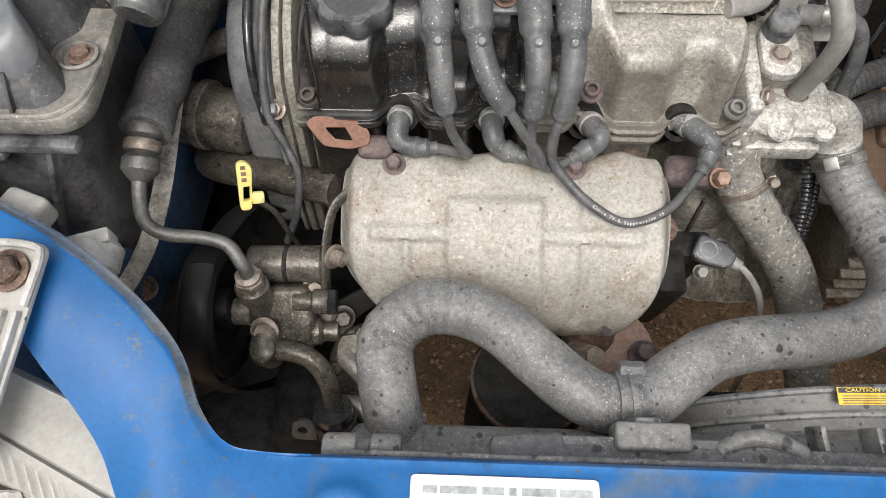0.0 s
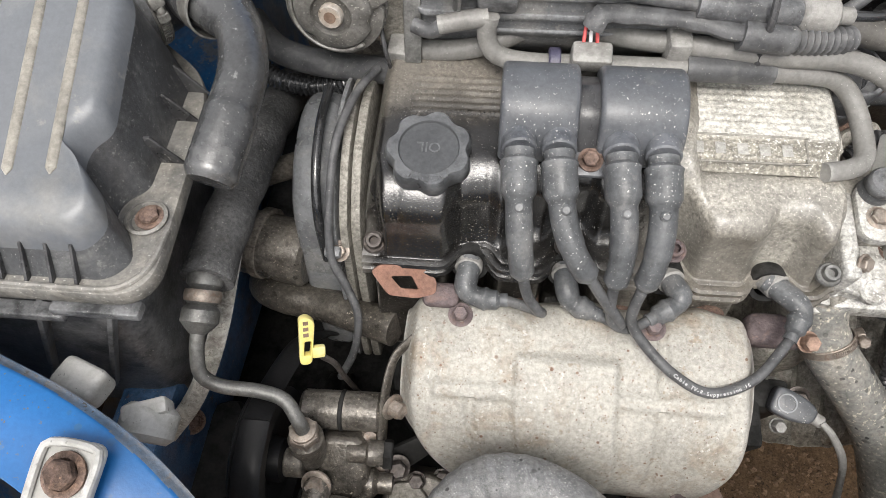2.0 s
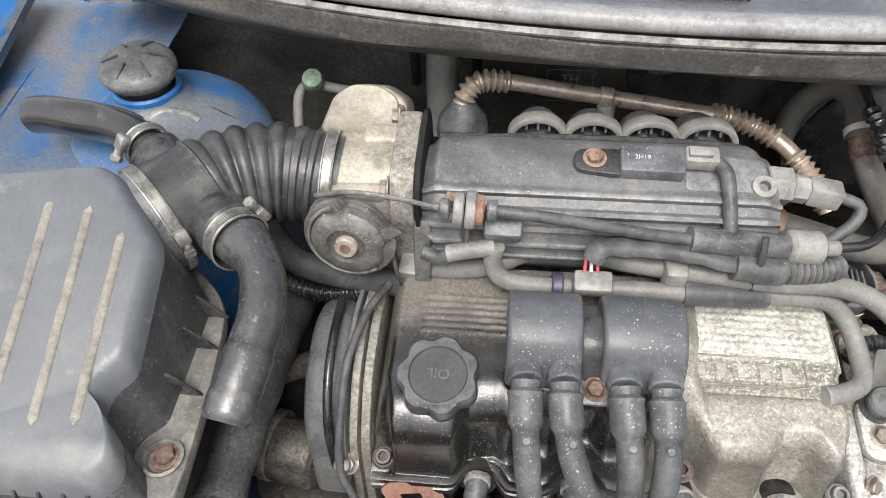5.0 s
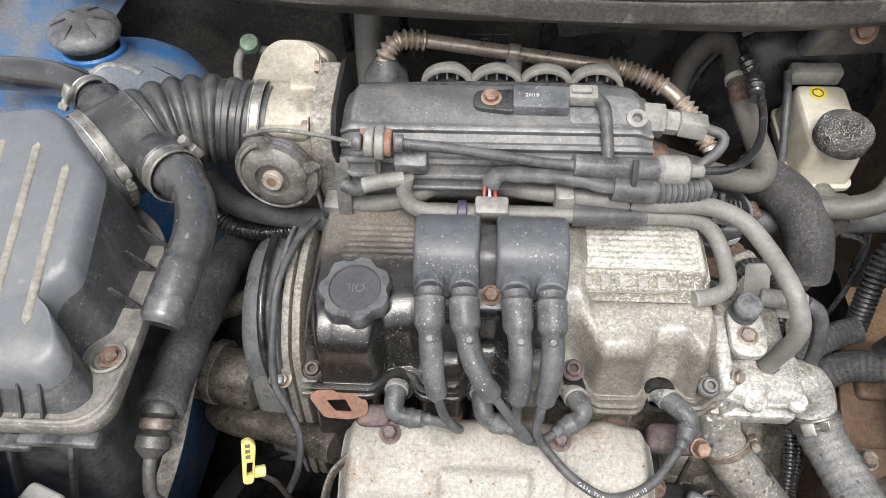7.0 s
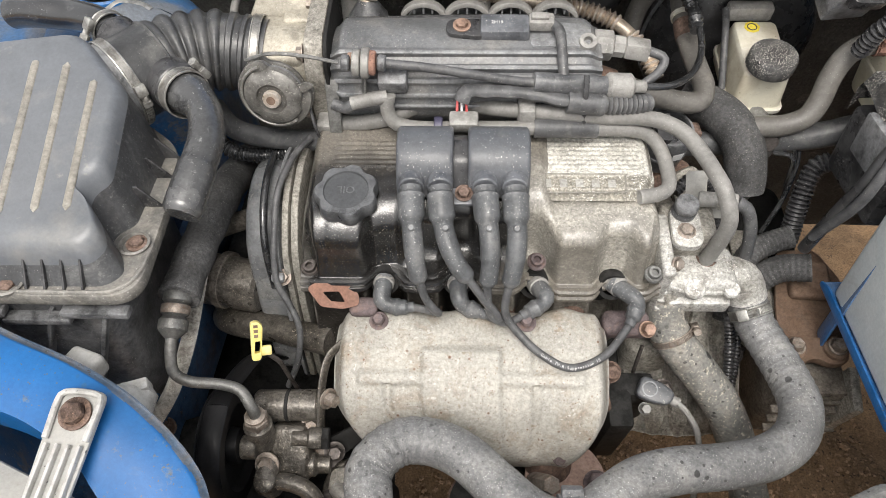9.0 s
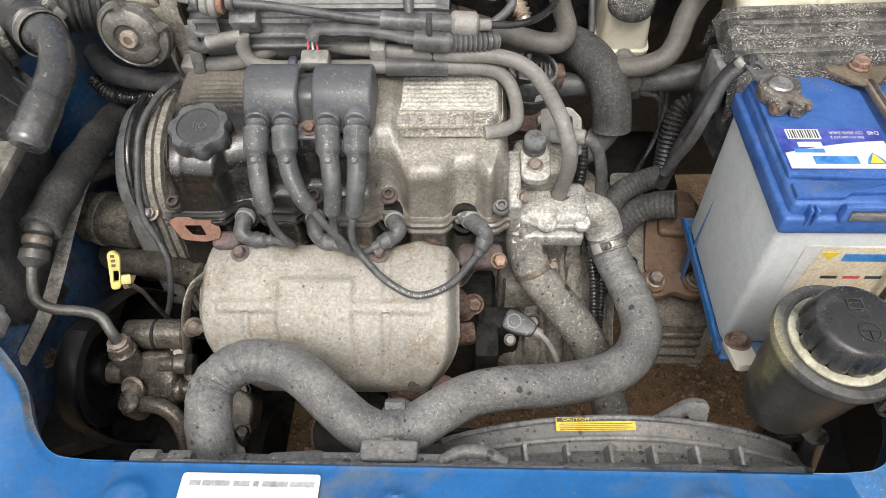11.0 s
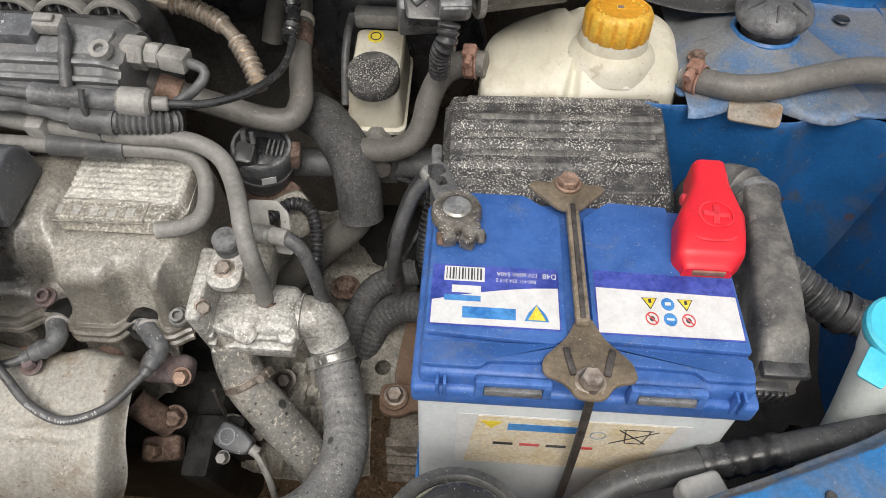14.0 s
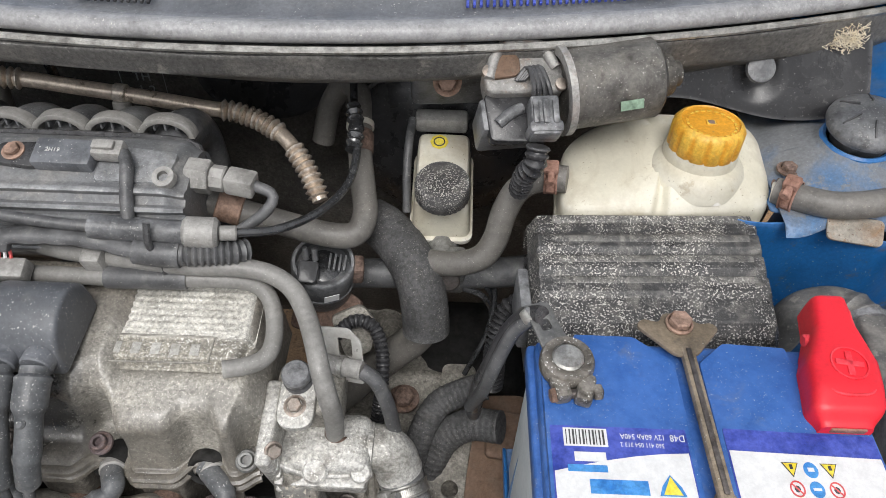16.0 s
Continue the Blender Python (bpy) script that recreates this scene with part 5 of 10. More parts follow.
part("plug", box((0.026, 0.020, 0.018), pose(0.236, 0.621, 0.854, 0, 5, -8), 0.003), TUBE, end_sensor)
part("cable", tube([(0.248, 0.619, 0.853), (0.264, 0.613, 0.848), (0.258, 0.602, 0.838), (0.236, 0.590, 0.826), (0.222, 0.582, 0.822)], 0.005, 10, 0.005), TUBE_DARK, end_sensor)

# throttle body
tb = thing("throttle_unit", (-0.11, 0.60, 0.80), "pale stained aluminium throttle unit with a cable wheel", "throttle")
part("bore", cyl(0.0385, (-0.180, 0.622, 0.840), (-0.098, 0.622, 0.838), 40, 0.003), THROTTLE, tb)
part("bore_lip", lathe([(0.0385, -0.003), (0.0410, -0.002), (0.0410, 0.002), (0.0385, 0.003)], aim((-0.158, 0.622, 0.839), (1, 0, 0)), 40), THROTTLE, tb)
part("main_casting", box((0.058, 0.070, 0.092), pose(-0.136, 0.628, 0.826, 12), 0.010, 4), THROTTLE, tb, "stained pale casting")
part("step_casting", box((0.040, 0.020, 0.050), pose(-0.128, 0.600, 0.812, 8), 0.006, 3), THROTTLE, tb)
motor_m = basis((-0.142, 0.676, 0.866), (1, -0.04, 0.02), (0, 0.55, 0.83))
motor_line = rounded([(-0.044, -0.020), (-0.026, 0.022), (-0.010, 0.032), (0.018, 0.032), (0.038, 0.020), (0.042, -0.024), (0.0, -0.036), (-0.036, -0.030)], 0.007, 4)
part("idle_housing", prism(motor_line, -0.026, 0.014, motor_m, 0.004, 3), THROTTLE, tb, "pale upper housing")
part("idle_cap", prism([(0.82 * x, 0.80 * y + 0.006) for x, y in motor_line], 0.013, 0.019, motor_m, 0.002, 2), THROTTLE, tb)
for x, y in ((-0.034, -0.010), (0.033, 0.012), (0.030, -0.024)):
    part("cap_screw", lathe([(0.0045, 0), (0.0045, 0.003), (0.003, 0.004), (0, 0.004)], motor_m @ pose(x, y, 0.014), 12), BOLT_DARK, tb)
part("shelf_boss", box((0.040, 0.020, 0.012), pose(-0.118, 0.646, 0.874, 16), 0.005, 3), THROTTLE, tb)
part("flange", prism(rounded([(-0.052, -0.046), (0.046, -0.050), (0.052, 0.030), (0.040, 0.052), (-0.030, 0.052), (-0.050, 0.030)], 0.012, 4), -0.010, 0.010, basis((-0.098, 0.628, 0.836), (0, 0.985, 0.17), (0, -0.17, 0.985)), 0.003), CAST, tb, "dirty grey flange")
part("gasket_plate", prism(rounded([(-0.054, -0.048), (0.048, -0.052), (0.054, 0.032), (0.042, 0.055), (-0.032, 0.055), (-0.052, 0.032)], 0.012, 4), -0.002, 0.002, basis((-0.085, 0.628, 0.836), (0, 0.985, 0.17), (0, -0.17, 0.985)), 0.0006), DEEP, tb)
for y, z in ((0.588, 0.868), (0.582, 0.800), (0.664, 0.882)):
    bolt((-0.109, y, z), (-1, -0.1, 0.1), 0.0065, BOLT, tb, 0.007)
WHEEL = mat("dirty_grey_wheel", (0.15, 0.145, 0.135), 0.42, 0.3, 0.35, 40, 0.2, 700, (0.05, 0.047, 0.042), 0.5, 50, (0.4, 0.39, 0.35), 0.25, 260, bump=0.3)
wm = aim((-0.138, 0.562, 0.838), (-0.08, -1, 0.12))
def quadrant(r, cut):
    return [((r - cut * smooth(0.10, 0.35, a) * smooth(1.9, 1.6, a)) * math.cos(a), (r - cut * smooth(0.10, 0.35, a) * smooth(1.9, 1.6, a)) * math.sin(a)) for a in (2 * math.pi * k / 72 for k in range(72))]
part("cable_wheel", prism(quadrant(0.0385, 0.007), -0.010, -0.005, wm, 0.0012), WHEEL, tb, "dirty cable wheel with a return spring")
part("wheel_groove", prism(quadrant(0.0355, 0.007), -0.006, -0.001, wm), BLACK_DUSTY, tb)
part("wheel_rim", prism(quadrant(0.0380, 0.009), -0.001, 0.004, wm, 0.0015), WHEEL, tb)
part("spring_cup", lathe([(0.031, 0.003), (0.030, 0.009), (0.026, 0.0125), (0.016, 0.014), (0.0145, 0.011), (0.010, 0.011), (0, 0.011)], wm, 40, wave=lambda a, r: 1 - 0.10 * smooth(0.75, 0.95, math.cos(3 * a + 0.6)) * (1 if r < 3 else 0)), WHEEL, tb)
part("spring_arc", tube([wm @ Vector((0.033 * math.cos(a), 0.033 * math.sin(a), 0.0065)) for a in [1.9 + k * 0.25 for k in range(0, 15)]], 0.0017, 8, 0.004), STEEL, tb)
part("stop_lever", prism(rounded([(-0.004, 0.0), (0.004, 0.0), (0.006, 0.034), (0.002, 0.046), (-0.004, 0.040)], 0.002, 3), 0.004, 0.007, wm @ pose(0, 0, 0, 0, 0, -70), 0.0006), WHEEL, tb)
part("spindle", lathe([(0, 0.017), (0.0045, 0.017), (0.0045, 0.014), (0.0085, 0.014), (0.009, 0.010)], wm, 20), BROWN_PLATE, tb)
part("spindle_nut", lathe([(0.0040, 0.0165), (0.0085, 0.0165), (0.0095, 0.0145), (0.0095, 0.011), (0.004, 0.011)], wm, 16), BRASS, tb, "brass spindle nut")
part("linkage", tube([(-0.165, 0.575, 0.868), (-0.135, 0.568, 0.880), (-0.100, 0.566, 0.878), (-0.070, 0.565, 0.872)], 0.002, 8, 0.005), PIPE, tb)
part("cable_bracket", prism(rounded([(-0.012, -0.035), (0.006, -0.035), (0.010, 0.02), (-0.010, 0.022)], 0.004, 3), -0.0012, 0.0012, basis((-0.046, 0.566, 0.860), (0.3, -1, 0), (0, 0.2, 1)), 0.0003), PIPE, tb)
part("bracket_foot", box((0.014, 0.012, 0.06), pose(-0.082, 0.574, 0.815, -14), 0.002), PIPE, tb)
for k, (r, x) in enumerate(((0.008, -0.066), (0.013, -0.055), (0.015, -0.046), (0.012, -0.040), (0.008, -0.030))):
    part("adjuster", cyl(r, (x, 0.562, 0.874), (x + 0.008, 0.562, 0.8735), 18), (BLACK_DUSTY, TUBE, TUBE, RUST_RED, BLACK_DUSTY)[k], tb)
part("rust_nut", box((0.010, 0.010, 0.010), pose(-0.058, 0.578, 0.868, 10, 8), 0.002), COPPER, tb)
# vacuum pipe with a green stopper
vp = thing("vacuum_pipe", (-0.16, 0.70, 0.84), "thin grey vacuum pipe with a green stopper", "pipe")
part("pipe", tube([(-0.150, 0.770, 0.826), (-0.200, 0.790, 0.822), (-0.232, 0.800, 0.818), (-0.242, 0.790, 0.805), (-0.242, 0.770, 0.77)], 0.0055, 10, 0.005), TUBE, vp)
part("stopper", lathe([(0, -0.009), (0.009, -0.007), (0.012, 0), (0.010, 0.008), (0, 0.011)], aim((-0.222, 0.790, 0.830), (0.1, -0.5, 0.8)), 20), GREEN, vp, "faded green stopper")

# throttle cable
tcable = thing("throttle_cable", (0.10, 0.57, 0.85), "throttle cable with a grey joint, running along the plenum", "cable")
part("cable", tube([(-0.030, 0.562, 0.8735), (0.010, 0.563, 0.869), (0.050, 0.564, 0.862), (0.100, 0.566, 0.852), (0.130, 0.567, 0.848)], 0.0048, 10, 0.006), TUBE_DARK, tcable)
part("sleeve", tube([(0.125, 0.567, 0.849), (0.160, 0.568, 0.846), (0.200, 0.570, 0.842)], 0.0105, 14, 0.006), BLACK_DUSTY, tcable, "thick black sleeve")
part("joint", cyl(0.0135, (0.198, 0.570, 0.843), (0.226, 0.573, 0.840), 20, 0.003), TUBE, tcable, "pale grey joint")
part("neck", cyl(0.0065, (0.226, 0.573, 0.840), (0.240, 0.576, 0.838), 14), TUBE, tcable)
part("cable", tube([(0.238, 0.576, 0.838), (0.270, 0.590, 0.830), (0.300, 0.622, 0.822), (0.320, 0.662, 0.820), (0.325, 0.700, 0.830), (0.318, 0.745, 0.845), (0.312, 0.80, 0.86)], 0.004, 10, 0.006), BLACK_GLOSS, tcable)
part("wrapping", tube([(0.321, 0.700, 0.830), (0.322, 0.725, 0.838), (0.316, 0.752, 0.846)], 0.0085, 10, 0.004, lambda s, t: 0.0075 + 0.0015 * math.sin(s * 900)), BLACK_GLOSS, tcable, "taped wrapping")
part("clip", tube([(0.176, 0.560, 0.862), (0.176, 0.552, 0.846), (0.178, 0.556, 0.822), (0.180, 0.552, 0.800)], 0.003, 8, 0.004), BLACK, tcable)

# exhaust gas pipe with corrugated ends
egr = thing("exhaust_gas_pipe", (0.08, 0.69, 0.86), "yellowed steel pipe with corrugated flexible ends", "pipe")
def egr_r(s, t):
    k = 0.008
    for a, b in ((0.012, 0.075), (t - 0.150, t - 0.085), (t - 0.062, t - 0.004)):
        if a < s < b:
            k = 0.0095 + 0.0022 * math.sin(2 * math.pi * s / 0.0068)
    return k
part("pipe", tube([(-0.062, 0.746, 0.825), (-0.060, 0.746, 0.846), (-0.046, 0.756, 0.858), (-0.016, 0.763, 0.854), (0.030, 0.765, 0.846), (0.100, 0.765, 0.836), (0.165, 0.760, 0.829), (0.194, 0.760, 0.825), (0.222, 0.752, 0.819), (0.248, 0.736, 0.810), (0.272, 0.708, 0.793), (0.286, 0.685, 0.775)], 0.008, 16, 0.0016, egr_r), BRASS, egr)
part("stub", lathe([(0.026, 0), (0.024, 0.016), (0.014, 0.030), (0.010, 0.036)], pose(-0.062, 0.744, 0.808, -4), 20), BLACK_DUSTY, egr, "black rubber foot")
part("band", cyl(0.0098, (0.070, 0.7655, 0.8405), (0.083, 0.7655, 0.8388), 16), BRASS, egr)
part("support", cyl(0.009, (0.077, 0.748, 0.800), (0.077, 0.760, 0.834), 14), TUBE, egr)

# hose behind the throttle body, through an opening in the bulkhead pad
duct = thing("heater_duct", (-0.08, 0.86, 0.84), "grey heater pipe in a rubber framed opening", "duct")
part("opening_frame", tube([(-0.125, 0.868, 0.78), (-0.125, 0.866, 0.885), (-0.112, 0.865, 0.898), (-0.068, 0.865, 0.898), (-0.055, 0.866, 0.885), (-0.055, 0.868, 0.78)], 0.006, 8, 0.006), BLACK_GLOSS, duct)
part("stub", cyl(0.026, (-0.090, 0.885, 0.878), (-0.090, 0.835, 0.874), 20, 0.004), BLACK, duct)
part("pipe", tube([(-0.090, 0.845, 0.870), (-0.089, 0.826, 0.850), (-0.088, 0.805, 0.81), (-0.086, 0.79, 0.77)], 0.017, 14), TUBE, duct)

# ---- coolant and breather tubes over the cover ----
h = thing("coolant_tube", (0.05, 0.58, 0.79), "long dusty grey rubber coolant tube over the valve cover", "hose")
part("tube", tube([(-0.085, 0.575, 0.790), (-0.050, 0.572, 0.794), (-0.022, 0.575, 0.799), (0.010, 0.585, 0.808), (0.045, 0.583, 0.812), (0.095, 0.570, 0.814), (0.187, 0.560, 0.813), (0.240, 0.563, 0.809), (0.266, 0.561, 0.804), (0.285, 0.551, 0.798), (0.298, 0.533, 0.791), (0.308, 0.510, 0.785), (0.316, 0.487, 0.777), (0.323, 0.471, 0.758), (0.325, 0.470, 0.735), (0.323, 0.475, 0.705), (0.320, 0.481, 0.672)], 0.0084, 16, 0.006), TUBE, h)
part("end_fitting", box((0.022, 0.024, 0.020), pose(-0.092, 0.577, 0.788, 15, 0, -5), 0.003), TUBE, h, "pale end fitting")
part("clip", box((0.018, 0.026, 0.026), pose(0.120, 0.564, 0.815, 10), 0.004), TUBE, h, "pale plastic clip")
part("spring_clamp", lathe([(0.0105, -0.003), (0.0122, -0.003), (0.0122, 0.003), (0.0105, 0.003)], aim((0.3222, 0.4828, 0.678), (0.2, 0.32, 0.9)), 20), RUST, h)
for k in (-1, 1):
    part("clamp_ear", box((0.002, 0.002, 0.012), pose(0.324 + 0.004 * k, 0.468, 0.674, 40, 25 * k), 0.0004), BOLT, h)
h = thing("breather_tube", (0.10, 0.555, 0.80), "dusty grey breather tube ending at the valve cover", "hose")
part("tube", tube([(-0.022, 0.560, 0.838), (-0.024, 0.558, 0.822), (-0.016, 0.553, 0.808), (0.010, 0.551, 0.803), (0.065, 0.553, 0.802), (0.149, 0.552, 0.803), (0.194, 0.557, 0.799), (0.225, 0.560, 0.796), (0.247, 0.562, 0.790), (0.260, 0.557, 0.781), (0.267, 0.543, 0.773), (0.270, 0.522, 0.765), (0.267, 0.506, 0.763), (0.255, 0.496, 0.763), (0.234, 0.490, 0.764)], 0.0076, 16, 0.006), TUBE, h)
part("elbow", tube([(-0.060, 0.556, 0.830), (-0.040, 0.558, 0.834), (-0.023, 0.560, 0.836)], 0.0072, 14, 0.005), TUBE, h)
part("nipple", tube([(-0.080, 0.560, 0.826), (-0.066, 0.556, 0.824), (-0.058, 0.556, 0.829)], 0.0060, 12, 0.005), TUBE_DARK, h)
part("valve", box((0.030, 0.020, 0.024), pose(-0.017, 0.568, 0.850, 30, 0, 0), 0.004), BLACK_DUSTY, h, "black valve block")
part("collar", cyl(0.0122, (0.024, 0.551, 0.803), (0.033, 0.551, 0.8028), 18), PURPLE, h, "dark purple band")
part("collar", tube([(0.128, 0.5525, 0.8025), (0.160, 0.5535, 0.802), (0.194, 0.557, 0.799)], 0.0098, 18), TUBE_DARK, h)
h = thing("wiring_harness", (0.14, 0.56, 0.84), "taped wiring harness running into a corrugated conduit", "wiring")
part("taped_loom", tube([(0.053, 0.552, 0.836), (0.058, 0.556, 0.845), (0.075, 0.560, 0.843), (0.118, 0.562, 0.840), (0.160, 0.557, 0.834), (0.185, 0.556, 0.830)], 0.0081, 12, 0.006, lambda s, t: 0.0085 + 0.0007 * math.sin(s * 260), flat=0.75), TUBE_DARK, h)
part("conduit", tube([(0.170, 0.556, 0.832), (0.200, 0.558, 0.829), (0.232, 0.566, 0.824), (0.245, 0.575, 0.818)], 0.0098, 14, 0.0013, ribbed(0.0098, 0.0052, 0.0012, 0.35)), TUBE_DARK, h)
part("sleeve", tube([(0.160, 0.557, 0.833), (0.180, 0.556, 0.831), (0.196, 0.557, 0.8295)], 0.0115, 12, 0.005), TUBE_DARK, h)
h = thing("black_hose", (-0.16, 0.59, 0.75), "black hose passing under the throttle body", "hose")
part("hose", tube([(-0.235, 0.63, 0.770), (-0.214, 0.605, 0.764), (-0.190, 0.594, 0.760), (-0.150, 0.585, 0.760), (-0.112, 0.578, 0.764), (-0.09, 0.572, 0.768)], 0.012, 14, 0.006), TUBE_DARK, h)
part("conduit", tube([(-0.236, 0.607, 0.748), (-0.215, 0.593, 0.736), (-0.180, 0.585, 0.735), (-0.150, 0.583, 0.742), (-0.13, 0.58, 0.752)], 0.0085, 12, 0.0012, ribbed(0.0085, 0.0046, 0.0011)), BLACK_GLOSS, h, "black corrugated conduit")
part("tie", tube([(-0.105, 0.590, 0.765), (-0.100, 0.565, 0.775), (-0.102, 0.556, 0.800), (-0.106, 0.565, 0.82)], 0.0018, 6, 0.005), BLACK, h)

# ---- thermostat housing and gearbox side ----
th = thing("thermostat_housing", (0.31, 0.48, 0.62), "white-bloomed aluminium thermostat housing", "thermostat housing")
part("body", box((0.085, 0.055, 0.05), pose(0.312, 0.478, 0.656, 12), 0.012, 4), ALU, th)
part("head_flange", box((0.014, 0.075, 0.085), pose(0.268, 0.478, 0.678, 12), 0.005, 3), ALU, th)
part("outlet", tube([(0.325, 0.478, 0.657), (0.352, 0.481, 0.654), (0.370, 0.480, 0.647), (0.379, 0.470, 0.628)], 0.0225, 20, 0.005), ALU, th)
part("upper_block", box((0.06, 0.05, 0.045), pose(0.298, 0.506, 0.700, 12), 0.010, 3), CAST, th)
part("sensor_boss", prism(rounded([(-0.016, -0.026), (0.016, -0.026), (0.016, 0.026), (-0.016, 0.026)], 0.015, 6), 0, 0.01, pose(0.291, 0.489, 0.717, 12), 0.002), ALU, th)
part("ledge", box((0.07, 0.014, 0.022), pose(0.315, 0.452, 0.640, 12), 0.004), ALU, th)
bolt((0.290, 0.481, 0.7245), (0, -0.2, 1), 0.0066, BOLT, th, 0.006, label="rusty plug bolt")
part("sensor", lathe([(0.013, 0), (0.013, 0.012), (0.0115, 0.014), (0.0125, 0.016), (0.0125, 0.023), (0.011, 0.025), (0, 0.025)], pose(0.290, 0.505, 0.724, 12), 24), BLACK_DUSTY, th, "round black sensor")
for k in range(5):
    part("flange_rib", box((0.008, 0.010, 0.004), pose(0.272, 0.447, 0.640 + 0.014 * k, 12), 0.0012), ALU, th)
for p, r, h in (((0.346, 0.452, 0.664), 0.010, 0.006), ((0.306, 0.450, 0.668), 0.012, 0.005)):
    part("cast_boss", lathe([(r, -0.004), (r, h * 0.6), (r * 0.8, h), (0, h)], aim(p, (0, -0.5, 0.86)), 18), ALU, th)
part("parting_seam", tube([(0.274, 0.452, 0.672), (0.300, 0.4475, 0.664), (0.330, 0.4475, 0.664), (0.356, 0.452, 0.662)], 0.0026, 8, 0.004), ALU, th)
part("outlet_lip", lathe([(0.022, -0.004), (0.0245, -0.003), (0.0245, 0.003), (0.022, 0.004)], aim((0.350, 0.480, 0.654), (1, 0, -0.1)), 28), ALU, th)
for y, z in ((0.446, 0.712), (0.508, 0.640)):
    bolt((0.276, y, z), (0.5, -0.6, 0.6), 0.006, BOLT, th, 0.006, 1.3)
ig = thing("bracket_valve", (0.275, 0.625, 0.70), "dirty black solenoid valve on a rusty bracket", "valve")
igm = pose(0.288, 0.636, 0.700, 10, 8)
part("can", lathe([(0.0, 0), (0.030, 0), (0.0315, 0.004), (0.0315, 0.018), (0.0325, 0.019), (0.0325, 0.022), (0.0315, 0.023), (0.0315, 0.048), (0.0300, 0.051), (0.0270, 0.051), (0.0262, 0.042), (0, 0.041)], igm, 36), BLACK_DUSTY, ig)
part("lid", lathe([(0, 0.0425), (0.017, 0.0425), (0.019, 0.041), (0.0258, 0.041)], igm, 28), BLACK_GLOSS, ig, "sunken black lid")
part("connector", prism(rounded([(-0.009, -0.012), (0.009, -0.012), (0.010, 0.010), (-0.010, 0.010)], 0.004, 3), 0.040, 0.064, igm @ pose(-0.012, -0.004, 0, 14), 0.002), BLACK, ig)
for k in range(2):
    part("prong", cyl(0.0032, igm @ Vector((-0.016 + 0.009 * k, -0.004, 0.056)), igm @ Vector((-0.018 + 0.009 * k, 0.002, 0.068)), 10, 0.0008), TUBE_DARK, ig)
for k in range(4):
    part("lid_rib", box((0.0022, 0.018, 0.005), igm @ pose(0.006 + 0.005 * k, 0.004, 0.044), 0.0005), BLACK_DUSTY, ig)
part("side_boss", box((0.012, 0.020, 0.026), igm @ pose(0.034, 0.004, 0.036, 0, 0, 8), 0.003), RUST, ig, "rusty side boss")
part("bracket", prism(rounded([(-0.030, -0.026), (0.034, -0.026), (0.040, 0.014), (0.010, 0.026), (-0.030, 0.022)], 0.008, 4), -0.014, 0.002, pose(0.290, 0.616, 0.690, 30, 0, -10), 0.003), RUST, ig, "rusty cast bracket")
part("bracket_arm", prism(rounded([(-0.012, -0.028), (0.014, -0.030), (0.030, 0.0), (0.022, 0.022), (-0.012, 0.020)], 0.007, 4), -0.004, 0.004, basis((0.318, 0.596, 0.680), (0.9, 0.3, 0.2), (-0.2, 0.5, 0.8)), 0.0015), CAST, ig, "pale corroded arm")
part("sticker", flat(rect(-0.0055, -0.0075, 0.0055, 0.0075), igm @ aim((0.0130, -0.0296, 0.031), (0.40, -0.91, 0)) @ pose(0, 0, 0, 0, 0, 90)), LABEL_WHITE, ig)
br = thing("cable_bracket", (0.34, 0.52, 0.70), "steel bracket holding a grey plug", "bracket")
part("plate", prism(rounded([(-0.024, -0.034), (0.022, -0.034), (0.022, 0.008), (0.010, 0.020), (-0.024, 0.018)], 0.004, 4), -0.0010, 0.0010, basis((0.323, 0.536, 0.736), (1, -0.30, 0.25), (0, 0.45, 0.9)), 0.0003, holes=[rounded(rect(-0.002, -0.008, 0.012, 0.010), 0.002, 3)]), LAMP_WHITE, br, "pale bent steel plate with an opening")
part("plug", cyl(0.0085, (0.308, 0.520, 0.735), (0.346, 0.509, 0.741), 18, 0.0015), TUBE, br, "pale grey round plug")
part("plug_ring", lathe([(0.0085, -0.002), (0.0098, -0.002), (0.0098, 0.002), (0.0085, 0.002)], aim((0.328, 0.5142, 0.738), (0.95, -0.28, 0.15)), 20), STEEL, br)
part("lead", tube([(0.345, 0.509, 0.741), (0.358, 0.504, 0.732), (0.368, 0.498, 0.70), (0.374, 0.495, 0.64), (0.376, 0.495, 0.58)], 0.007, 12, 0.006), TUBE_DARK, br)


# ---- big coolant hoses ----
rh = thing("radiator_hose", (0.15, 0.21, 0.65), "large grey weathered radiator hose with salt specks", "hose")
part("hose", tube([(-0.016, 0.168, 0.610), (-0.018, 0.188, 0.640), (-0.024, 0.214, 0.655), (-0.025, 0.244, 0.660), (-0.003, 0.266, 0.663), (0.027, 0.269, 0.662), (0.058, 0.257, 0.660), (0.088, 0.232, 0.656), (0.115, 0.210, 0.653), (0.140, 0.200, 0.652), (0.165, 0.205, 0.652),
     (0.190, 0.224, 0.650), (0.220, 0.244, 0.646), (0.255, 0.256, 0.640), (0.305, 0.266, 0.630), (0.352, 0.281, 0.620), (0.388, 0.306, 0.613), (0.406, 0.340, 0.609), (0.408, 0.378, 0.603), (0.399, 0.420, 0.603), (0.387, 0.450, 0.611), (0.379, 0.470, 0.626)], 0.0215, 24, 0.003,
     lambda s, t: 0.0215 + (0.0005 * math.sin(s * 1500) if 0.08 < s < 0.16 or 0.62 < s < 0.76 else 0) + 0.0015 * smooth(0.02, 0.0, s)), HOSE, rh)
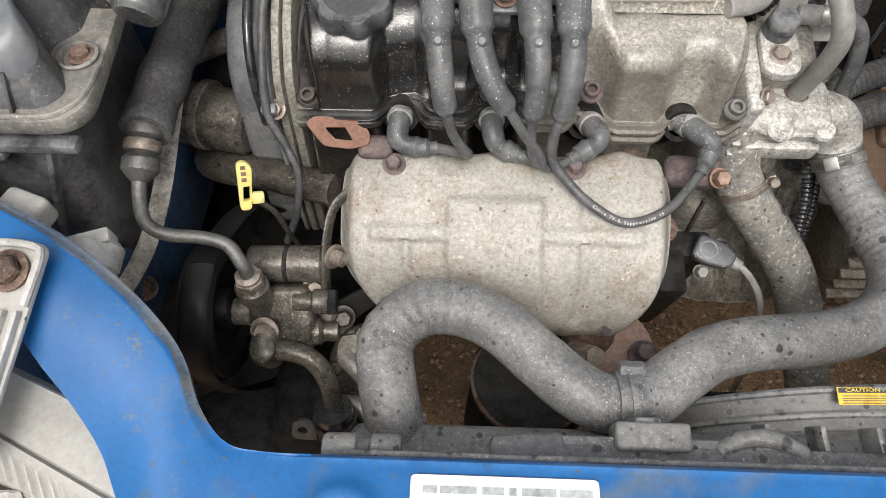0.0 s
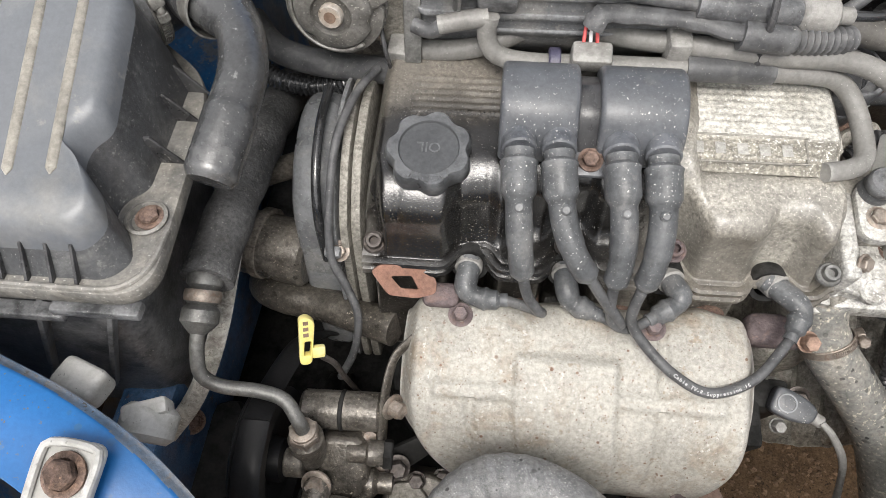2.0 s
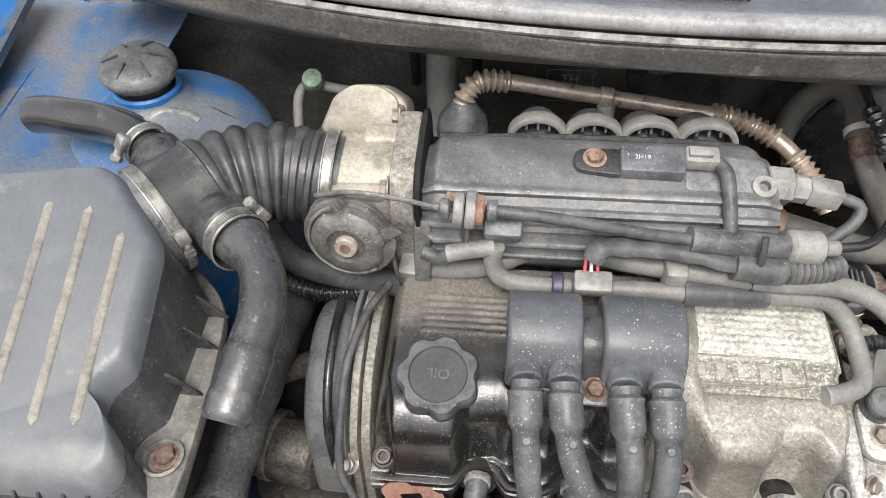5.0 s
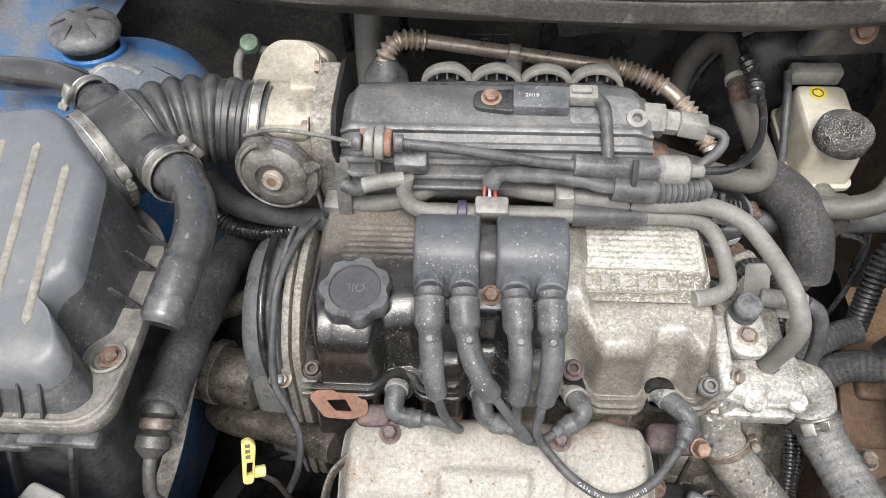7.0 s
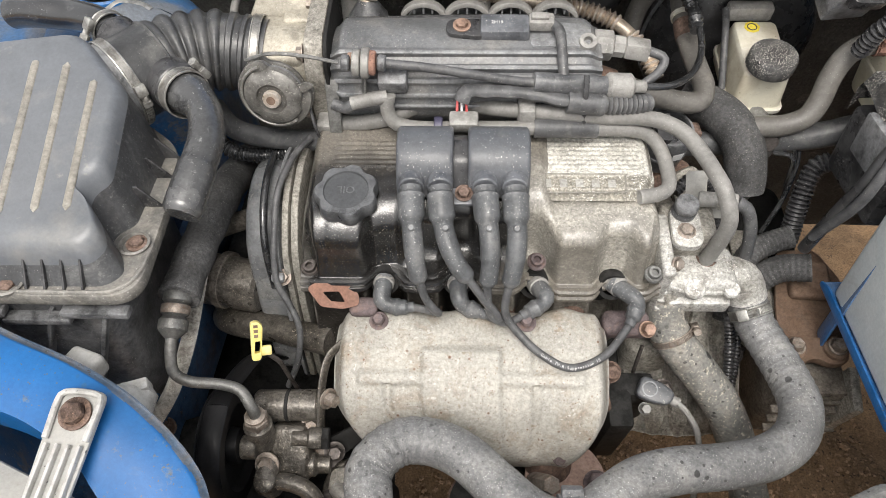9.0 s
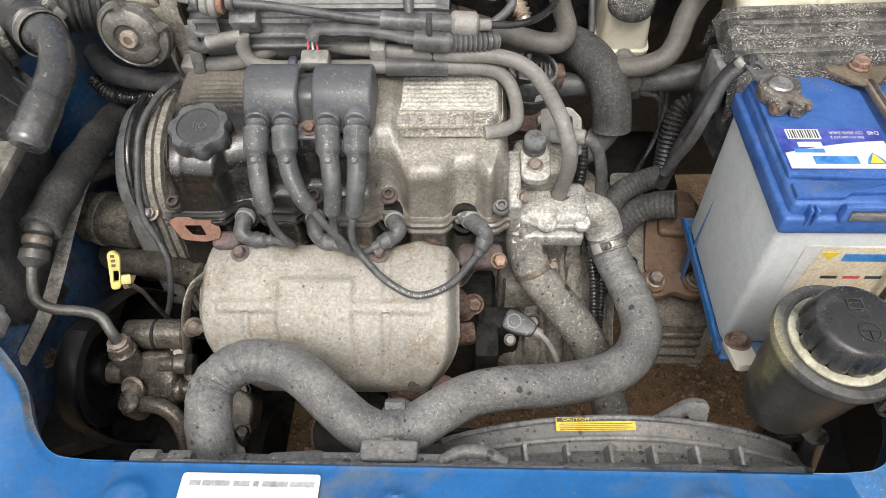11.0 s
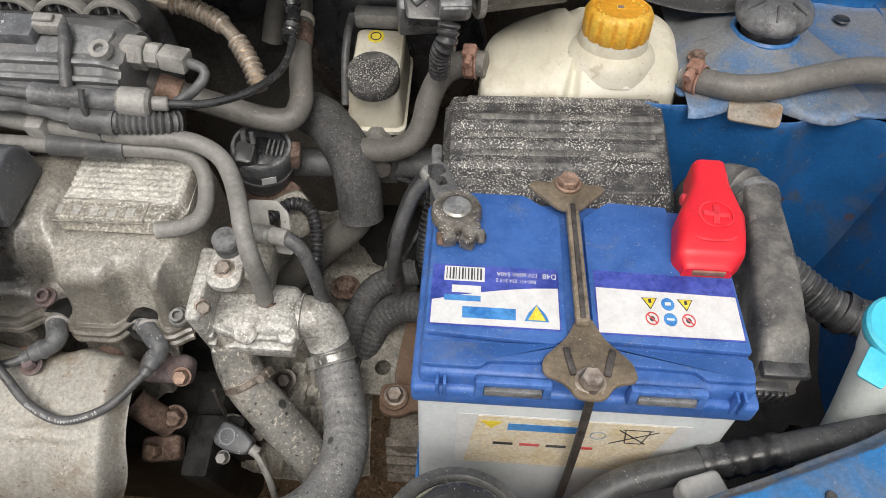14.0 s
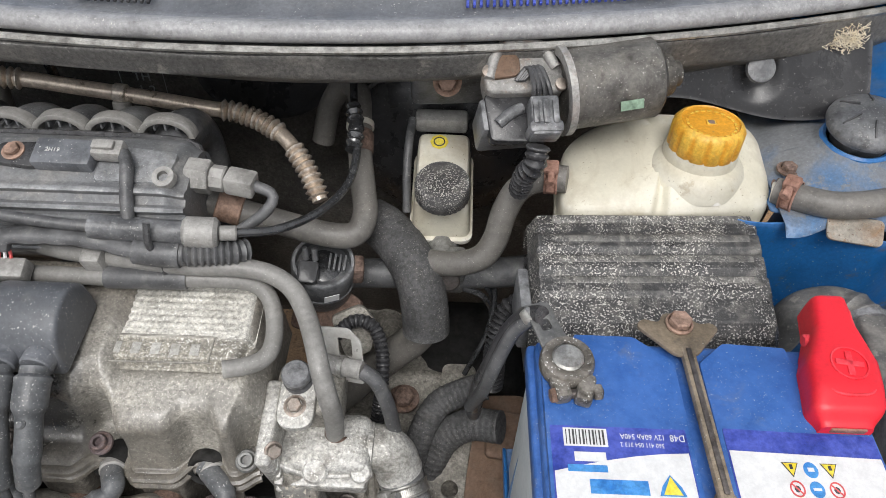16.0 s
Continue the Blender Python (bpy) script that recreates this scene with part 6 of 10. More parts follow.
part("clamp", clamp((-0.0165, 0.178, 0.627), (0, 0.55, 0.8), 0.0222, 0.012, None, (0.3, 0.8, 0.4)), TUBE, rh, "dull steel clamp")
part("clamp", clamp((0.3835, 0.459, 0.6170), (-0.3, 0.75, 0.55), 0.0222, 0.012, None, (-0.5, -0.6, 0.4)), STEEL, rh, "steel clamp")
part("support_strap", tube([(0.141, 0.2003, 0.652), (0.150, 0.2008, 0.652), (0.161, 0.2036, 0.652)], 0.0246, 28, 0.003), LEDGE, rh, "spotted grey plastic strap")
part("strap_tab", box((0.019, 0.010, 0.010), pose(0.152, 0.2205, 0.6700, -40), 0.002), LEDGE, rh)
part("strap_rib", tube([(0.1485, 0.2008, 0.652), (0.150, 0.2009, 0.652), (0.1515, 0.2012, 0.652)], 0.0260, 28, 0.001), LEDGE, rh)
part("support_post", box((0.018, 0.010, 0.030), pose(0.152, 0.1765, 0.682, 15), 0.003), COWL, rh)
part("support_foot", box((0.048, 0.018, 0.024), pose(0.153, 0.1655, 0.690, 8), 0.003, 3), COWL, rh)
lh = thing("lower_radiator_hose", (0.33, 0.42, 0.55), "grey lower radiator hose spotted with dried mud", "hose")
part("hose", tube([(0.283, 0.462, 0.635), (0.287, 0.448, 0.612), (0.302, 0.430, 0.590), (0.330, 0.411, 0.562), (0.356, 0.394, 0.532), (0.376, 0.376, 0.50), (0.395, 0.350, 0.455), (0.41, 0.30, 0.41), (0.41, 0.24, 0.38)], 0.0225, 22, 0.004), HOSE_SPOT, lh)
part("clamp", clamp((0.296, 0.437, 0.598), (0.45, -0.55, -0.7), 0.0232, 0.008, None, (0.6, 0.3, 0.7)), BOLT, lh, "rusty spring clamp")
part("pipe_neck", cyl(0.020, (0.280, 0.468, 0.650), (0.285, 0.452, 0.618), 20), CAST, lh)

# ---- radiator, cowling and front support ----
rad = thing("radiator", (0.22, 0.17, 0.35), "radiator with a black plastic fan cowling behind the front panel", "radiator")
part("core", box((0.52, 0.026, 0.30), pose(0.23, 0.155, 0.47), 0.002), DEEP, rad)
part("top_tank", box((0.56, 0.046, 0.05), pose(0.23, 0.163, 0.622), 0.012, 4), COWL, rad, "spotted grey top tank")
part("inlet", cyl(0.020, (-0.016, 0.165, 0.600), (-0.017, 0.182, 0.633), 20), BLACK, rad)
part("bleed_cap", lathe([(0, 0), (0.0105, 0), (0.012, 0.002), (0.012, 0.020), (0.009, 0.022), (0.009, 0.028), (0.0115, 0.030), (0.0115, 0.046), (0.010, 0.048), (0, 0.048)], aim((-0.054, 0.146, 0.706), (1, 0.02, -0.02)), 24), COWL, rad, "pale grey bleed cap")
def hood(u, v):
    x = 0.165 + 0.39 * u
    arch = 0.060 * math.sin(math.pi * min(max((u - 0.03) / 0.94, 0), 1)) ** 0.7
    y = 0.172 + 0.052 * v + 0.004 * arch
    z = 0.586 + arch * (0.95 + 0.15 * v) + 0.012 * v * math.sin(math.pi * u)
    if v > 0.86:
        z -= 0.03 * (v - 0.86) / 0.14
    if 0.28 < v < 0.32:
        z += 0.002
    return x, y, z
part("fan_cowling", sheet(hood, 60, 24, 0.002), COWL, rad, "spotted grey arched fan cowling")
for v in (0.10, 0.52, 0.84):
    part("cowling_bead", tube([Vector(hood(k / 30, v)) + Vector((0, 0, 0.001)) for k in range(2, 29)], 0.0030, 8, 0.008), COWL if v < 0.8 else LEDGE, rad)
for x in (0.268, 0.318, 0.368, 0.440):
    part("cowling_recess", prism(rounded(rect(-0.016, -0.007, 0.016, 0.007), 0.003, 3), -0.001, 0.0015, basis((x, 0.1835, 0.6415 - 0.42 * abs(x - 0.355) ** 1.15), (1, 0, -0.25 * (1 if x > 0.355 else -1)), (0, 0.95, 0.25)), 0.0006), LEDGE, rad, "dark stained recess")
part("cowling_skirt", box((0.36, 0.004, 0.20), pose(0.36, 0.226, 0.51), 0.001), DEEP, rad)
part("cowling_lug", prism(rounded([(-0.045, -0.012), (0.028, -0.012), (0.030, 0.030), (0.012, 0.032)], 0.007, 4), -0.004, 0.006, basis((0.412, 0.222, 0.632), (1, -0.05, 0.0), (0, 0.5, 0.85)), 0.0015, holes=[rounded([(-0.016, -0.004), (0.012, -0.004), (0.012, 0.018)], 0.004, 3)]), COWL, rad, "triangular lug with an opening")
for x in (0.205, 0.235, 0.262, 0.405, 0.455, 0.485):
    part("cowling_rib", box((0.004, 0.05, 0.02), pose(x, 0.192, 0.622 - 0.5 * abs(x - 0.35) * 0.4, 10), 0.0015), COWL, rad)
part("mount_pad", box((0.012, 0.014, 0.008), pose(0.243, 0.178, 0.640), 0.002), RUST_RED, rad, "rusty mounting tab")
part("front_ledge", box((0.42, 0.022, 0.012), pose(0.285, 0.150, 0.688, 4), 0.004, 3), LEDGE, rad, "dirty grey upper support")
part("ledge_end", box((0.05, 0.030, 0.020), pose(0.075, 0.152, 0.684, 6, 0, 4), 0.006, 3), LEDGE, rad)
part("ledge_step", box((0.14, 0.020, 0.010), pose(0.165, 0.156, 0.688, 8), 0.003), LEDGE, rad)
part("dirty_edge", box((0.40, 0.004, 0.004), pose(0.160, 0.1415, 0.7240, 6), 0.0015), LEDGE, rad, "pale dirty edge along the blue panel")
part("ledge_arch", tube([(0.196, 0.158, 0.690), (0.212, 0.166, 0.694), (0.232, 0.166, 0.694), (0.250, 0.158, 0.690)], 0.006, 10, 0.004), COWL, rad)
for k in range(7):
    part("ledge_rib", box((0.004, 0.034, 0.022), pose(0.232 + 0.036 * k, 0.164, 0.676, 14, 0, 6), 0.0015), COWL, rad)
for x in (0.350, 0.430):
    part("ledge_slot", box((0.020, 0.008, 0.004), pose(x, 0.151, 0.6935, 4), 0.001), DEEP, rad)
bolt((0.218, 0.162, 0.682), (0, -0.2, 1), 0.006, RUST, rad, 0.005, 1.3)
cl = thing("caution_label", (0.335, 0.215, 0.66), "yellow caution label stuck on the fan cowling", "label")
lm = basis((0.3345, 0.2105, 0.6600), (0.995, 0.03, 0.0), (0.0, 0.85, 0.20)) @ Matrix.Diagonal((1, 0.62, 1, 1))
part("label_sheet", flat(rounded(rect(-0.036, -0.0105, 0.036, 0.0095), 0.001, 2), lm, 0.0006), LABEL_YELLOW, cl)
part("heading_band", flat(rect(-0.035, 0.003, 0.035, 0.009), lm @ pose(0, 0, 0.0006), 0.0002), INK, cl)
text("CAUTION / ATTENTION", 0.0055, lm @ pose(0.0, 0.006, 0.001), SIGN_YELLOW, cl, depth=0.0002)
for k in range(4):
    part("text_bar", flat(rect(-0.033, -0.001 - 0.0027 * k, 0.033 - 0.006 * (k % 2), 0.0001 - 0.0027 * k), lm @ pose(0, 0, 0.0006), 0.0002), BROWN_PLATE, cl)
# maker's plate on the front panel: its lettering as bars
st = thing("maker_sticker", (0.055, 0.11, 0.744), "white paper sticker on the blue front panel", "sticker")
part("paper", flat(rounded(rect(0.003, 0.070, 0.108, 0.1265), 0.003, 3), pose(0, 0, 0.7400, -2, 0, 0) @ pose(0, 0.0005, 0.0035), 0.0004), LABEL_WHITE, st)
for k, (a, b) in enumerate(((0.010, 0.018), (0.0195, 0.040), (0.043, 0.055), (0.058, 0.062), (0.065, 0.084), (0.086, 0.104))):
    part("text_bar", flat(rect(a, 0.1165, b, 0.1205), pose(0, 0, 0.7404, -2, 0, 0) @ pose(0, 0.0005, 0.0035), 0.0003), INK_GREY, st)


# ---- air filter box ----
ab = thing("air_filter_box", (-0.33, 0.44, 0.60), "dark grey plastic air filter box with three dusty ribs", "air filter box")
lid_out = [(-0.264, 0.352), (-0.252, 0.366), (-0.262, 0.388), (-0.276, 0.398), (-0.274, 0.413), (-0.261, 0.424), (-0.264, 0.490), (-0.314, 0.546), (-0.390, 0.535), (-0.405, 0.50), (-0.412, 0.42), (-0.408, 0.350)]
def lid_z(y):
    return 0.842 + 0.365 * (y - 0.352)
bm = bmesh.new()
loops = []
for grow, dz in ((0.0, None), (0.003, -0.0015), (0.006, -0.005), (0.0085, -0.012), (0.010, -0.018), (0.020, -0.9)):
    o = rounded([(x + grow * (1 if x > -0.33 else -1), y + grow * (1 if y > 0.44 else -1)) for x, y in lid_out], 0.012, 5)
    loops.append([bm.verts.new((x, y, 0.803 if dz == -0.9 else lid_z(y) + (dz or 0))) for x, y in o])
bm.faces.new(loops[0])
for upper, under in zip(loops[:4], loops[1:5]):
    for i in range(len(upper)):
        j = (i + 1) % len(upper)
        bm.faces.new((upper[i], upper[j], under[j], under[i]))
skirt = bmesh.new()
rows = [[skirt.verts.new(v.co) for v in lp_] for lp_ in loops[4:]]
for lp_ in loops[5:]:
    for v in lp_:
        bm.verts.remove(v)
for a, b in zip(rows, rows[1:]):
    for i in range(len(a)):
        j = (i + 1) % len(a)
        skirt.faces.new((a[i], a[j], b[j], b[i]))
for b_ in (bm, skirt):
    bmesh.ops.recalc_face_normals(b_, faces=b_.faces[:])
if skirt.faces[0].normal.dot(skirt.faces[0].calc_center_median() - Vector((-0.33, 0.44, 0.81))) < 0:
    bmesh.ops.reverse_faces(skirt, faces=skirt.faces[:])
# One plastic in two tones: sky reflection painted on top, shade on the sides
part("lid", bm, GREY_PLASTIC, ab, "sloping lid, sky reflection put into its grey", 40)
part("shaded_lid_side", skirt, BLACK_DUSTY, ab, "dusty lid side, its shade put into the dark colour", 42)
flange = rounded([(-0.215, 0.322), (-0.222, 0.44), (-0.232, 0.515), (-0.30, 0.572), (-0.40, 0.560), (-0.43, 0.52), (-0.438, 0.42), (-0.434, 0.322)], 0.03, 7)
FLANGE = mat("dust_lined_plastic", (0.135, 0.13, 0.12), 0.5, 0, 0.3, 30, 0.2, 700, (0.30, 0.28, 0.245), 0.55, 40, PALE, 0.15, 300, bump=0.2)
part("lid_flange", prism(flange, 0.790, 0.804, None, 0.003), FLANGE, ab, "dusty black flange")
part("flange_bead", tube([(x, y, 0.8045) for x, y in [(-0.2195, 0.372), (-0.2205, 0.350), (-0.226, 0.336), (-0.240, 0.3265), (-0.270, 0.3255), (-0.32, 0.3255)]], 0.0022, 8, 0.004), FLANGE, ab)
lower = rounded([(-0.262, 0.338), (-0.264, 0.44), (-0.268, 0.51), (-0.30, 0.560), (-0.40, 0.548), (-0.42, 0.52), (-0.428, 0.42), (-0.424, 0.335)], 0.03, 7)
part("lower_box", prism(lower, 0.58, 0.790, None, 0.006), BLACK_DUSTY, ab)
for k in range(4):
    part("box_ledge", box((0.06, 0.012, 0.008), pose(-0.262 - 0.055 * k, 0.328, 0.775 - 0.01 * (k % 2)), 0.002), BLACK_DUSTY, ab)
DUSTY_RIB = mat("dust_covered_rib", (0.255, 0.24, 0.21), 0.7, 0, 0.2, 30, 0.3, 700, (0.12, 0.115, 0.105), 0.5, 40, bump=0.3)
for x0, y0, x1, y1 in ((-0.333, 0.371, -0.339, 0.519), (-0.303, 0.374, -0.309, 0.517), (-0.276, 0.376, -0.280, 0.499)):
    p0, p1 = Vector((x0, y0, lid_z(y0))), Vector((x1, y1, lid_z(y1)))
    part("rib", tube([p0, p0.lerp(p1, 0.5), p1], 0.0036, 14, 0.004, lambda s, t: 0.0036 * math.sqrt(max(0.02, 1 - max(0, 1 - s / 0.004, 1 - (t - s) / 0.004) ** 2)), flat=0.6), DUSTY_RIB, ab, "raised dusty rib")
for x in (-0.262, -0.278, -0.294, -0.310, -0.352, -0.370, -0.388):
    part("gusset", prism([(0.326, 0.803), (0.346, 0.803), (0.346, 0.826), (0.342, 0.826)], -0.0011, 0.0011, basis((x, 0, 0), (0, 1, 0), (0, 0, 1)), 0.0004), BLACK, ab)
for y in (0.43, 0.47, 0.50):
    part("gusset", prism([(-0.224, 0.803), (-0.246, 0.803), (-0.246, 0.828), (-0.242, 0.828)], -0.0011, 0.0011, basis((-0.06 * (y - 0.43), y, 0), (1, 0, 0), (0, 0, 1)), 0.0004), BLACK, ab)
part("corner_recess", lathe([(0.013, 0.0), (0.014, 0.003), (0.012, 0.004), (0.010, 0.001), (0.0, 0.001)], pose(-0.235, 0.380, 0.8035), 24), FLANGE, ab)
part("recess", lathe([(0.013, 0.0), (0.014, 0.003), (0.012, 0.004), (0.010, 0.001), (0.0, 0.001)], pose(-0.328, 0.333, 0.8035), 24), FLANGE, ab)
for k in range(3):
    part("lower_rib", box((0.004, 0.010, 0.15), pose(-0.285 - 0.05 * k, 0.333, 0.70, 0, 22), 0.001), BLACK_DUSTY, ab)
bolt((-0.233, 0.381, 0.805), (0, 0, 1), 0.0065, RUST, ab, 0.005, label="rusty lid screw")
bolt((-0.328, 0.333, 0.803), (0, -0.3, 1), 0.0065, RUST, ab, 0.005, label="rusty lid screw")
part("clip_screw", cyl(0.006, (-0.216, 0.430, 0.812), (-0.204, 0.428, 0.812), 14), BLACK, ab)
# bellows from the box to the throttle body
BELLOWS = mat("dusty_bellows_rubber", (0.048, 0.049, 0.051), 0.36, 0, 0.3, 26, 0.2, 800, (0.15, 0.148, 0.142), 0.46, 26, (0.45, 0.44, 0.41), 0.05, 380, bump=0.2)
bel = thing("intake_bellows", (-0.24, 0.60, 0.83), "black rubber bellows with steel clamps between air box and throttle", "intake hose")
line = [(-0.292, 0.556, 0.852), (-0.270, 0.580, 0.855), (-0.250, 0.600, 0.856), (-0.225, 0.614, 0.854), (-0.200, 0.621, 0.850), (-0.158, 0.623, 0.842)]
part("bellows", tube(line, 0.043, 32, 0.0018, lambda s, t: (0.043 if s < 0.045 else 0.0390) + (-0.003 + 0.0068 * abs(math.sin(math.pi * (s - 0.042) / 0.0145)) ** 0.6 if 0.042 < s < 0.1145 else 0) + (0.002 if 0.12 < s < 0.126 or 0.134 < s < 0.139 else 0)), BELLOWS, bel)
part("clamp", clamp((-0.291, 0.557, 0.852), (0.65, 0.72, 0.05), 0.0455, 0.010, None, (0.62, -0.6, 0.25)), STEEL, bel, "steel clamp")
part("clamp", clamp((-0.166, 0.6225, 0.8435), (1, 0.05, -0.15), 0.0420, 0.010, None, (0.0, -0.95, 0.1)), STEEL, bel, "steel clamp")
part("box_neck", cyl(0.045, (-0.325, 0.52, 0.848), (-0.288, 0.560, 0.852), 32, 0.003), BLACK_DUSTY, bel)
part("side_neck", cyl(0.026, (-0.262, 0.580, 0.852), (-0.222, 0.539, 0.856), 24, 0.003), BLACK, bel)
part("rear_neck", cyl(0.022, (-0.270, 0.578, 0.866), (-0.306, 0.606, 0.880), 24, 0.003), BLACK, bel)
ELBOW = mat("wet_dusty_rubber", (0.055, 0.056, 0.058), 0.24, 0, 0.3, 26, 0.2, 800, (0.17, 0.17, 0.168), 0.46, 26, (0.5, 0.49, 0.46), 0.06, 380, bump=0.2, coat=0.5, spec=0.8)
el = thing("resonator_elbow", (-0.19, 0.45, 0.83), "shiny black elbow hose with a closed end and steel clamp", "hose")
part("elbow", tube([(-0.230, 0.544, 0.856), (-0.209, 0.528, 0.857), (-0.192, 0.506, 0.855), (-0.184, 0.474, 0.848), (-0.187, 0.440, 0.838), (-0.191, 0.416, 0.829), (-0.194, 0.400, 0.822)], 0.0205, 24, 0.003, lambda s, t: 0.0210 - 0.0042 * smooth(0.02, 0.05, s) + 0.0012 * smooth(t - 0.05, t - 0.048, s) - 0.0012 * smooth(0.0016, 0.0006, abs(s - t + 0.022)) - 0.0035 * smooth(t - 0.005, t, s)), ELBOW, el)
part("clamp", clamp((-0.219, 0.535, 0.8565), (0.72, -0.65, 0.05), 0.0232, 0.013, None, (0.65, 0.65, 0.45)), STEEL, el, "steel clamp")
sh = thing("breather_hose", (-0.37, 0.64, 0.87), "black breather hose lying loose with a steel clamp", "hose")
part("hose", tube([(-0.442, 0.658, 0.872), (-0.425, 0.655, 0.876), (-0.395, 0.647, 0.880), (-0.360, 0.640, 0.880), (-0.328, 0.624, 0.882), (-0.300, 0.600, 0.880)], 0.0165, 20, 0.005, lambda s, t: 0.0165 - 0.004 * smooth(0.005, 0.0, s)), BLACK_GLOSS, sh)
part("clamp", clamp((-0.312, 0.6115, 0.881), (0.75, -0.65, -0.05), 0.0180, 0.010, None, (-0.4, -0.7, 0.6)), STEEL, sh, "steel clamp")
part("clamp_tail", tube([(-0.318, 0.630, 0.893), (-0.305, 0.640, 0.897), (-0.285, 0.642, 0.893), (-0.275, 0.640, 0.888)], 0.004, 6, 0.003, flat=0.25), STEEL, sh)

# ---- air conditioning line ----
ac = thing("air_conditioning_line", (-0.22, 0.45, 0.70), "foam covered air conditioning line ending in a steel pipe", "pipe")
part("foam_sleeve", tube([(-0.205, 0.68, 0.670), (-0.214, 0.630, 0.690), (-0.217, 0.570, 0.708), (-0.217, 0.515, 0.720), (-0.218, 0.460, 0.726), (-0.220, 0.410, 0.726), (-0.221, 0.384, 0.724)], 0.0195, 20, 0.004, lambda s, t: 0.0195 + 0.0008 * math.sin(s * 130)), FOAM, ac, "black foam sleeve")
part("crimp", lathe([(0.012, 0), (0.0135, 0.003), (0.0135, 0.009), (0.0105, 0.012), (0.0135, 0.015), (0.0135, 0.021), (0.0105, 0.024), (0.014, 0.028), (0.0142, 0.037), (0.010, 0.042), (0.006, 0.046)], aim((-0.2215, 0.388, 0.728), (-0.03, -0.82, -0.42)), 24), PIPE, ac, "crimped steel fitting")
part("rust_band", lathe([(0.0132, 0.013), (0.0139, 0.015), (0.0139, 0.020), (0.0132, 0.022)], aim((-0.2215, 0.388, 0.728), (-0.03, -0.82, -0.42)), 24), BOLT, ac)
part("pipe", tube([(-0.2228, 0.350, 0.7085), (-0.224, 0.338, 0.697), (-0.222, 0.326, 0.682), (-0.208, 0.322, 0.672), (-0.180, 0.322, 0.668), (-0.160, 0.318, 0.664), (-0.150, 0.308, 0.654), (-0.147, 0.304, 0.640)], 0.0056, 14, 0.004), PIPE, ac)
# dipstick
dp = thing("dipstick", (-0.14, 0.355, 0.68), "yellow plastic dipstick handle on a thin wire", "dipstick")
dm = basis((-0.144, 0.356, 0.697), (0.92, 0.30, -0.2), (0.0, 0.55, 0.83))
part("handle", prism(rounded([(-0.0062, -0.022), (0.003, -0.022), (0.006, 0.014), (0.0, 0.019), (-0.006, 0.017)], 0.004, 4), -0.004, 0.004, dm, 0.0012, holes=[rounded([(-0.003, -0.014), (0.002, -0.014), (0.003, -0.002), (-0.002, -0.002)], 0.001, 2)]), YELLOW, dp)
part("finger_tab", box((0.011, 0.010, 0.006), dm @ pose(0.008, -0.013, 0), 0.002), YELLOW, dp)
for k in range(3):
    part("mark", box((0.004, 0.003, 0.0006), dm @ pose(-0.001, 0.004 + 0.005 * k, 0.0042), 0.0001), BROWN_PLATE, dp)
part("wire", tube([(-0.134, 0.350, 0.678), (-0.127, 0.352, 0.662), (-0.123, 0.354, 0.63), (-0.120, 0.37, 0.55)], 0.0025, 8, 0.006), BOLT_DARK, dp)
# coolant pipe across the block's front
cp = thing("coolant_pipe", (-0.15, 0.42, 0.59), "dark steel coolant pipe in front of the block", "pipe")
part("pipe", tube([(-0.232, 0.50, 0.56), (-0.226, 0.462, 0.588), (-0.200, 0.444, 0.600), (-0.165, 0.438, 0.602), (-0.125, 0.425, 0.606), (-0.090, 0.412, 0.612)], 0.0165, 18, 0.005), OILY_METAL, cp)
al = thing("engine_mount", (-0.21, 0.48, 0.60), "dirty engine mount with a round rubber bush", "engine mount")
part("bush", cyl(0.030, (-0.240, 0.478, 0.642), (-0.172, 0.466, 0.640), 28, 0.004), OILY_METAL, al, "dirty grey bush housing")
part("band", cyl(0.0335, (-0.222, 0.4774, 0.640), (-0.212, 0.4754, 0.640), 28), MUD, al)
part("arm", tube([(-0.26, 0.52, 0.655), (-0.235, 0.53, 0.668), (-0.19, 0.55, 0.672)], 0.012, 10, 0.008), MUD, al, "muddy mount arm")
# Added block, no mount part: its black replaces shade over the blue wing
part("gap_fill_block", box((0.06, 0.22, 0.14), pose(-0.205, 0.60, 0.56), 0.01), DEEP, al, "added black block that fills a shaded gap")
bolt((-0.236, 0.488, 0.655), (-0.9, -0.3, 0.4), 0.008, BOLT_DARK, al)

ALLOY = mat("stained_alloy_pipe", (0.40, 0.38, 0.34), 0.42, 0.55, 0.2, 40, 0.2, 900, (0.14, 0.12, 0.10), 0.4, 50, bump=0.2)

# ---- power steering pump with its pulley ----
ps = thing("power_steering_pump", (-0.12, 0.29, 0.56), "oily power steering pump with a black belt pulley", "pump")
part("pulley", lathe([(0, -0.010), (0.024, -0.010), (0.028, 0.002), (0.048, 0.002), (0.054, -0.011), (0.066, -0.013), (0.069, -0.011), (0.066, -0.0085), (0.069, -0.006), (0.066, -0.0035), (0.069, -0.001), (0.066, 0.0015), (0.069, 0.004), (0.066, 0.0065), (0.069, 0.009), (0.067, 0.012), (0.052, 0.012), (0.047, 0.004), (0.022, 0.002), (0.020, 0.012), (0, 0.012)], aim((-0.178, 0.290, 0.603), (1, 0, 0.05)) @ Matrix.Diagonal((0.86, 0.86, 1, 1)), 64), RUBBER, ps, "black ribbed belt pulley")
part("hub", cyl(0.012, (-0.166, 0.290, 0.600), (-0.150, 0.290, 0.600), 18), OILY_METAL, ps)
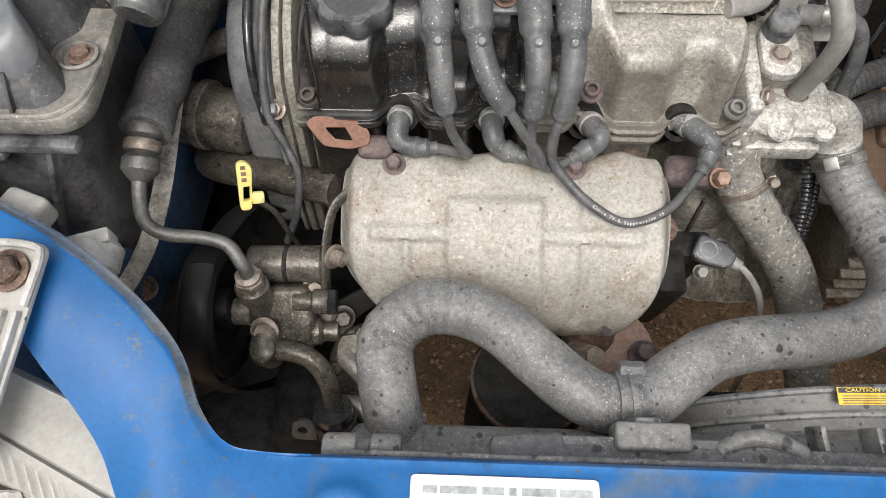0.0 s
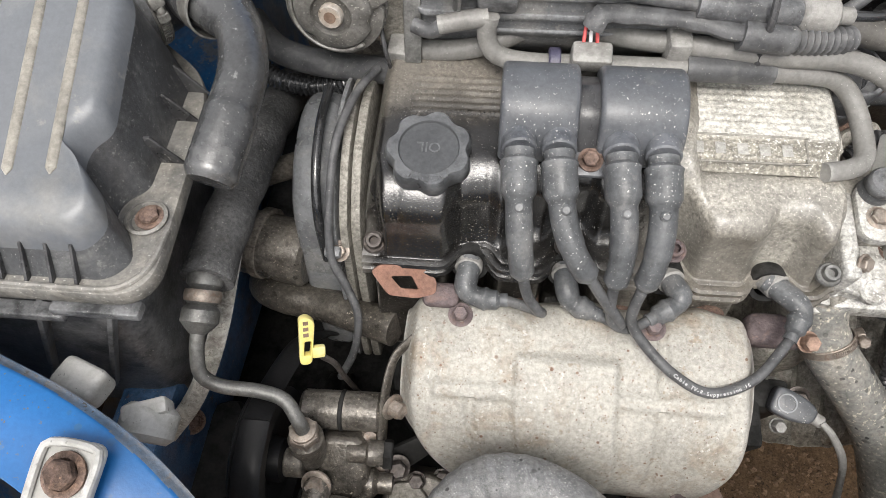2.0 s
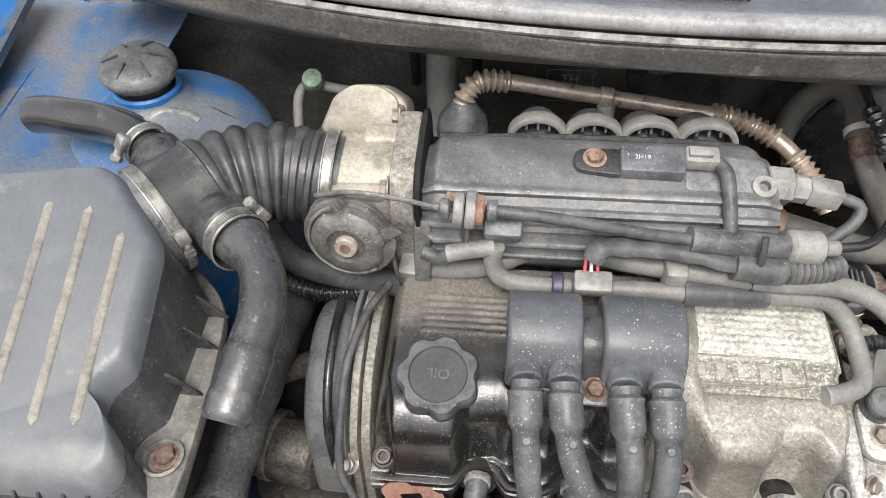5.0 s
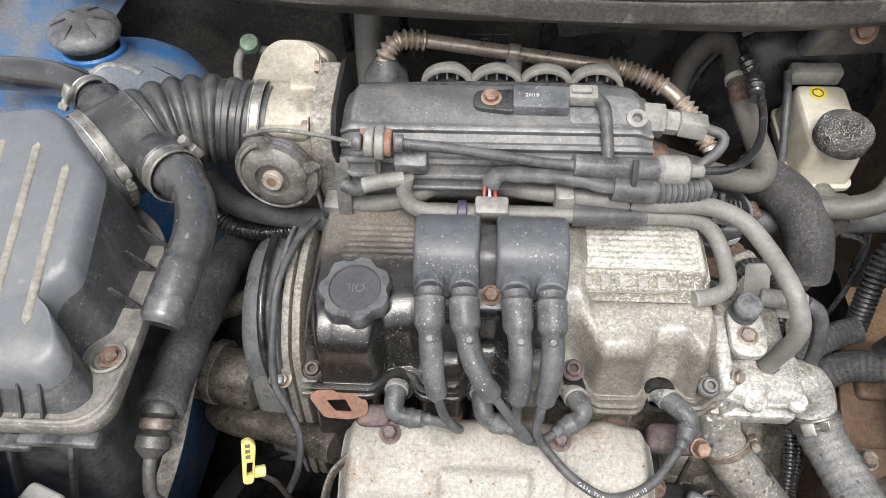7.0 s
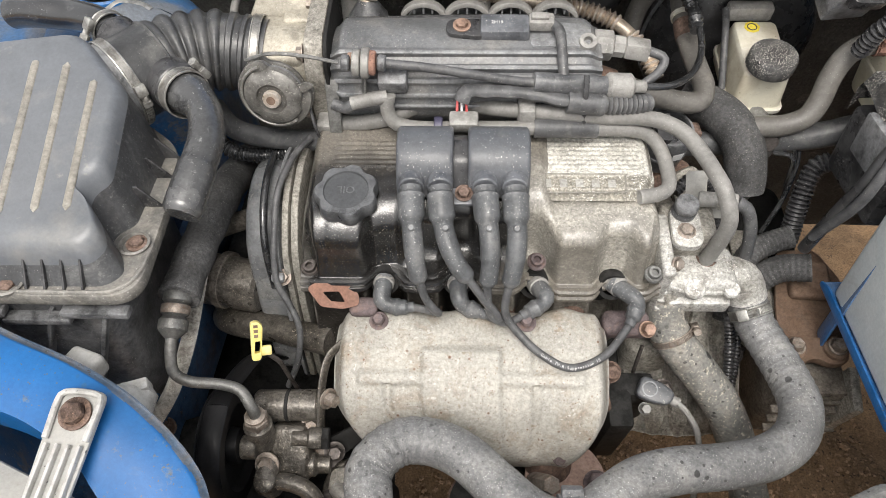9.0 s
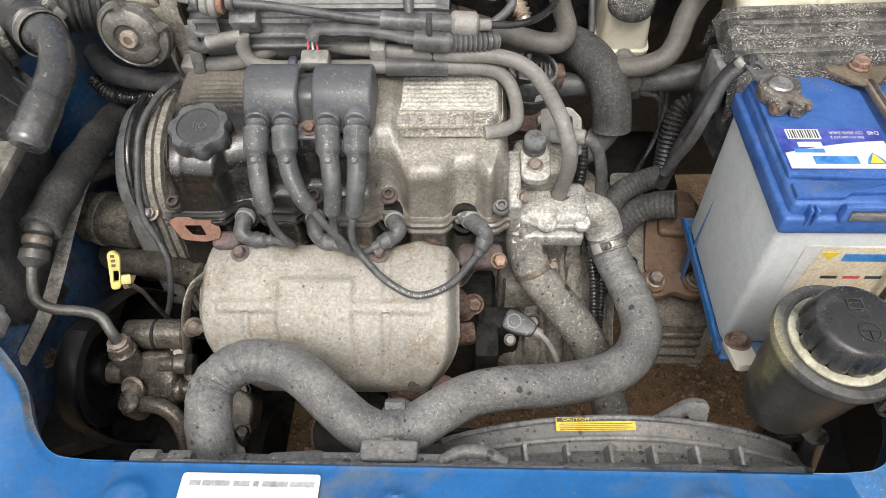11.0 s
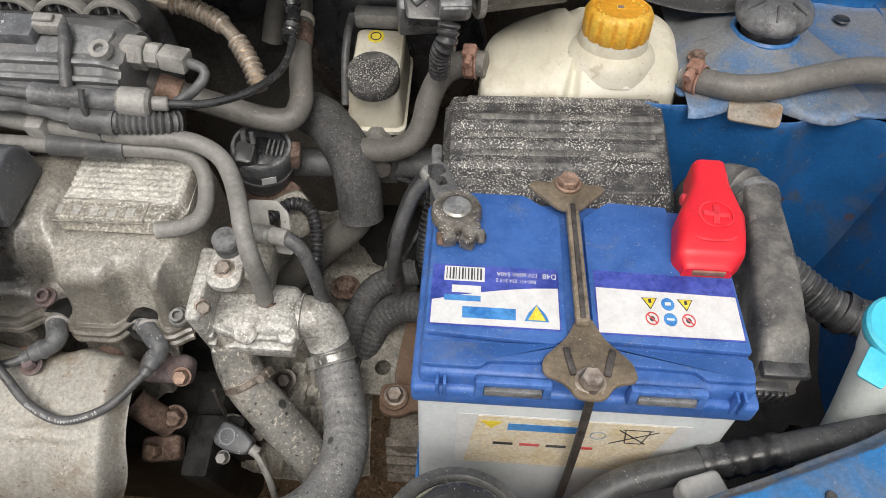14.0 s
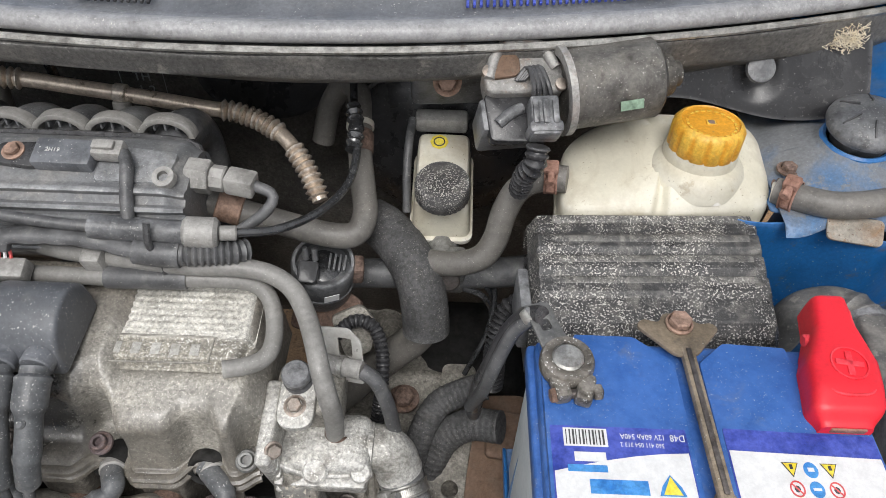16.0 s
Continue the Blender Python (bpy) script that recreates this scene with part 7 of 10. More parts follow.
part("shaft_housing", cyl(0.0165, (-0.160, 0.334, 0.606), (-0.092, 0.336, 0.606), 24, 0.003), OILY_METAL, ps, "oily shaft housing")
part("shaft_split", cyl(0.0175, (-0.127, 0.335, 0.606), (-0.123, 0.335, 0.606), 24, 0.001), DEEP, ps)
part("body", prism(rounded([(-0.022, -0.040), (0.020, -0.036), (0.026, -0.006), (0.020, 0.028), (-0.016, 0.030), (-0.026, 0.0)], 0.010, 5), -0.024, 0.018, basis((-0.124, 0.300, 0.575), (0.94, 0.05, 0.0), (0.0, 0.75, 0.62)), 0.006, 3), OILY_METAL, ps, "oily cast pump body")
part("port_block", cyl(0.0145, (-0.149, 0.300, 0.588), (-0.148, 0.304, 0.626), 20, 0.003), OILY_METAL, ps)
part("union_nut", cyl(0.0128, (-0.148, 0.3035, 0.622), (-0.1478, 0.3043, 0.636), 6), BOLT, ps, "rusty union nut")
part("collar", lathe([(0.006, 0.0), (0.0105, 0.001), (0.0105, 0.005), (0.006, 0.007)], aim((-0.1478, 0.3042, 0.634), (0, 0.06, 1)), 24), BOLT, ps)
part("stub", lathe([(0, 0), (0.0085, 0), (0.0092, 0.002), (0.0092, 0.016), (0.011, 0.018), (0.011, 0.030), (0.0095, 0.032), (0, 0.032)], aim((-0.118, 0.304, 0.595), (1, 0.04, -0.08)), 20), OILY_METAL, ps, "oily stub")
part("stub_cap", cyl(0.0125, (-0.088, 0.3052, 0.5926), (-0.080, 0.3055, 0.592), 6), DEEP, ps)
part("stub", lathe([(0, 0), (0.0115, 0), (0.0125, 0.003), (0.0125, 0.024), (0.009, 0.028), (0.009, 0.040), (0, 0.041)], aim((-0.120, 0.286, 0.570), (1, 0.05, -0.05)), 20), OILY_METAL, ps)
for p, ax, r in (((-0.139, 0.276, 0.592), (-0.1, -0.7, 0.7), 0.0085), ((-0.096, 0.306, 0.561), (0.4, -0.6, 0.6), 0.007), ((-0.104, 0.322, 0.586), (0.3, -0.5, 0.8), 0.007)):
    bolt(p, ax, r, BOLT, ps, 0.009)
part("return_elbow", lathe([(0, -0.018), (0.0125, -0.016), (0.013, 0.006), (0.011, 0.010), (0.011, 0.016), (0.0085, 0.018), (0, 0.019)], pose(-0.138, 0.262, 0.578, 15), 22), OILY_METAL, ps)
part("elbow_neck", cyl(0.012, (-0.140, 0.258, 0.586), (-0.138, 0.280, 0.588), 16, 0.002), OILY_METAL, ps)
part("return_pipe", tube([(-0.138, 0.262, 0.580), (-0.118, 0.262, 0.582), (-0.097, 0.256, 0.576), (-0.085, 0.242, 0.560), (-0.082, 0.226, 0.53)], 0.0088, 14, 0.005), OILY_METAL, ps)
part("return_hose", tube([(-0.082, 0.226, 0.540), (-0.080, 0.214, 0.50), (-0.072, 0.20, 0.43), (-0.05, 0.19, 0.34)], 0.0175, 16, 0.006), BLACK_GLOSS, ps, "black return hose")
for z in (0.526, 0.519, 0.510):
    part("hose_clip", lathe([(0.0175, -0.0025), (0.0195, -0.0025), (0.0200, 0), (0.0195, 0.0025), (0.0175, 0.0025)], aim((-0.0815, 0.2205 - 0.25 * (0.522 - z), z), (0, -0.3, -1)), 24), BLACK, ps)
part("clip_ear", prism(rounded([(-0.016, -0.012), (0.008, -0.015), (0.014, 0.0), (0.004, 0.014), (-0.010, 0.012)], 0.007, 4), -0.002, 0.002, basis((-0.108, 0.214, 0.516), (1, 0, 0.1), (0, 0.4, 1)), 0.0005, holes=[disc(-0.003, 0, 0.0045, 12)]), PIPE, ps)
br = thing("pump_bracket", (-0.075, 0.335, 0.60), "curved flat steel pump bracket", "bracket")
part("strap", tube([(-0.068, 0.385, 0.652), (-0.082, 0.368, 0.648), (-0.088, 0.346, 0.632), (-0.090, 0.326, 0.606), (-0.091, 0.316, 0.590)], 0.0030, 12, 0.004, flat=2.2), OILY_METAL, br)
bolt((-0.083, 0.337, 0.618), (0.8, -0.5, 0.3), 0.0075, BOLT, br, 0.012)
part("gusset", prism(rounded([(-0.03, -0.012), (0.05, 0.016), (0.05, 0.028), (-0.03, 0.016)], 0.005, 3), -0.003, 0.003, basis((-0.062, 0.315, 0.556), (0.9, 0.35, 0.0), (-0.2, 0.6, 0.75)), 0.001), DEEP, br, "black cast gusset")
for p in ((-0.078, 0.303, 0.566), (-0.040, 0.325, 0.575)):
    bolt(p, (0.2, -0.6, 0.8), 0.0075, BOLT_DARK, br, 0.009)
cmp_ = thing("air_conditioning_compressor", (-0.04, 0.27, 0.44), "grimy compressor behind the radiator with pale pipes", "compressor")
part("body", cyl(0.058, (-0.15, 0.265, 0.44), (-0.018, 0.265, 0.44), 32, 0.008), DEEP, cmp_)
part("head", prism(rounded([(-0.034, -0.036), (0.020, -0.038), (0.032, -0.020), (0.034, 0.024), (0.014, 0.036), (-0.022, 0.034), (-0.036, 0.010)], 0.010, 4), -0.02, 0.014, basis((-0.058, 0.282, 0.512), (0.98, -0.08, 0.05), (0.05, 0.86, 0.5)), 0.004, 3), OILY_METAL, cmp_, "greasy head casting")
part("port_plate", prism(rounded([(-0.018, -0.012), (0.010, -0.020), (0.020, 0.004), (0.004, 0.018), (-0.016, 0.014)], 0.007, 4), 0.0, 0.008, basis((-0.068, 0.286, 0.528), (0.98, -0.08, 0.05), (0.05, 0.86, 0.5)), 0.002), CAST, cmp_)
for p in ((-0.062, 0.300, 0.540), (-0.086, 0.270, 0.526), (-0.040, 0.306, 0.534), (-0.034, 0.262, 0.520), (-0.084, 0.306, 0.536)):
    bolt(p, (0.0, -0.5, 0.86), 0.0068, BOLT_DARK, cmp_, 0.006, 1.25)
part("pipe", tube([(-0.078, 0.278, 0.532), (-0.066, 0.266, 0.534), (-0.050, 0.250, 0.528), (-0.030, 0.224, 0.500), (-0.018, 0.19, 0.46), (-0.012, 0.17, 0.42)], 0.0085, 12, 0.005), ALLOY, cmp_, "pale alloy pipe")
part("pipe", tube([(-0.088, 0.238, 0.506), (-0.068, 0.240, 0.510), (-0.050, 0.225, 0.505), (-0.040, 0.205, 0.485), (-0.030, 0.185, 0.44)], 0.0085, 12, 0.005), ALLOY, cmp_, "pale alloy pipe")
belt = thing("drive_belt", (-0.176, 0.32, 0.55), "black ribbed drive belt round the pump pulley", "belt")
part("band", tube([(-0.178, 0.300, 0.664), (-0.178, 0.262, 0.657), (-0.178, 0.233, 0.628), (-0.178, 0.230, 0.585), (-0.173, 0.255, 0.50), (-0.168, 0.33, 0.36), (-0.168, 0.42, 0.33)], 0.011, 10, 0.006, flat=0.25), RUBBER, belt)
part("band", tube([(-0.178, 0.300, 0.664), (-0.178, 0.336, 0.644), (-0.172, 0.40, 0.60), (-0.168, 0.46, 0.50)], 0.011, 10, 0.006, flat=0.25), RUBBER, belt)
part("lower_pulley", lathe([(0, -0.012), (0.055, -0.012), (0.057, -0.006), (0.054, 0), (0.057, 0.006), (0.055, 0.012), (0, 0.012)], aim((-0.172, 0.40, 0.39), (1, 0, 0)), 40), DEEP, belt)
# chassis rail at the side
FLAKED = mat("flaked_pale_metal", (0.46, 0.44, 0.39), 0.7, 0, 0.35, 40, 0.5, 400, (0.075, 0.052, 0.040), 0.62, 85, (0.5, 0.48, 0.44), 0.3, 260, bump=0.8, bs=200)
BLUE_RUST = mat("rust_eaten_blue_paint", (0.016, 0.065, 0.15), 0.6, 0, 0.4, 18, 0.3, 500, (0.13, 0.068, 0.036), 0.54, 20, (0.30, 0.27, 0.22), 0.10, 240, bump=0.4)
rl = thing("chassis_rail", (-0.26, 0.42, 0.55), "flaking pale chassis rail edge above rusty metal", "rail")
part("flange", tube([(-0.232, 0.56, 0.690), (-0.229, 0.48, 0.690), (-0.224, 0.42, 0.684), (-0.225, 0.375, 0.668), (-0.233, 0.345, 0.648), (-0.246, 0.322, 0.628), (-0.272, 0.305, 0.595)], 0.0082, 12, 0.006, flat=0.4), FLAKED, rl, "pale worn flange")
part("web", box((0.05, 0.5, 0.14), pose(-0.285, 0.46, 0.555, 6, 0, -4), 0.01), BLUE_RUST, rl, "blue web eaten by rust")
# Panel added to keep the gap dark; bracket blackened for the same shade
part("gap_fill_panel", box((0.30, 0.62, 0.004), pose(-0.185, 0.43, 0.335, 0, 4), 0.001), DEEP, rl, "added black panel that closes a shaded gap")
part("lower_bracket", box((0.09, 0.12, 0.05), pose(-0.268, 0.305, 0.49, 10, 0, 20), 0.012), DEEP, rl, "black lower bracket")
bolt((-0.270, 0.33, 0.56), (0.3, -0.4, 0.9), 0.008, RUST, rl)
# lamp on each side with its bracket
for side in (-1, 1):
    hl = thing("headlamp", (mx(-0.26, side), 0.17, 0.66), "aged grey plastic headlamp with a ribbed mounting bracket", "headlamp", "headlamps")
    def shell_top(u, v):
        a, b = Vector((-0.125, 0.045, 0.700)), Vector((-0.42, 0.20, 0.775))
        c, d = Vector((-0.178, 0.160, 0.742)), Vector((-0.43, 0.252, 0.79))
        p = a.lerp(b, u).lerp(c.lerp(d, u), v)
        p.z += 0.012 * math.sin(math.pi * v) * 0.6 - 0.05 * smooth(0.25, 0.0, v) - 0.004 * (1 if 0.48 < v < 0.52 else 0) - 0.03 * smooth(0.93, 1.0, v) + 0.0012 * math.sin(u * 230) * smooth(0.45, 0.38, v)
        return p
    part("housing", mirror(sheet(shell_top, 180, 50, 0.002), side), LAMP_WHITE, hl)
    def lens(u, v):
        a = -1.2 + 2.0 * u
        return -0.30 + 0.13 * math.sin(a) * 0.9, 0.11 - 0.09 * math.cos(a) * v * 0.5 - 0.05 * v, 0.735 - 0.13 * v + 0.0012 * math.sin(u * 160)
    part("lens", mirror(sheet(lens, 160, 10, 0.002), side), LAMP_WHITE, hl, "fluted lens")
    bracket_m = basis((-0.227, 0.214, 0.7955), (1, -0.08, 0.0), (0.10, 1, 0.30)) if side < 0 else basis((mx(-0.219, side) + 0.022, 0.222, 0.7955), (1, 0.08, 0.0), (-0.10, 1, 0.30))
    part("bracket", prism(rounded([(-0.020, -0.100), (0.010, -0.105), (0.016, -0.02), (0.0185, 0.022), (-0.0185, 0.022), (-0.020, -0.02)], 0.008, 5), -0.003, 0.001, bracket_m, 0.001), LAMP_WHITE, hl, "pale bracket with ribs")
    for x in (-0.017, -0.007, 0.003, 0.013):
        part("rib", box((0.0028, 0.080, 0.006), bracket_m @ pose(x * 0.85 - 0.001, -0.058, 0.003, 0, 0, -3), 0.001), LAMP_WHITE, hl)
    part("rim", tube([bracket_m @ Vector(q) for q in ((-0.0165, -0.015, 0.003), (-0.016, 0.014, 0.003), (-0.010, 0.0195, 0.003), (0.010, 0.0195, 0.003), (0.016, 0.014, 0.003), (0.014, -0.015, 0.003))], 0.0025, 8, 0.004), LAMP_WHITE, hl)
    bolt(bracket_m @ Vector((0.0, 0.004, 0.002)), bracket_m.to_3x3() @ Vector((0, 0, 1)), 0.0085, RUST, hl, 0.008, 1.45, "rusty bracket bolt")
    part("adjuster", box((0.032, 0.022, 0.022), pose(mx(-0.262, side), 0.284, 0.758, 0, 0, 20 * side), 0.005, 3), LAMP_WHITE, hl, "pale bulb cover")
    part("bulb_socket", cyl(0.019, (mx(-0.232, side), 0.262, 0.716), (mx(-0.230, side), 0.285, 0.721), 20, 0.004), LAMP_WHITE, hl)
    part("socket_tab", box((0.030, 0.012, 0.020), pose(mx(-0.230, side), 0.279, 0.727, 10, 0, 20), 0.003), LAMP_WHITE, hl)


# ---- battery ----
bat = thing("car_battery", (0.595, 0.40, 0.60), "blue and pale grey car battery with a worn label", "battery")
X0, X1, Y0, Y1 = 0.479, 0.7115, 0.319, 0.490
part("case", box((X1 - X0 - 0.008, Y1 - Y0 - 0.008, 0.185), pose((X0 + X1) / 2, (Y0 + Y1) / 2, 0.712), 0.008, 3), BAT_WHITE, bat, "pale grey case")
part("lid_skirt", box((X1 - X0, Y1 - Y0, 0.020), pose((X0 + X1) / 2, (Y0 + Y1) / 2, 0.808), 0.004, 3), BAT_BLUE, bat)
part("lid", box((X1 - X0 - 0.010, Y1 - Y0 - 0.010, 0.022), pose((X0 + X1) / 2, (Y0 + Y1) / 2, 0.820), 0.005, 3), BAT_BLUE, bat, "blue lid")
TOP = 0.8306
def slab(points, z0, z1, m=BAT_BLUE, bev=0.0012, r=0.003):
    return part("lid_panel", prism(rounded(points, r, 3), z0, z1, None, bev), m, bat)
slab([(0.486, 0.353), (0.486, 0.482), (0.512, 0.482), (0.512, 0.487), (0.556, 0.487), (0.583, 0.466), (0.583, 0.353), (0.575, 0.348)], TOP, 0.8365)
slab([(0.601, 0.353), (0.601, 0.466), (0.622, 0.484), (0.668, 0.482), (0.668, 0.47), (0.706, 0.46), (0.706, 0.35)], TOP, 0.8365)
slab([(0.486, 0.328), (0.486, 0.346), (0.583, 0.349), (0.565, 0.334), (0.53, 0.333), (0.525, 0.328)], TOP, 0.8355)
slab([(0.704, 0.328), (0.705, 0.346), (0.607, 0.349), (0.625, 0.335), (0.666, 0.334), (0.672, 0.328)], TOP, 0.8355)
for x in (0.497, 0.502, 0.697, 0.692):
    part("lid_fin", box((0.0022, 0.008, 0.018), pose(x, 0.3205, 0.821), 0.0006), BAT_BLUE, bat)
for x0, x1 in ((0.522, 0.572), (0.622, 0.672)):
    part("carry_handle", box((x1 - x0, 0.006, 0.006), pose((x0 + x1) / 2, 0.3195, 0.8315), 0.0018), BAT_BLUE, bat)
    part("handle_slot", box((0.038, 0.008, 0.007), pose((x0 + x1) / 2, 0.3190, 0.8235), 0.001), BLACK_DUSTY, bat)
    for x in (x0 + 0.003, x1 - 0.003):
        part("handle_post", box((0.006, 0.008, 0.016), pose(x, 0.3200, 0.8245), 0.0015), BAT_BLUE, bat)
LT = 0.8367
LS = Matrix.Translation((0, 0.3845, 0)) @ Matrix.Diagonal((1, 1.18, 1, 1)) @ Matrix.Translation((0, -0.3825, 0))
def lab(name, pts, mt, dz=0.0, parent=None, label=""):
    return part(name, flat(pts, LS @ pose(0, 0, LT + dz), 0.0004), mt, parent or bat, label)
l1 = lab("label", rounded(rect(0.4885, 0.360, 0.579, 0.405), 0.001, 2), LABEL_BLUE, 0, None, "blue and white printed label")
wave = [(0.4895, 0.361), (0.578, 0.361), (0.578, 0.3905)] + [(0.578 - 0.0885 * t, 0.3905 - 0.013 * t ** 1.6) for t in (0.2, 0.4, 0.6, 0.8, 1.0)]
part("white_field", flat(wave, LS @ pose(0, 0, LT + 0.0005), 0.0003), LABEL_WHITE, l1)
part("barcode_field", flat(rect(0.497, 0.3925, 0.526, 0.4035), LS @ pose(0, 0, LT + 0.0005), 0.0003), LABEL_WHITE, l1)
for k in range(12):
    part("barcode_bar", flat(rect(0.4985 + 0.0022 * k, 0.3935, 0.4985 + 0.0022 * k + 0.0006 + 0.0007 * (k * 7 % 3) / 2, 0.4025), LS @ pose(0, 0, LT + 0.0009), 0.0002), INK, l1)
part("logo_bar", flat(rect(0.511, 0.3655, 0.548, 0.3735), LS @ pose(0, 0, LT + 0.0009), 0.0002), LABEL_MID, l1, "blue bar in place of a name")
part("logo_shape", flat([(0.554, 0.3655), (0.571, 0.3655), (0.5685, 0.371), (0.5625, 0.3775), (0.5565, 0.371)], LS @ pose(0, 0, LT + 0.0009), 0.0002), LABEL_MID, l1)
part("logo_shape", flat([(0.5565, 0.3662), (0.5685, 0.3662), (0.5625, 0.3765)], LS @ pose(0, 0, LT + 0.0012), 0.0002), SIGN_YELLOW, l1)
part("text_bar", flat(rect(0.503, 0.3835, 0.5235, 0.389), LS @ pose(0, 0, LT + 0.0009), 0.0002), LABEL_WHITE, l1)
part("text_bar", flat(rect(0.498, 0.3775, 0.5235, 0.3815), LS @ pose(0, 0, LT + 0.0009), 0.0002), LABEL_MID, l1)
text("12V 60Ah 540A", 0.0046, LS @ pose(0.5495, 0.3995, LT + 0.0008, 0, 0, 180), LABEL_WHITE, l1, depth=0.0001)
text("D48", 0.0058, LS @ pose(0.5725, 0.3995, LT + 0.0008, 0, 0, 180), LABEL_WHITE, l1, depth=0.0001)
text("560 411 054 313 2", 0.0038, LS @ pose(0.5485, 0.3945, LT + 0.0008, 0, 0, 180), LABEL_WHITE, l1, depth=0.0001)
l2 = lab("label", rounded([(0.6035, 0.360), (0.7035, 0.360), (0.7045, 0.405), (0.6045, 0.407)], 0.001, 2), LABEL_BLUE, 0, None, "white warning label with a dark blue band")
part("white_field", flat([(0.6045, 0.361), (0.7025, 0.361), (0.7035, 0.3915), (0.6052, 0.3935)], LS @ pose(0, 0, LT + 0.0005), 0.0003), LABEL_WHITE, l2)
for k in range(3):
    x = 0.642 + 0.0125 * k
    if k == 1:
        part("round_sign", flat(disc(x, 0.3835, 0.0046), LS @ pose(0, 0, LT + 0.0009), 0.0002), LABEL_MID, l2)
        part("sign_mark", flat(rect(x - 0.002, 0.3825, x + 0.002, 0.3848), LS @ pose(0, 0, LT + 0.0012), 0.0002), LABEL_WHITE, l2)
        part("round_sign", flat(disc(x, 0.3725, 0.0046), LS @ pose(0, 0, LT + 0.0009), 0.0002), LABEL_MID, l2)
        part("sign_mark", flat(rect(x - 0.0026, 0.3718, x + 0.0026, 0.3732), LS @ pose(0, 0, LT + 0.0012), 0.0002), LABEL_WHITE, l2)
    else:
        part("warning_sign", flat([(x - 0.0055, 0.3875), (x + 0.0055, 0.3875), (x, 0.3790)], LS @ pose(0, 0, LT + 0.0009), 0.0002), INK, l2)
        part("sign_field", flat([(x - 0.0045, 0.3870), (x + 0.0045, 0.3870), (x, 0.3800)], LS @ pose(0, 0, LT + 0.0012), 0.0002), SIGN_YELLOW, l2)
        part("sign_mark", flat(rect(x - 0.001, 0.3835, x + 0.001, 0.3862), LS @ pose(0, 0, LT + 0.0015), 0.0002), INK, l2)
        part("prohibition_ring", ring(x, 0.3725, 0.0046, 0.0008, LS @ pose(0, 0, LT + 0.0009)), INK_RED, l2)
        part("prohibition_bar", box((0.0085, 0.0008, 0.0004), LS @ pose(x, 0.3725, LT + 0.0012, 0, 0, -45)), INK_RED, l2)
        part("sign_mark", flat(disc(x, 0.3725, 0.002, 8), LS @ pose(0, 0, LT + 0.0009), 0.0001), INK, l2)
fm = basis((0.595, Y0 + 0.0035, 0.752), (1, 0, 0), (0, 0, 1))
l3 = part("label", flat(rounded(rect(-0.083, -0.052, 0.083, 0.028), 0.001, 2), fm, 0.0004), LABEL_WHITE, bat, "cream label on the case's front")
part("cream_field", flat([(-0.076, -0.051), (0.060, -0.051), (0.073, 0.027), (-0.068, 0.027)], fm @ pose(0, 0, 0.0005), 0.0003), LABEL_CREAM, l3)
part("logo_bar", flat(rect(-0.046, 0.008, 0.004, 0.018), fm @ pose(0, 0, 0.0009), 0.0002), LABEL_MID, l3, "blue bar in place of a name")
part("logo_shape", flat([(-0.066, 0.020), (-0.050, 0.020), (-0.058, 0.009)], fm @ pose(0, 0, 0.0009), 0.0002), SIGN_YELLOW, l3)
for k in range(4):
    part("text_bar", flat(rect(-0.055 + 0.02 * k, -0.017, -0.040 + 0.02 * k, -0.013), fm @ pose(0, 0, 0.0009), 0.0002), INK_RED if k % 2 else INK, l3)
for a, b in (((0.030, -0.004), (0.062, 0.018)), ((0.034, 0.018), (0.056, -0.002))):
    v = Vector((b[0] - a[0], b[1] - a[1], 0))
    part("crossed_line", box((v.length, 0.0010, 0.0003), fm @ pose((a[0] + b[0]) / 2, (a[1] + b[1]) / 2, 0.0010, 0, 0, math.degrees(math.atan2(v.y, v.x)))), INK, l3)
for a, b in (((0.036, 0.019), (0.058, 0.019)), ((0.038, 0.019), (0.041, -0.002)), ((0.056, 0.019), (0.053, -0.002)), ((0.041, -0.002), (0.053, -0.002))):
    v = Vector((b[0] - a[0], b[1] - a[1], 0))
    part("bin_outline", box((v.length, 0.0008, 0.0003), fm @ pose((a[0] + b[0]) / 2, (a[1] + b[1]) / 2, 0.0010, 0, 0, math.degrees(math.atan2(v.y, v.x)))), INK, l3)
part("recycle_ring", ring(0.020, 0.008, 0.006, 0.0012, fm @ pose(0, 0, 0.0009)), INK_GREY, l3)
# negative terminal
nt = thing("battery_terminal", (0.507, 0.468, 0.838), "corroded battery clamp on the negative pole", "terminal")
TERMINAL = mat("corroded_lead_clamp", (0.085, 0.075, 0.062), 0.45, 0.3, 0.35, 60, 0.3, 700, (0.20, 0.18, 0.15), 0.40, 70, (0.80, 0.80, 0.77), 0.22, 300, bump=0.6, wear=1.0)
part("ring", lathe([(0.0115, 0), (0.0180, 0), (0.0195, 0.003), (0.0195, 0.010), (0.0180, 0.0135), (0.0115, 0.0140)], pose(0.508, 0.468, 0.8375), 32), TERMINAL, nt, "dirty clamp ring")
part("pole", lathe([(0.0118, 0), (0.0112, 0.0145), (0.0095, 0.0160), (0, 0.0163)], pose(0.508, 0.468, 0.837), 28), STEEL, nt, "bright lead pole")
part("jaw", box((0.012, 0.020, 0.012), pose(0.502, 0.448, 0.8430, 0, 0, 12), 0.003), TERMINAL, nt)
part("jaw", box((0.012, 0.022, 0.012), pose(0.519, 0.447, 0.8430, 0, 0, -16), 0.003), TERMINAL, nt)
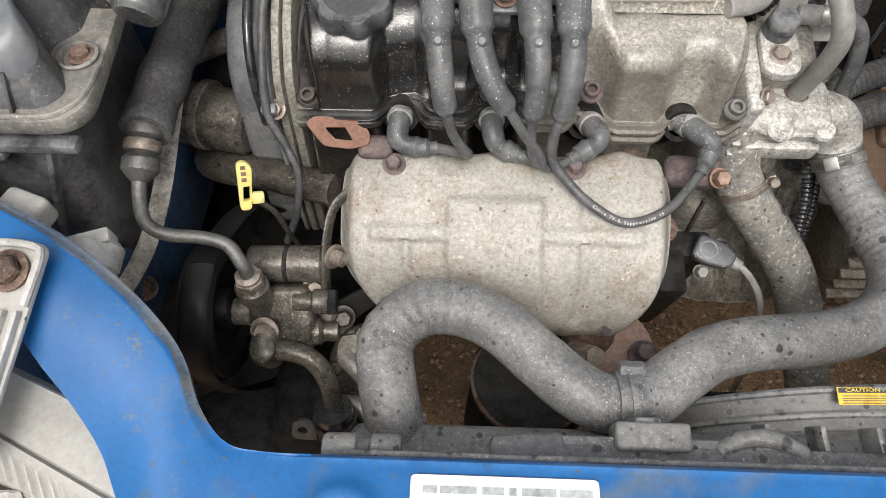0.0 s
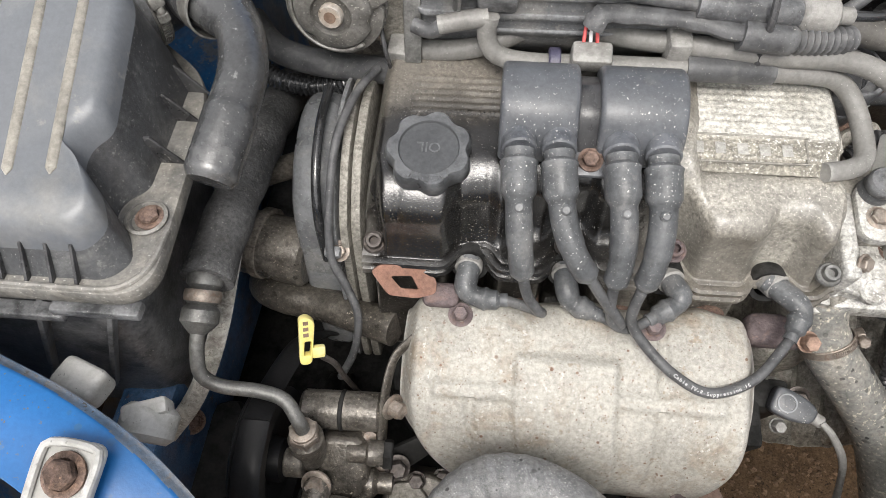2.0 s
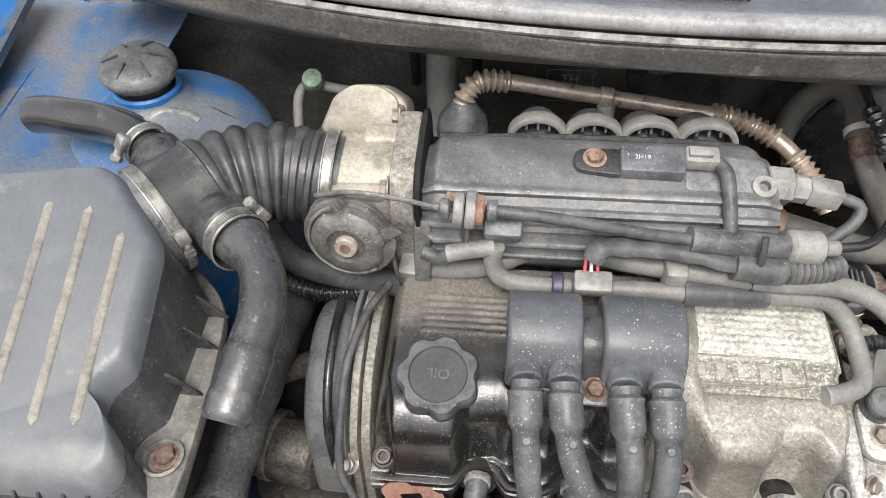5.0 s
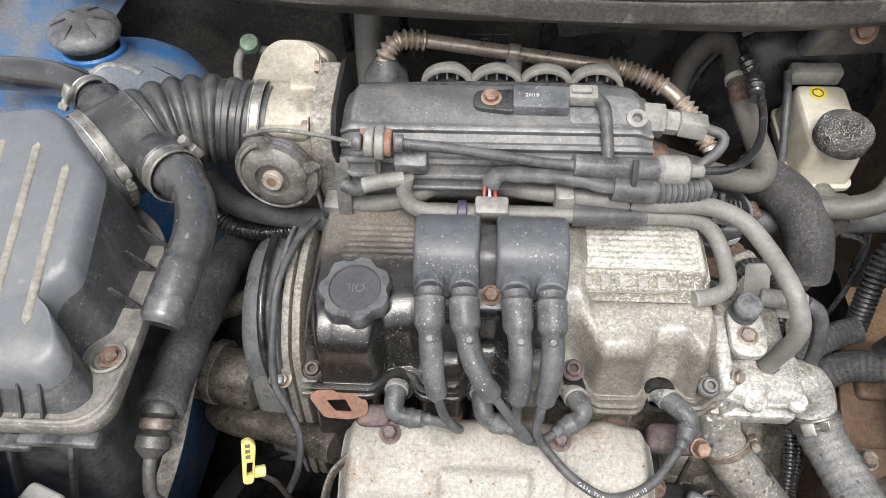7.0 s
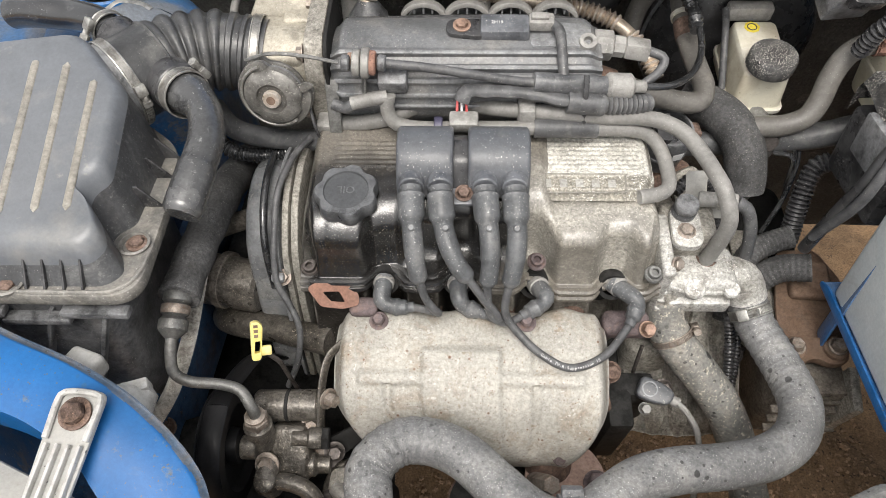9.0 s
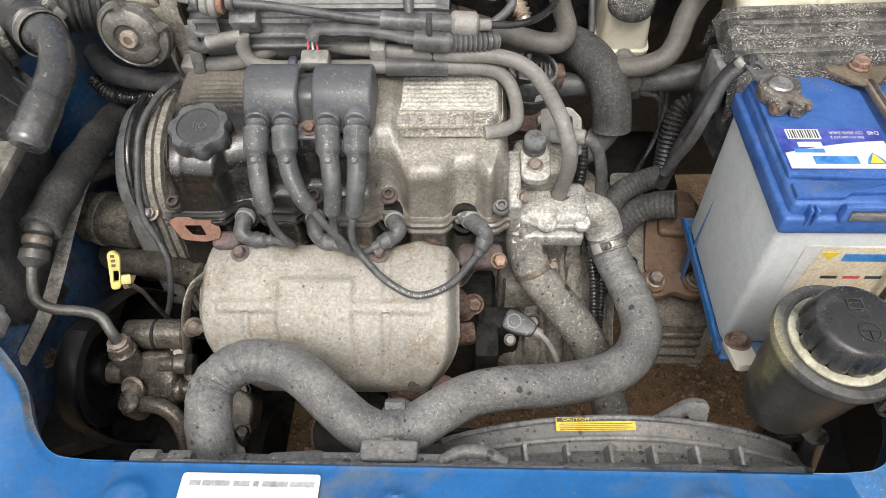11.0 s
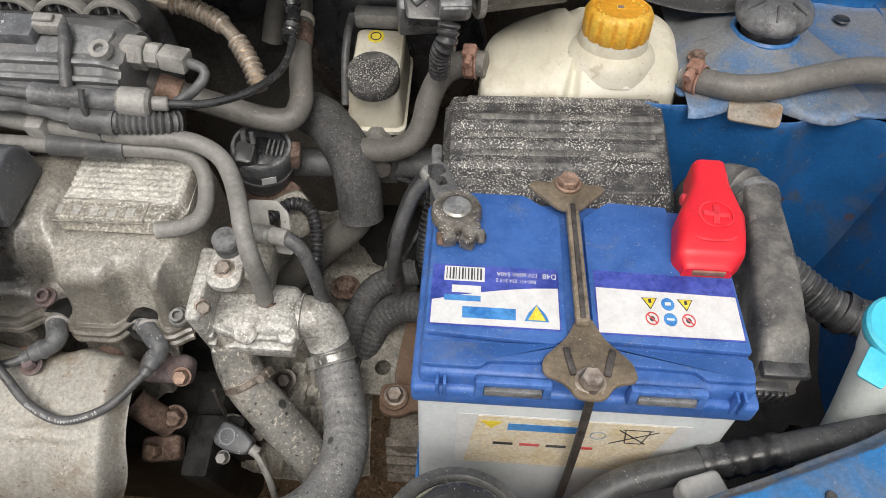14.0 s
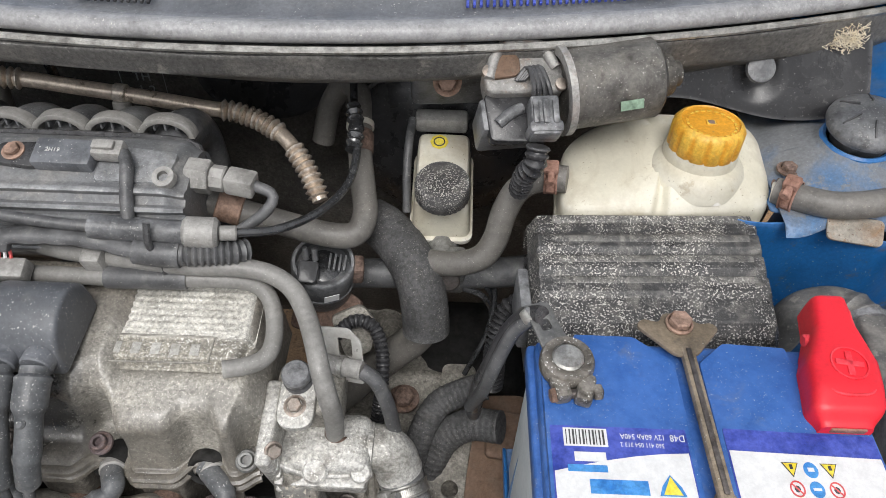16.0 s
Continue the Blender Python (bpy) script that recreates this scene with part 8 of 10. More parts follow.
part("bolt_head", cyl(0.0055, (0.4945, 0.4415, 0.843), (0.4995, 0.4425, 0.843), 6), COPPER, nt, "orange rusted bolt head")
part("bolt_shank", cyl(0.0034, (0.498, 0.4422, 0.843), (0.531, 0.4455, 0.8445), 12), BOLT_DARK, nt)
part("nut", cyl(0.0060, (0.524, 0.4448, 0.8442), (0.530, 0.4455, 0.8445), 6), TERMINAL, nt)
part("lug", prism(rounded([(-0.0105, -0.020), (0.0105, -0.020), (0.0100, 0.022), (-0.0085, 0.024)], 0.003, 3), 0.0, 0.003, pose(0.4955, 0.494, 0.8465, 4, 0, 22), 0.0006, holes=[rounded(rect(-0.004, -0.001, 0.004, 0.008), 0.002, 3)]), PIPE, nt, "dull steel lug with an opening")
part("crimp", box((0.016, 0.012, 0.010), pose(0.485, 0.508, 0.846, 20, 20, 40), 0.003), STEEL, nt, "pale crimped end")
part("cable", tube([(0.492, 0.503, 0.852), (0.482, 0.512, 0.840), (0.470, 0.512, 0.815), (0.460, 0.505, 0.785), (0.452, 0.51, 0.74), (0.452, 0.53, 0.66)], 0.0072, 12, 0.006), BLACK, nt)
part("cable", tube([(0.490, 0.505, 0.850), (0.474, 0.505, 0.828), (0.462, 0.494, 0.800), (0.455, 0.495, 0.76), (0.447, 0.52, 0.69)], 0.0055, 12, 0.006), TUBE_DARK, nt)
nt.location += Vector((-0.005, -0.012, 0))
# red terminal cover
rc = thing("terminal_cover", (0.70, 0.46, 0.838), "bright red plastic cover over the positive pole", "terminal cover")
def red(u, v):
    yy = 0.413 + 0.102 * v
    w = 0.0130 + 0.0030 * min(max((1.0 - v) / 0.30, 0), 1) + 0.0095 * min(max((0.72 - v) / 0.28, 0), 1) - 0.006 * smooth(0.14, 0.0, v)
    cx = 0.686 + 0.0210 * v - 0.006 * v * v
    zt = 0.8585 - 0.006 * smooth(0.28, 0.0, v) + 0.004 * v
    a = math.pi * u
    sq = lambda q, p: math.copysign(abs(q) ** p, q)
    e = smooth(0.0, 0.10, v) * smooth(1.0, 0.975, v)
    return cx + w * sq(math.cos(a), 0.36) * (0.92 + 0.08 * e), yy, 0.834 + (zt - 0.834) * sq(max(math.sin(a), 0), 0.36) * (0.62 + 0.38 * e)
bm = sheet(red, 40, 50)
for v in (0, 1):
    bm.faces.new([bm.verts.new(red(i / 24, v)) for i in range(25)])
part("shell", bm, RED, rc)
rm = pose(0.6945, 0.454, 0.8603, 3, 0, -8)
part("embossed_ring", lathe([(0.0115, -0.002), (0.0118, 0.0008), (0.0128, 0.0008), (0.0131, -0.002)], rm, 30), RED, rc)
part("embossed_plus", box((0.019, 0.0045, 0.002), rm, 0.0006), RED, rc)
part("embossed_plus", box((0.0045, 0.019, 0.002), rm, 0.0006), RED, rc)
part("raised_edge", tube([(0.690, 0.500, 0.8600), (0.687, 0.480, 0.8595), (0.680, 0.455, 0.8585), (0.676, 0.437, 0.8575), (0.682, 0.431, 0.8580), (0.699, 0.431, 0.8580), (0.707, 0.437, 0.8575), (0.709, 0.455, 0.8585), (0.709, 0.480, 0.8595), (0.711, 0.500, 0.8600)], 0.0009, 8, 0.004), RED, rc)
part("hinge", cyl(0.005, (0.677, 0.482, 0.846), (0.689, 0.482, 0.846), 14), RED, rc)
part("cut_edge", box((0.024, 0.003, 0.006), pose(0.6870, 0.4135, 0.841, 10), 0.001), RUST_RED, rc)
# hold-down strap
hd = thing("battery_strap", (0.595, 0.41, 0.838), "dirty brown steel hold-down strap across the battery", "strap")
STRAP = mat("muddy_steel_strap", (0.17, 0.135, 0.095), 0.7, 0.3, 0.35, 40, 0.35, 500, (0.08, 0.07, 0.055), 0.45, 50, PALE, 0.06, 300, bump=0.5)
part("bar", box((0.0098, 0.115, 0.007), pose(0.5925, 0.418, 0.842, -1.5), 0.002), STRAP, hd)
part("bar_groove", box((0.004, 0.110, 0.004), pose(0.5925, 0.418, 0.8445, -1.5), 0.001), BOLT_DARK, hd)
part("front_plate", prism(rounded([(-0.005, 0.040), (0.006, 0.040), (0.014, 0.022), (0.034, 0.002), (0.036, -0.012), (0.018, -0.016), (0.010, -0.028), (-0.010, -0.028), (-0.018, -0.016), (-0.034, -0.010), (-0.034, 0.002), (-0.014, 0.022)], 0.006, 4), 0, 0.004, pose(0.5945, 0.332, 0.8365, -3) @ Matrix.Diagonal((0.88, 0.95, 1, 1)), 0.0012), STRAP, hd)
for x, a in ((-0.012, 20), (0.014, -32)):
    part("pressed_groove", box((0.005, 0.022, 0.003), pose(0.5945 + x, 0.333, 0.8405, -3, 0, a * 0.5), 0.0012), BOLT_DARK, hd)
part("rear_plate", prism(rounded([(-0.008, -0.022), (0.008, -0.022), (0.030, 0.004), (0.026, 0.010), (0.014, 0.008), (0.010, 0.018), (-0.010, 0.018), (-0.014, 0.008), (-0.026, 0.012), (-0.032, 0.005)], 0.005, 4), 0, 0.004, pose(0.5905, 0.489, 0.838, -4), 0.0012), STRAP, hd)
bolt((0.5945, 0.318, 0.8405), (0, -0.1, 1), 0.0075, BOLT, hd, 0.010, 1.35, "rusty nut")
bolt((0.5905, 0.495, 0.843), (0, 0, 1), 0.0085, COPPER, hd, 0.008, 1.2, "rusty bolt")
part("rod", tube([(0.5955, 0.312, 0.842), (0.5975, 0.310, 0.78), (0.600, 0.312, 0.70), (0.603, 0.318, 0.60)], 0.0032, 10, 0.01), BOLT_DARK, hd, "dark threaded rod")
tr = thing("battery_tray", (0.595, 0.40, 0.60), "blue steel battery tray with a rusty bolt", "battery tray")
part("base", box((0.238, 0.20, 0.008), pose(0.600, 0.405, 0.614), 0.003), BLUE_DIRTY, tr)
part("side_lip", prism(rounded([(0.312, 0.612), (0.312, 0.623), (0.49, 0.625), (0.505, 0.618), (0.505, 0.612)], 0.004, 3), 0, 0.003, basis((0.4785, 0, 0), (0, 1, 0), (0, 0, 1)), 0.0006), BLUE, tr, "blue side lip")
part("upright", prism(rounded([(-0.014, -0.10), (0.012, -0.10), (0.013, 0.05), (0.004, 0.060), (-0.010, 0.055)], 0.006, 4), -0.0015, 0.0015, basis((0.486, 0.462, 0.660), (0.25, 0.97, 0), (0.02, 0, 1)), 0.0005, holes=[disc(0.0, 0.040, 0.004, 12)]), BLUE_DIRTY, tr, "blue tray upright with a hole")
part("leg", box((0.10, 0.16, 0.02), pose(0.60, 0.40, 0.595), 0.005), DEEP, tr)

# ---- power steering reservoir ----
rs = thing("fluid_reservoir", (0.514, 0.235, 0.66), "black lidded fluid reservoir with a yellowed rim", "reservoir")
rm = pose(0.511, 0.240, 0.667, 3, 3) @ Matrix.Diagonal((0.92, 0.92, 0.95, 1))
BOWL = mat("stained_black_bowl", (0.045, 0.045, 0.044), 0.36, 0, 0.3, 20, 0.15, 800, (0.11, 0.105, 0.09), 0.4, 22, (0.4, 0.39, 0.34), 0.08, 300, bump=0.15,
           zones=((0, 0.474, 0.466, 0.012, (0.33, 0.31, 0.17), 0.5), (2, 0.648, 0.640, 0.012, (0.24, 0.22, 0.12), 0.5)))
RING = mat("dirty_yellowed_ring", (0.38, 0.36, 0.26), 0.5, 0, 0.2, 30, 0.2, 700, (0.06, 0.055, 0.045), 0.56, 24, bump=0.1)
part("bowl", lathe([(0, -0.034), (0.018, -0.034), (0.032, -0.026), (0.039, -0.008), (0.0455, 0.04), (0.0500, 0.085), (0.0515, 0.090), (0.0560, 0.095), (0.0575, 0.101), (0.0565, 0.107), (0.050, 0.109), (0.0455, 0.107), (0.043, 0.100), (0, 0.1)], rm, 44), BOWL, rs, "black bowl, yellowed at one side")
part("neck_ring", lathe([(0.036, 0.100), (0.0455, 0.104), (0.0445, 0.1075), (0.041, 0.109), (0.037, 0.109), (0.036, 0.10)], rm, 44), RING, rs, "yellowed neck ring")
part("cap", lathe([(0.0385, 0.110), (0.0395, 0.112), (0.0395, 0.122), (0.0375, 0.130), (0.0355, 0.136), (0.0335, 0.1385), (0.0300, 0.1395), (0, 0.1400)], rm, 112, wave=lambda a, r: 1 - (0.085 * max(0, math.cos(14 * a)) ** 3 if r <= 2 else 0.04 * max(0, math.cos(14 * a)) ** 3 if r == 3 else 0)), BLACK, rs, "knurled black cap")
part("cap_neck", lathe([(0.034, 0.100), (0.034, 0.112), (0, 0.112)], rm, 36), BLACK, rs)
SYMBOL = mat("worn_symbol", (0.012, 0.012, 0.012), 0.4, 0, 0.2, bump=0.0)
tm = rm @ pose(0, 0, 0.1402)
part("symbol_ring", ring(0.004, -0.012, 0.0095, 0.0012, tm), SYMBOL, rs)
part("symbol_spoke", box((0.015, 0.0012, 0.0006), tm @ pose(0.004, -0.011, 0.0003)), SYMBOL, rs)
part("symbol_spoke", box((0.0012, 0.008, 0.0006), tm @ pose(0.004, -0.016, 0.0003)), SYMBOL, rs)
for a, b, c, d in ((-0.007, 0.019, 0.007, 0.020), (-0.007, 0.009, 0.007, 0.010), (-0.007, 0.010, -0.006, 0.019), (0.006, 0.010, 0.007, 0.019), (-0.006, 0.015, 0.006, 0.0156)):
    part("symbol_box", flat(rect(a, b, c, d), tm), SYMBOL, rs)
for k in range(5):
    part("symbol_wave", box((0.003, 0.0010, 0.0006), tm @ pose(-0.007 + 0.0035 * k, 0.0025, 0.0003, 0, 0, 40 if k % 2 else -40)), SYMBOL, rs)
part("mount_bracket", prism(rounded([(-0.030, -0.022), (0.026, -0.030), (0.040, -0.010), (0.036, 0.026), (0.010, 0.034), (-0.030, 0.014)], 0.007, 4), -0.004, 0.004, basis((0.588, 0.226, 0.712), (0.94, 0.25, 0.0), (-0.2, 0.85, 0.35)), 0.0015), BLACK_DUSTY, rs, "dusty black bracket")
for dx, dy in ((-0.004, 0.020), (-0.006, 0.0), (-0.004, -0.022)):
    part("gusset", prism([(0, 0), (0.05, 0), (0.012, 0.028), (0, 0.032)], -0.0015, 0.0015, basis((0.562 + dx, 0.222 + dy, 0.714), (0.96, 0.22, 0), (0, 0, 1)), 0.0005), BLACK_DUSTY, rs)
for p in ((0.600, 0.246, 0.722), (0.590, 0.214, 0.715)):
    part("bolt_collar", cyl(0.011, (p[0], p[1], p[2] - 0.006), p, 18, 0.002), BLACK_DUSTY, rs)
    bolt(p, (-0.15, -0.4, 0.9), 0.0065, BOLT, rs, 0.010, 1.3)
part("side_ear", prism(rounded([(-0.012, -0.035), (0.012, -0.03), (0.012, 0.012), (-0.012, 0.012)], 0.008, 4), -0.004, 0.004, basis((0.484, 0.298, 0.655), (1, 0, 0), (0.15, 0.9, -0.3)), 0.001), WHITE_PLASTIC, rs, "yellowed ear")
bolt((0.484, 0.300, 0.659), (0, 0.2, 1), 0.0085, RUST, rs, 0.008)
part("outlet_hose", tube([(0.515, 0.236, 0.652), (0.518, 0.236, 0.60), (0.535, 0.25, 0.54), (0.58, 0.26, 0.50)], 0.012, 14, 0.008), BLACK_GLOSS, rs)
part("outlet_hose", tube([(0.55, 0.222, 0.62), (0.555, 0.21, 0.56), (0.55, 0.19, 0.48)], 0.012, 14, 0.008), BLACK_GLOSS, rs)

# ---- washer bottle, air pipe and hoses at the wing ----
wb = thing("washer_bottle", (0.822, 0.330, 0.50), "milky washer bottle neck with a bright cyan cap", "bottle")
part("bottle", tube([(0.822, 0.330, 0.50), (0.820, 0.335, 0.62), (0.818, 0.348, 0.72), (0.816, 0.366, 0.790), (0.814, 0.376, 0.826)], 0.022, 24, 0.006, lambda s, t: 0.0200 + 0.004 * smooth(0.12, 0.04, s) + 0.0012 * smooth(t - 0.016, t - 0.012, s)), MILKY, wb)
part("cap", lathe([(0.0205, -0.006), (0.0228, -0.004), (0.0248, 0.0), (0.0248, 0.005), (0.0228, 0.0075), (0.0215, 0.007), (0.010, 0.009), (0, 0.0085)], pose(0.814, 0.378, 0.832, 12, 2), 40), CYAN, wb, "cyan flip cap")
part("tab", prism(rounded([(-0.0085, -0.018), (0.0085, -0.018), (0.0105, 0.006), (-0.0105, 0.006)], 0.002, 3), -0.001, 0.0015, pose(0.796, 0.355, 0.828, 16, 0, -38), 0.0004), CYAN, wb)
dc = thing("air_intake_pipe", (0.755, 0.45, 0.72), "dusty grey moulded air intake pipe with a corrugated neck", "duct")
DUCT = mat("dust_topped_duct", (0.082, 0.082, 0.082), 0.5, 0, 0.3, 24, 0.2, 700, (0.27, 0.255, 0.23), 0.60, 22, (0.42, 0.41, 0.38), 0.08, 300, bump=0.3)
def pipe_box(u, v):
    a = 2 * math.pi * u
    y = 0.525 - 0.160 * v
    w, hh = 0.0150 + 0.0040 * smooth(0.0, 0.7, v), 0.020 + 0.004 * smooth(0.75, 0.9, v)
    sq = lambda q: math.copysign(abs(q) ** 0.42, q)
    flare = 0.006 * smooth(0.0, -0.6, math.sin(a))
    return 0.758 - 0.013 * v + (w + flare) * sq(math.cos(a)), y, 0.806 + 0.008 * math.sin(math.pi * v * 0.9) + hh * sq(math.sin(a)) - 0.022 * v - 0.006 * smooth(0.86, 1.0, v)
bm = sheet(pipe_box, 40, 60)
bm.faces.new([bm.verts.new(pipe_box(i / 32, 1)) for i in range(32)])
part("moulded_pipe", bm, DUCT, dc, "dusty rectangular pipe")
part("end_clip", box((0.034, 0.012, 0.008), pose(0.744, 0.361, 0.800, 10), 0.002), BLACK, dc)
part("collar", lathe([(0.021, -0.003), (0.025, -0.003), (0.025, 0.003), (0.021, 0.003)], aim((0.7575, 0.527, 0.808), (0.05, 1, 0)) @ Matrix.Diagonal((0.85, 0.85, 1, 1)), 28), BLACK_DUSTY, dc)
part("neck", tube([(0.757, 0.515, 0.808), (0.756, 0.530, 0.809), (0.750, 0.544, 0.807), (0.737, 0.553, 0.800), (0.722, 0.556, 0.785), (0.716, 0.556, 0.75)], 0.018, 22, 0.003, lambda s, t: 0.0172 + 0.0016 * smooth(0.002, 0.001, abs(s - 0.018)) + 0.0016 * smooth(0.002, 0.001, abs(s - 0.026))), DUCT, dc, "smooth dusty rubber neck")
part("lower_comb", box((0.030, 0.012, 0.030), pose(0.742, 0.366, 0.762, 10), 0.003), BLACK, dc)
for k in range(6):
    part("comb_tooth", box((0.003, 0.004, 0.014), pose(0.730 + 0.005 * k, 0.3585, 0.767, 10), 0.0006), BLACK, dc)
part("branch", tube([(0.762, 0.500, 0.780), (0.785, 0.490, 0.765), (0.812, 0.474, 0.752), (0.840, 0.458, 0.744), (0.885, 0.454, 0.738), (0.95, 0.458, 0.73)], 0.016, 18, 0.0018, ribbed(0.0162, 0.006, 0.0012)), BELLOWS, dc, "corrugated branch hose")
part("branch_band", lathe([(0.019, -0.005), (0.0195, -0.005), (0.0195, 0.005), (0.0165, 0.005)], aim((0.840, 0.458, 0.744), (0.85, -0.4, -0.27)), 24), BLACK, dc)
ln = thing("wheel_arch_liner", (0.86, 0.42, 0.60), "black-brown plastic liner with a round hole beside the battery", "liner")
def liner(u, v):
    x, y = 0.735 + 0.30 * u, 0.25 + 0.30 * v
    z = 0.600 + 0.030 * smooth(0.55, 1.0, u) + 0.030 * smooth(0.72, 1.0, v) + 0.003 * noise.noise(Vector((x * 22, y * 22, 4)))
    return x, y, z - 0.012 * smooth(0.012, 0.009, math.hypot(x - 0.848, y - 0.410))
LINER = mat("muddy_black_liner", (0.030, 0.025, 0.020), 0.6, 0, 0.4, 16, 0.3, 500, (0.085, 0.055, 0.030), 0.38, 22, (0.16, 0.14, 0.11), 0.08, 260, bump=0.4)
part("panel", sheet(liner, 90, 90, 0.002), LINER, ln)
part("hole", lathe([(0, -0.0095), (0.0088, -0.0095), (0.0095, -0.002)], pose(0.848, 0.410, 0.603), 24), INK, ln, "round black hole")
bh = thing("wiring_hose", (0.68, 0.31, 0.73), "dusty black taped hose running beside the battery to the wing", "hose")
part("hose", tube([(0.575, 0.262, 0.66), (0.592, 0.270, 0.700), (0.612, 0.286, 0.722), (0.640, 0.299, 0.736), (0.675, 0.306, 0.746), (0.715, 0.313, 0.754), (0.755, 0.321, 0.762), (0.800, 0.330, 0.770), (0.86, 0.345, 0.775)], 0.0112, 16, 0.005), TUBE_DARK, bh)
part("tape", tube([(0.690, 0.309, 0.749), (0.720, 0.314, 0.755), (0.745, 0.319, 0.760)], 0.0135, 14, 0.004, lambda s, t: 0.0130 + 0.0008 * math.sin(s * 500)), BLACK, bh)

# ---- fuse box ----
fb = thing("fuse_box", (0.59, 0.58, 0.74), "black ribbed fuse box lid covered in pale dust", "fuse box")
def fuse(u, v):
    x = 0.487 + 0.205 * u + 0.005 * (u - 0.5) * (1 - v)
    prof = ((0.505, 0.775), (0.509, 0.797), (0.518, 0.808), (0.540, 0.814), (0.570, 0.821), (0.600, 0.828), (0.620, 0.829), (0.625, 0.820), (0.626, 0.79))
    t = v * (len(prof) - 1)
    i = min(int(t), len(prof) - 2)
    f = t - i
    y = prof[i][0] + (prof[i + 1][0] - prof[i][0]) * f + 0.010 * u
    z = prof[i][1] + (prof[i + 1][1] - prof[i][1]) * f
    e = smooth(0, 0.04, u) * smooth(1, 0.96, u)
    z -= 0.014 * (1 - e)
    if 3 < t < 5.6:
        z += 0.0030 * smooth(-0.75, -0.45, math.sin((y - 0.010 * u - 0.543) * 2 * math.pi / 0.0205)) * e
    return x, y, z
part("lid", sheet(fuse, 80, 110), SALTED, fb, "black lid flecked with pale dust", 50)
for k in range(4):
    yc = 0.5535 + 0.0195 * k
    part("lid_rib", box((0.172, 0.0085, 0.0045), pose(0.592, yc + 0.005, 0.8150 + 0.2333 * (yc - 0.54), 13.1, 0, 2.8), 0.0022, 3), DUSTCAKE, fb, "broad rib caked with pale dust")
part("base", box((0.205, 0.11, 0.09), pose(0.592, 0.57, 0.745, 0, 0, 2.5), 0.01), BLACK, fb)
part("side_clip", box((0.010, 0.05, 0.05), pose(0.482, 0.55, 0.785, 0, 0, 2), 0.003), BLACK_DUSTY, fb)

# ---- coolant expansion tank ----
ex = thing("expansion_tank", (0.61, 0.66, 0.78), "yellowed white coolant tank with an orange cap", "tank")
tank = rounded([(0.516, 0.628), (0.594, 0.623), (0.598, 0.6265), (0.606, 0.6265), (0.610, 0.6225), (0.702, 0.634), (0.708, 0.66), (0.708, 0.715), (0.690, 0.738), (0.600, 0.738), (0.545, 0.725), (0.520, 0.700)], 0.02, 6)
bm = bmesh.new()
lp = []
cx, cy = 0.612, 0.682
for z, k in ((0.76, 0.97), (0.797, 0.995), (0.799, 1.018), (0.803, 1.018), (0.805, 1.0), (0.832, 1.0), (0.8385, 0.994), (0.8425, 0.975), (0.847, 0.90), (0.853, 0.76), (0.857, 0.50)):
    lp.append([bm.verts.new((cx + (x - cx) * k, cy + (y - cy) * k + 0.010 * (1 - k), z + (0.20 * (y - 0.66) * k if z > 0.81 else 0) - (0.010 * smooth(0.60, 0.53, x) if z > 0.81 else 0) - 0.006 * gauss(x, 0.602, 0.006) * smooth(0.80, 0.835, z))) for x, y in tank])
bm.faces.new(lp[-1])
for a, b in zip(lp, lp[1:]):
    for i in range(len(a)):
        j = (i + 1) % len(a)
        bm.faces.new((a[i], a[j], b[j], b[i]))
bmesh.ops.recalc_face_normals(bm, faces=bm.faces[:])
part("tank_body", bm, WHITE_PLASTIC, ex)
part("drain_lip", tube([(0.652, 0.632, 0.838), (0.650, 0.640, 0.848), (0.647, 0.650, 0.853)], 0.005, 10, 0.003, flat=0.6), WHITE_PLASTIC, ex)
part("side_tab", prism(rounded([(0.700, 0.628), (0.738, 0.622), (0.746, 0.640), (0.728, 0.662), (0.700, 0.668)], 0.004, 3), 0.836, 0.839, None, 0.0008), DUSTY_LEDGE, ex, "dusty mounting tab")
part("tank_dome", lathe([(0.046, -0.014), (0.043, 0.000), (0.038, 0.006), (0.033, 0.009), (0.0315, 0.020), (0, 0.020)], pose(0.641, 0.676, 0.850, -4, 0), 40), WHITE_PLASTIC, ex)
part("cap", lathe([(0.030, 0.0), (0.0315, 0.002), (0.0315, 0.022), (0.029, 0.026), (0.0255, 0.028), (0.0245, 0.0268), (0, 0.0272)], pose(0.641, 0.676, 0.868, -4, 0), 112, wave=lambda a, r: 1 - (0.045 * max(0, math.cos(14 * a)) ** 2 if r in (1, 2) else 0)), ORANGE, ex, "orange ribbed cap")
cm = pose(0.641, 0.6742, 0.8955, -4, 0) @ Matrix.Diagonal((0.88, 0.88, 1, 1))
for k in range(22):
    a = 2 * math.pi * k / 22
    part("raised_letter", box((0.0026, 0.0042, 0.0008), cm @ pose(0.0235 * math.cos(a), 0.0235 * math.sin(a), 0.0, 0, 0, math.degrees(a)), 0.0002), ORANGE, ex)
part("raised_symbol", box((0.010, 0.010, 0.0012), cm @ pose(0, 0.002, 0), 0.001), ORANGE, ex)
part("raised_symbol", box((0.007, 0.007, 0.0018), cm @ pose(0, 0.002, 0), 0.001), BROWN_PLATE, ex)
text("15:24", 0.006, basis((0.648, 0.6245, 0.822), (1, 0.11, 0), (0, 0, 1)) @ pose(0, 0, 0.003), INK_GREY, ex, depth=0.0001)
part("outlet", cyl(0.010, (0.704, 0.648, 0.842), (0.722, 0.640, 0.846), 16), WHITE_PLASTIC, ex)
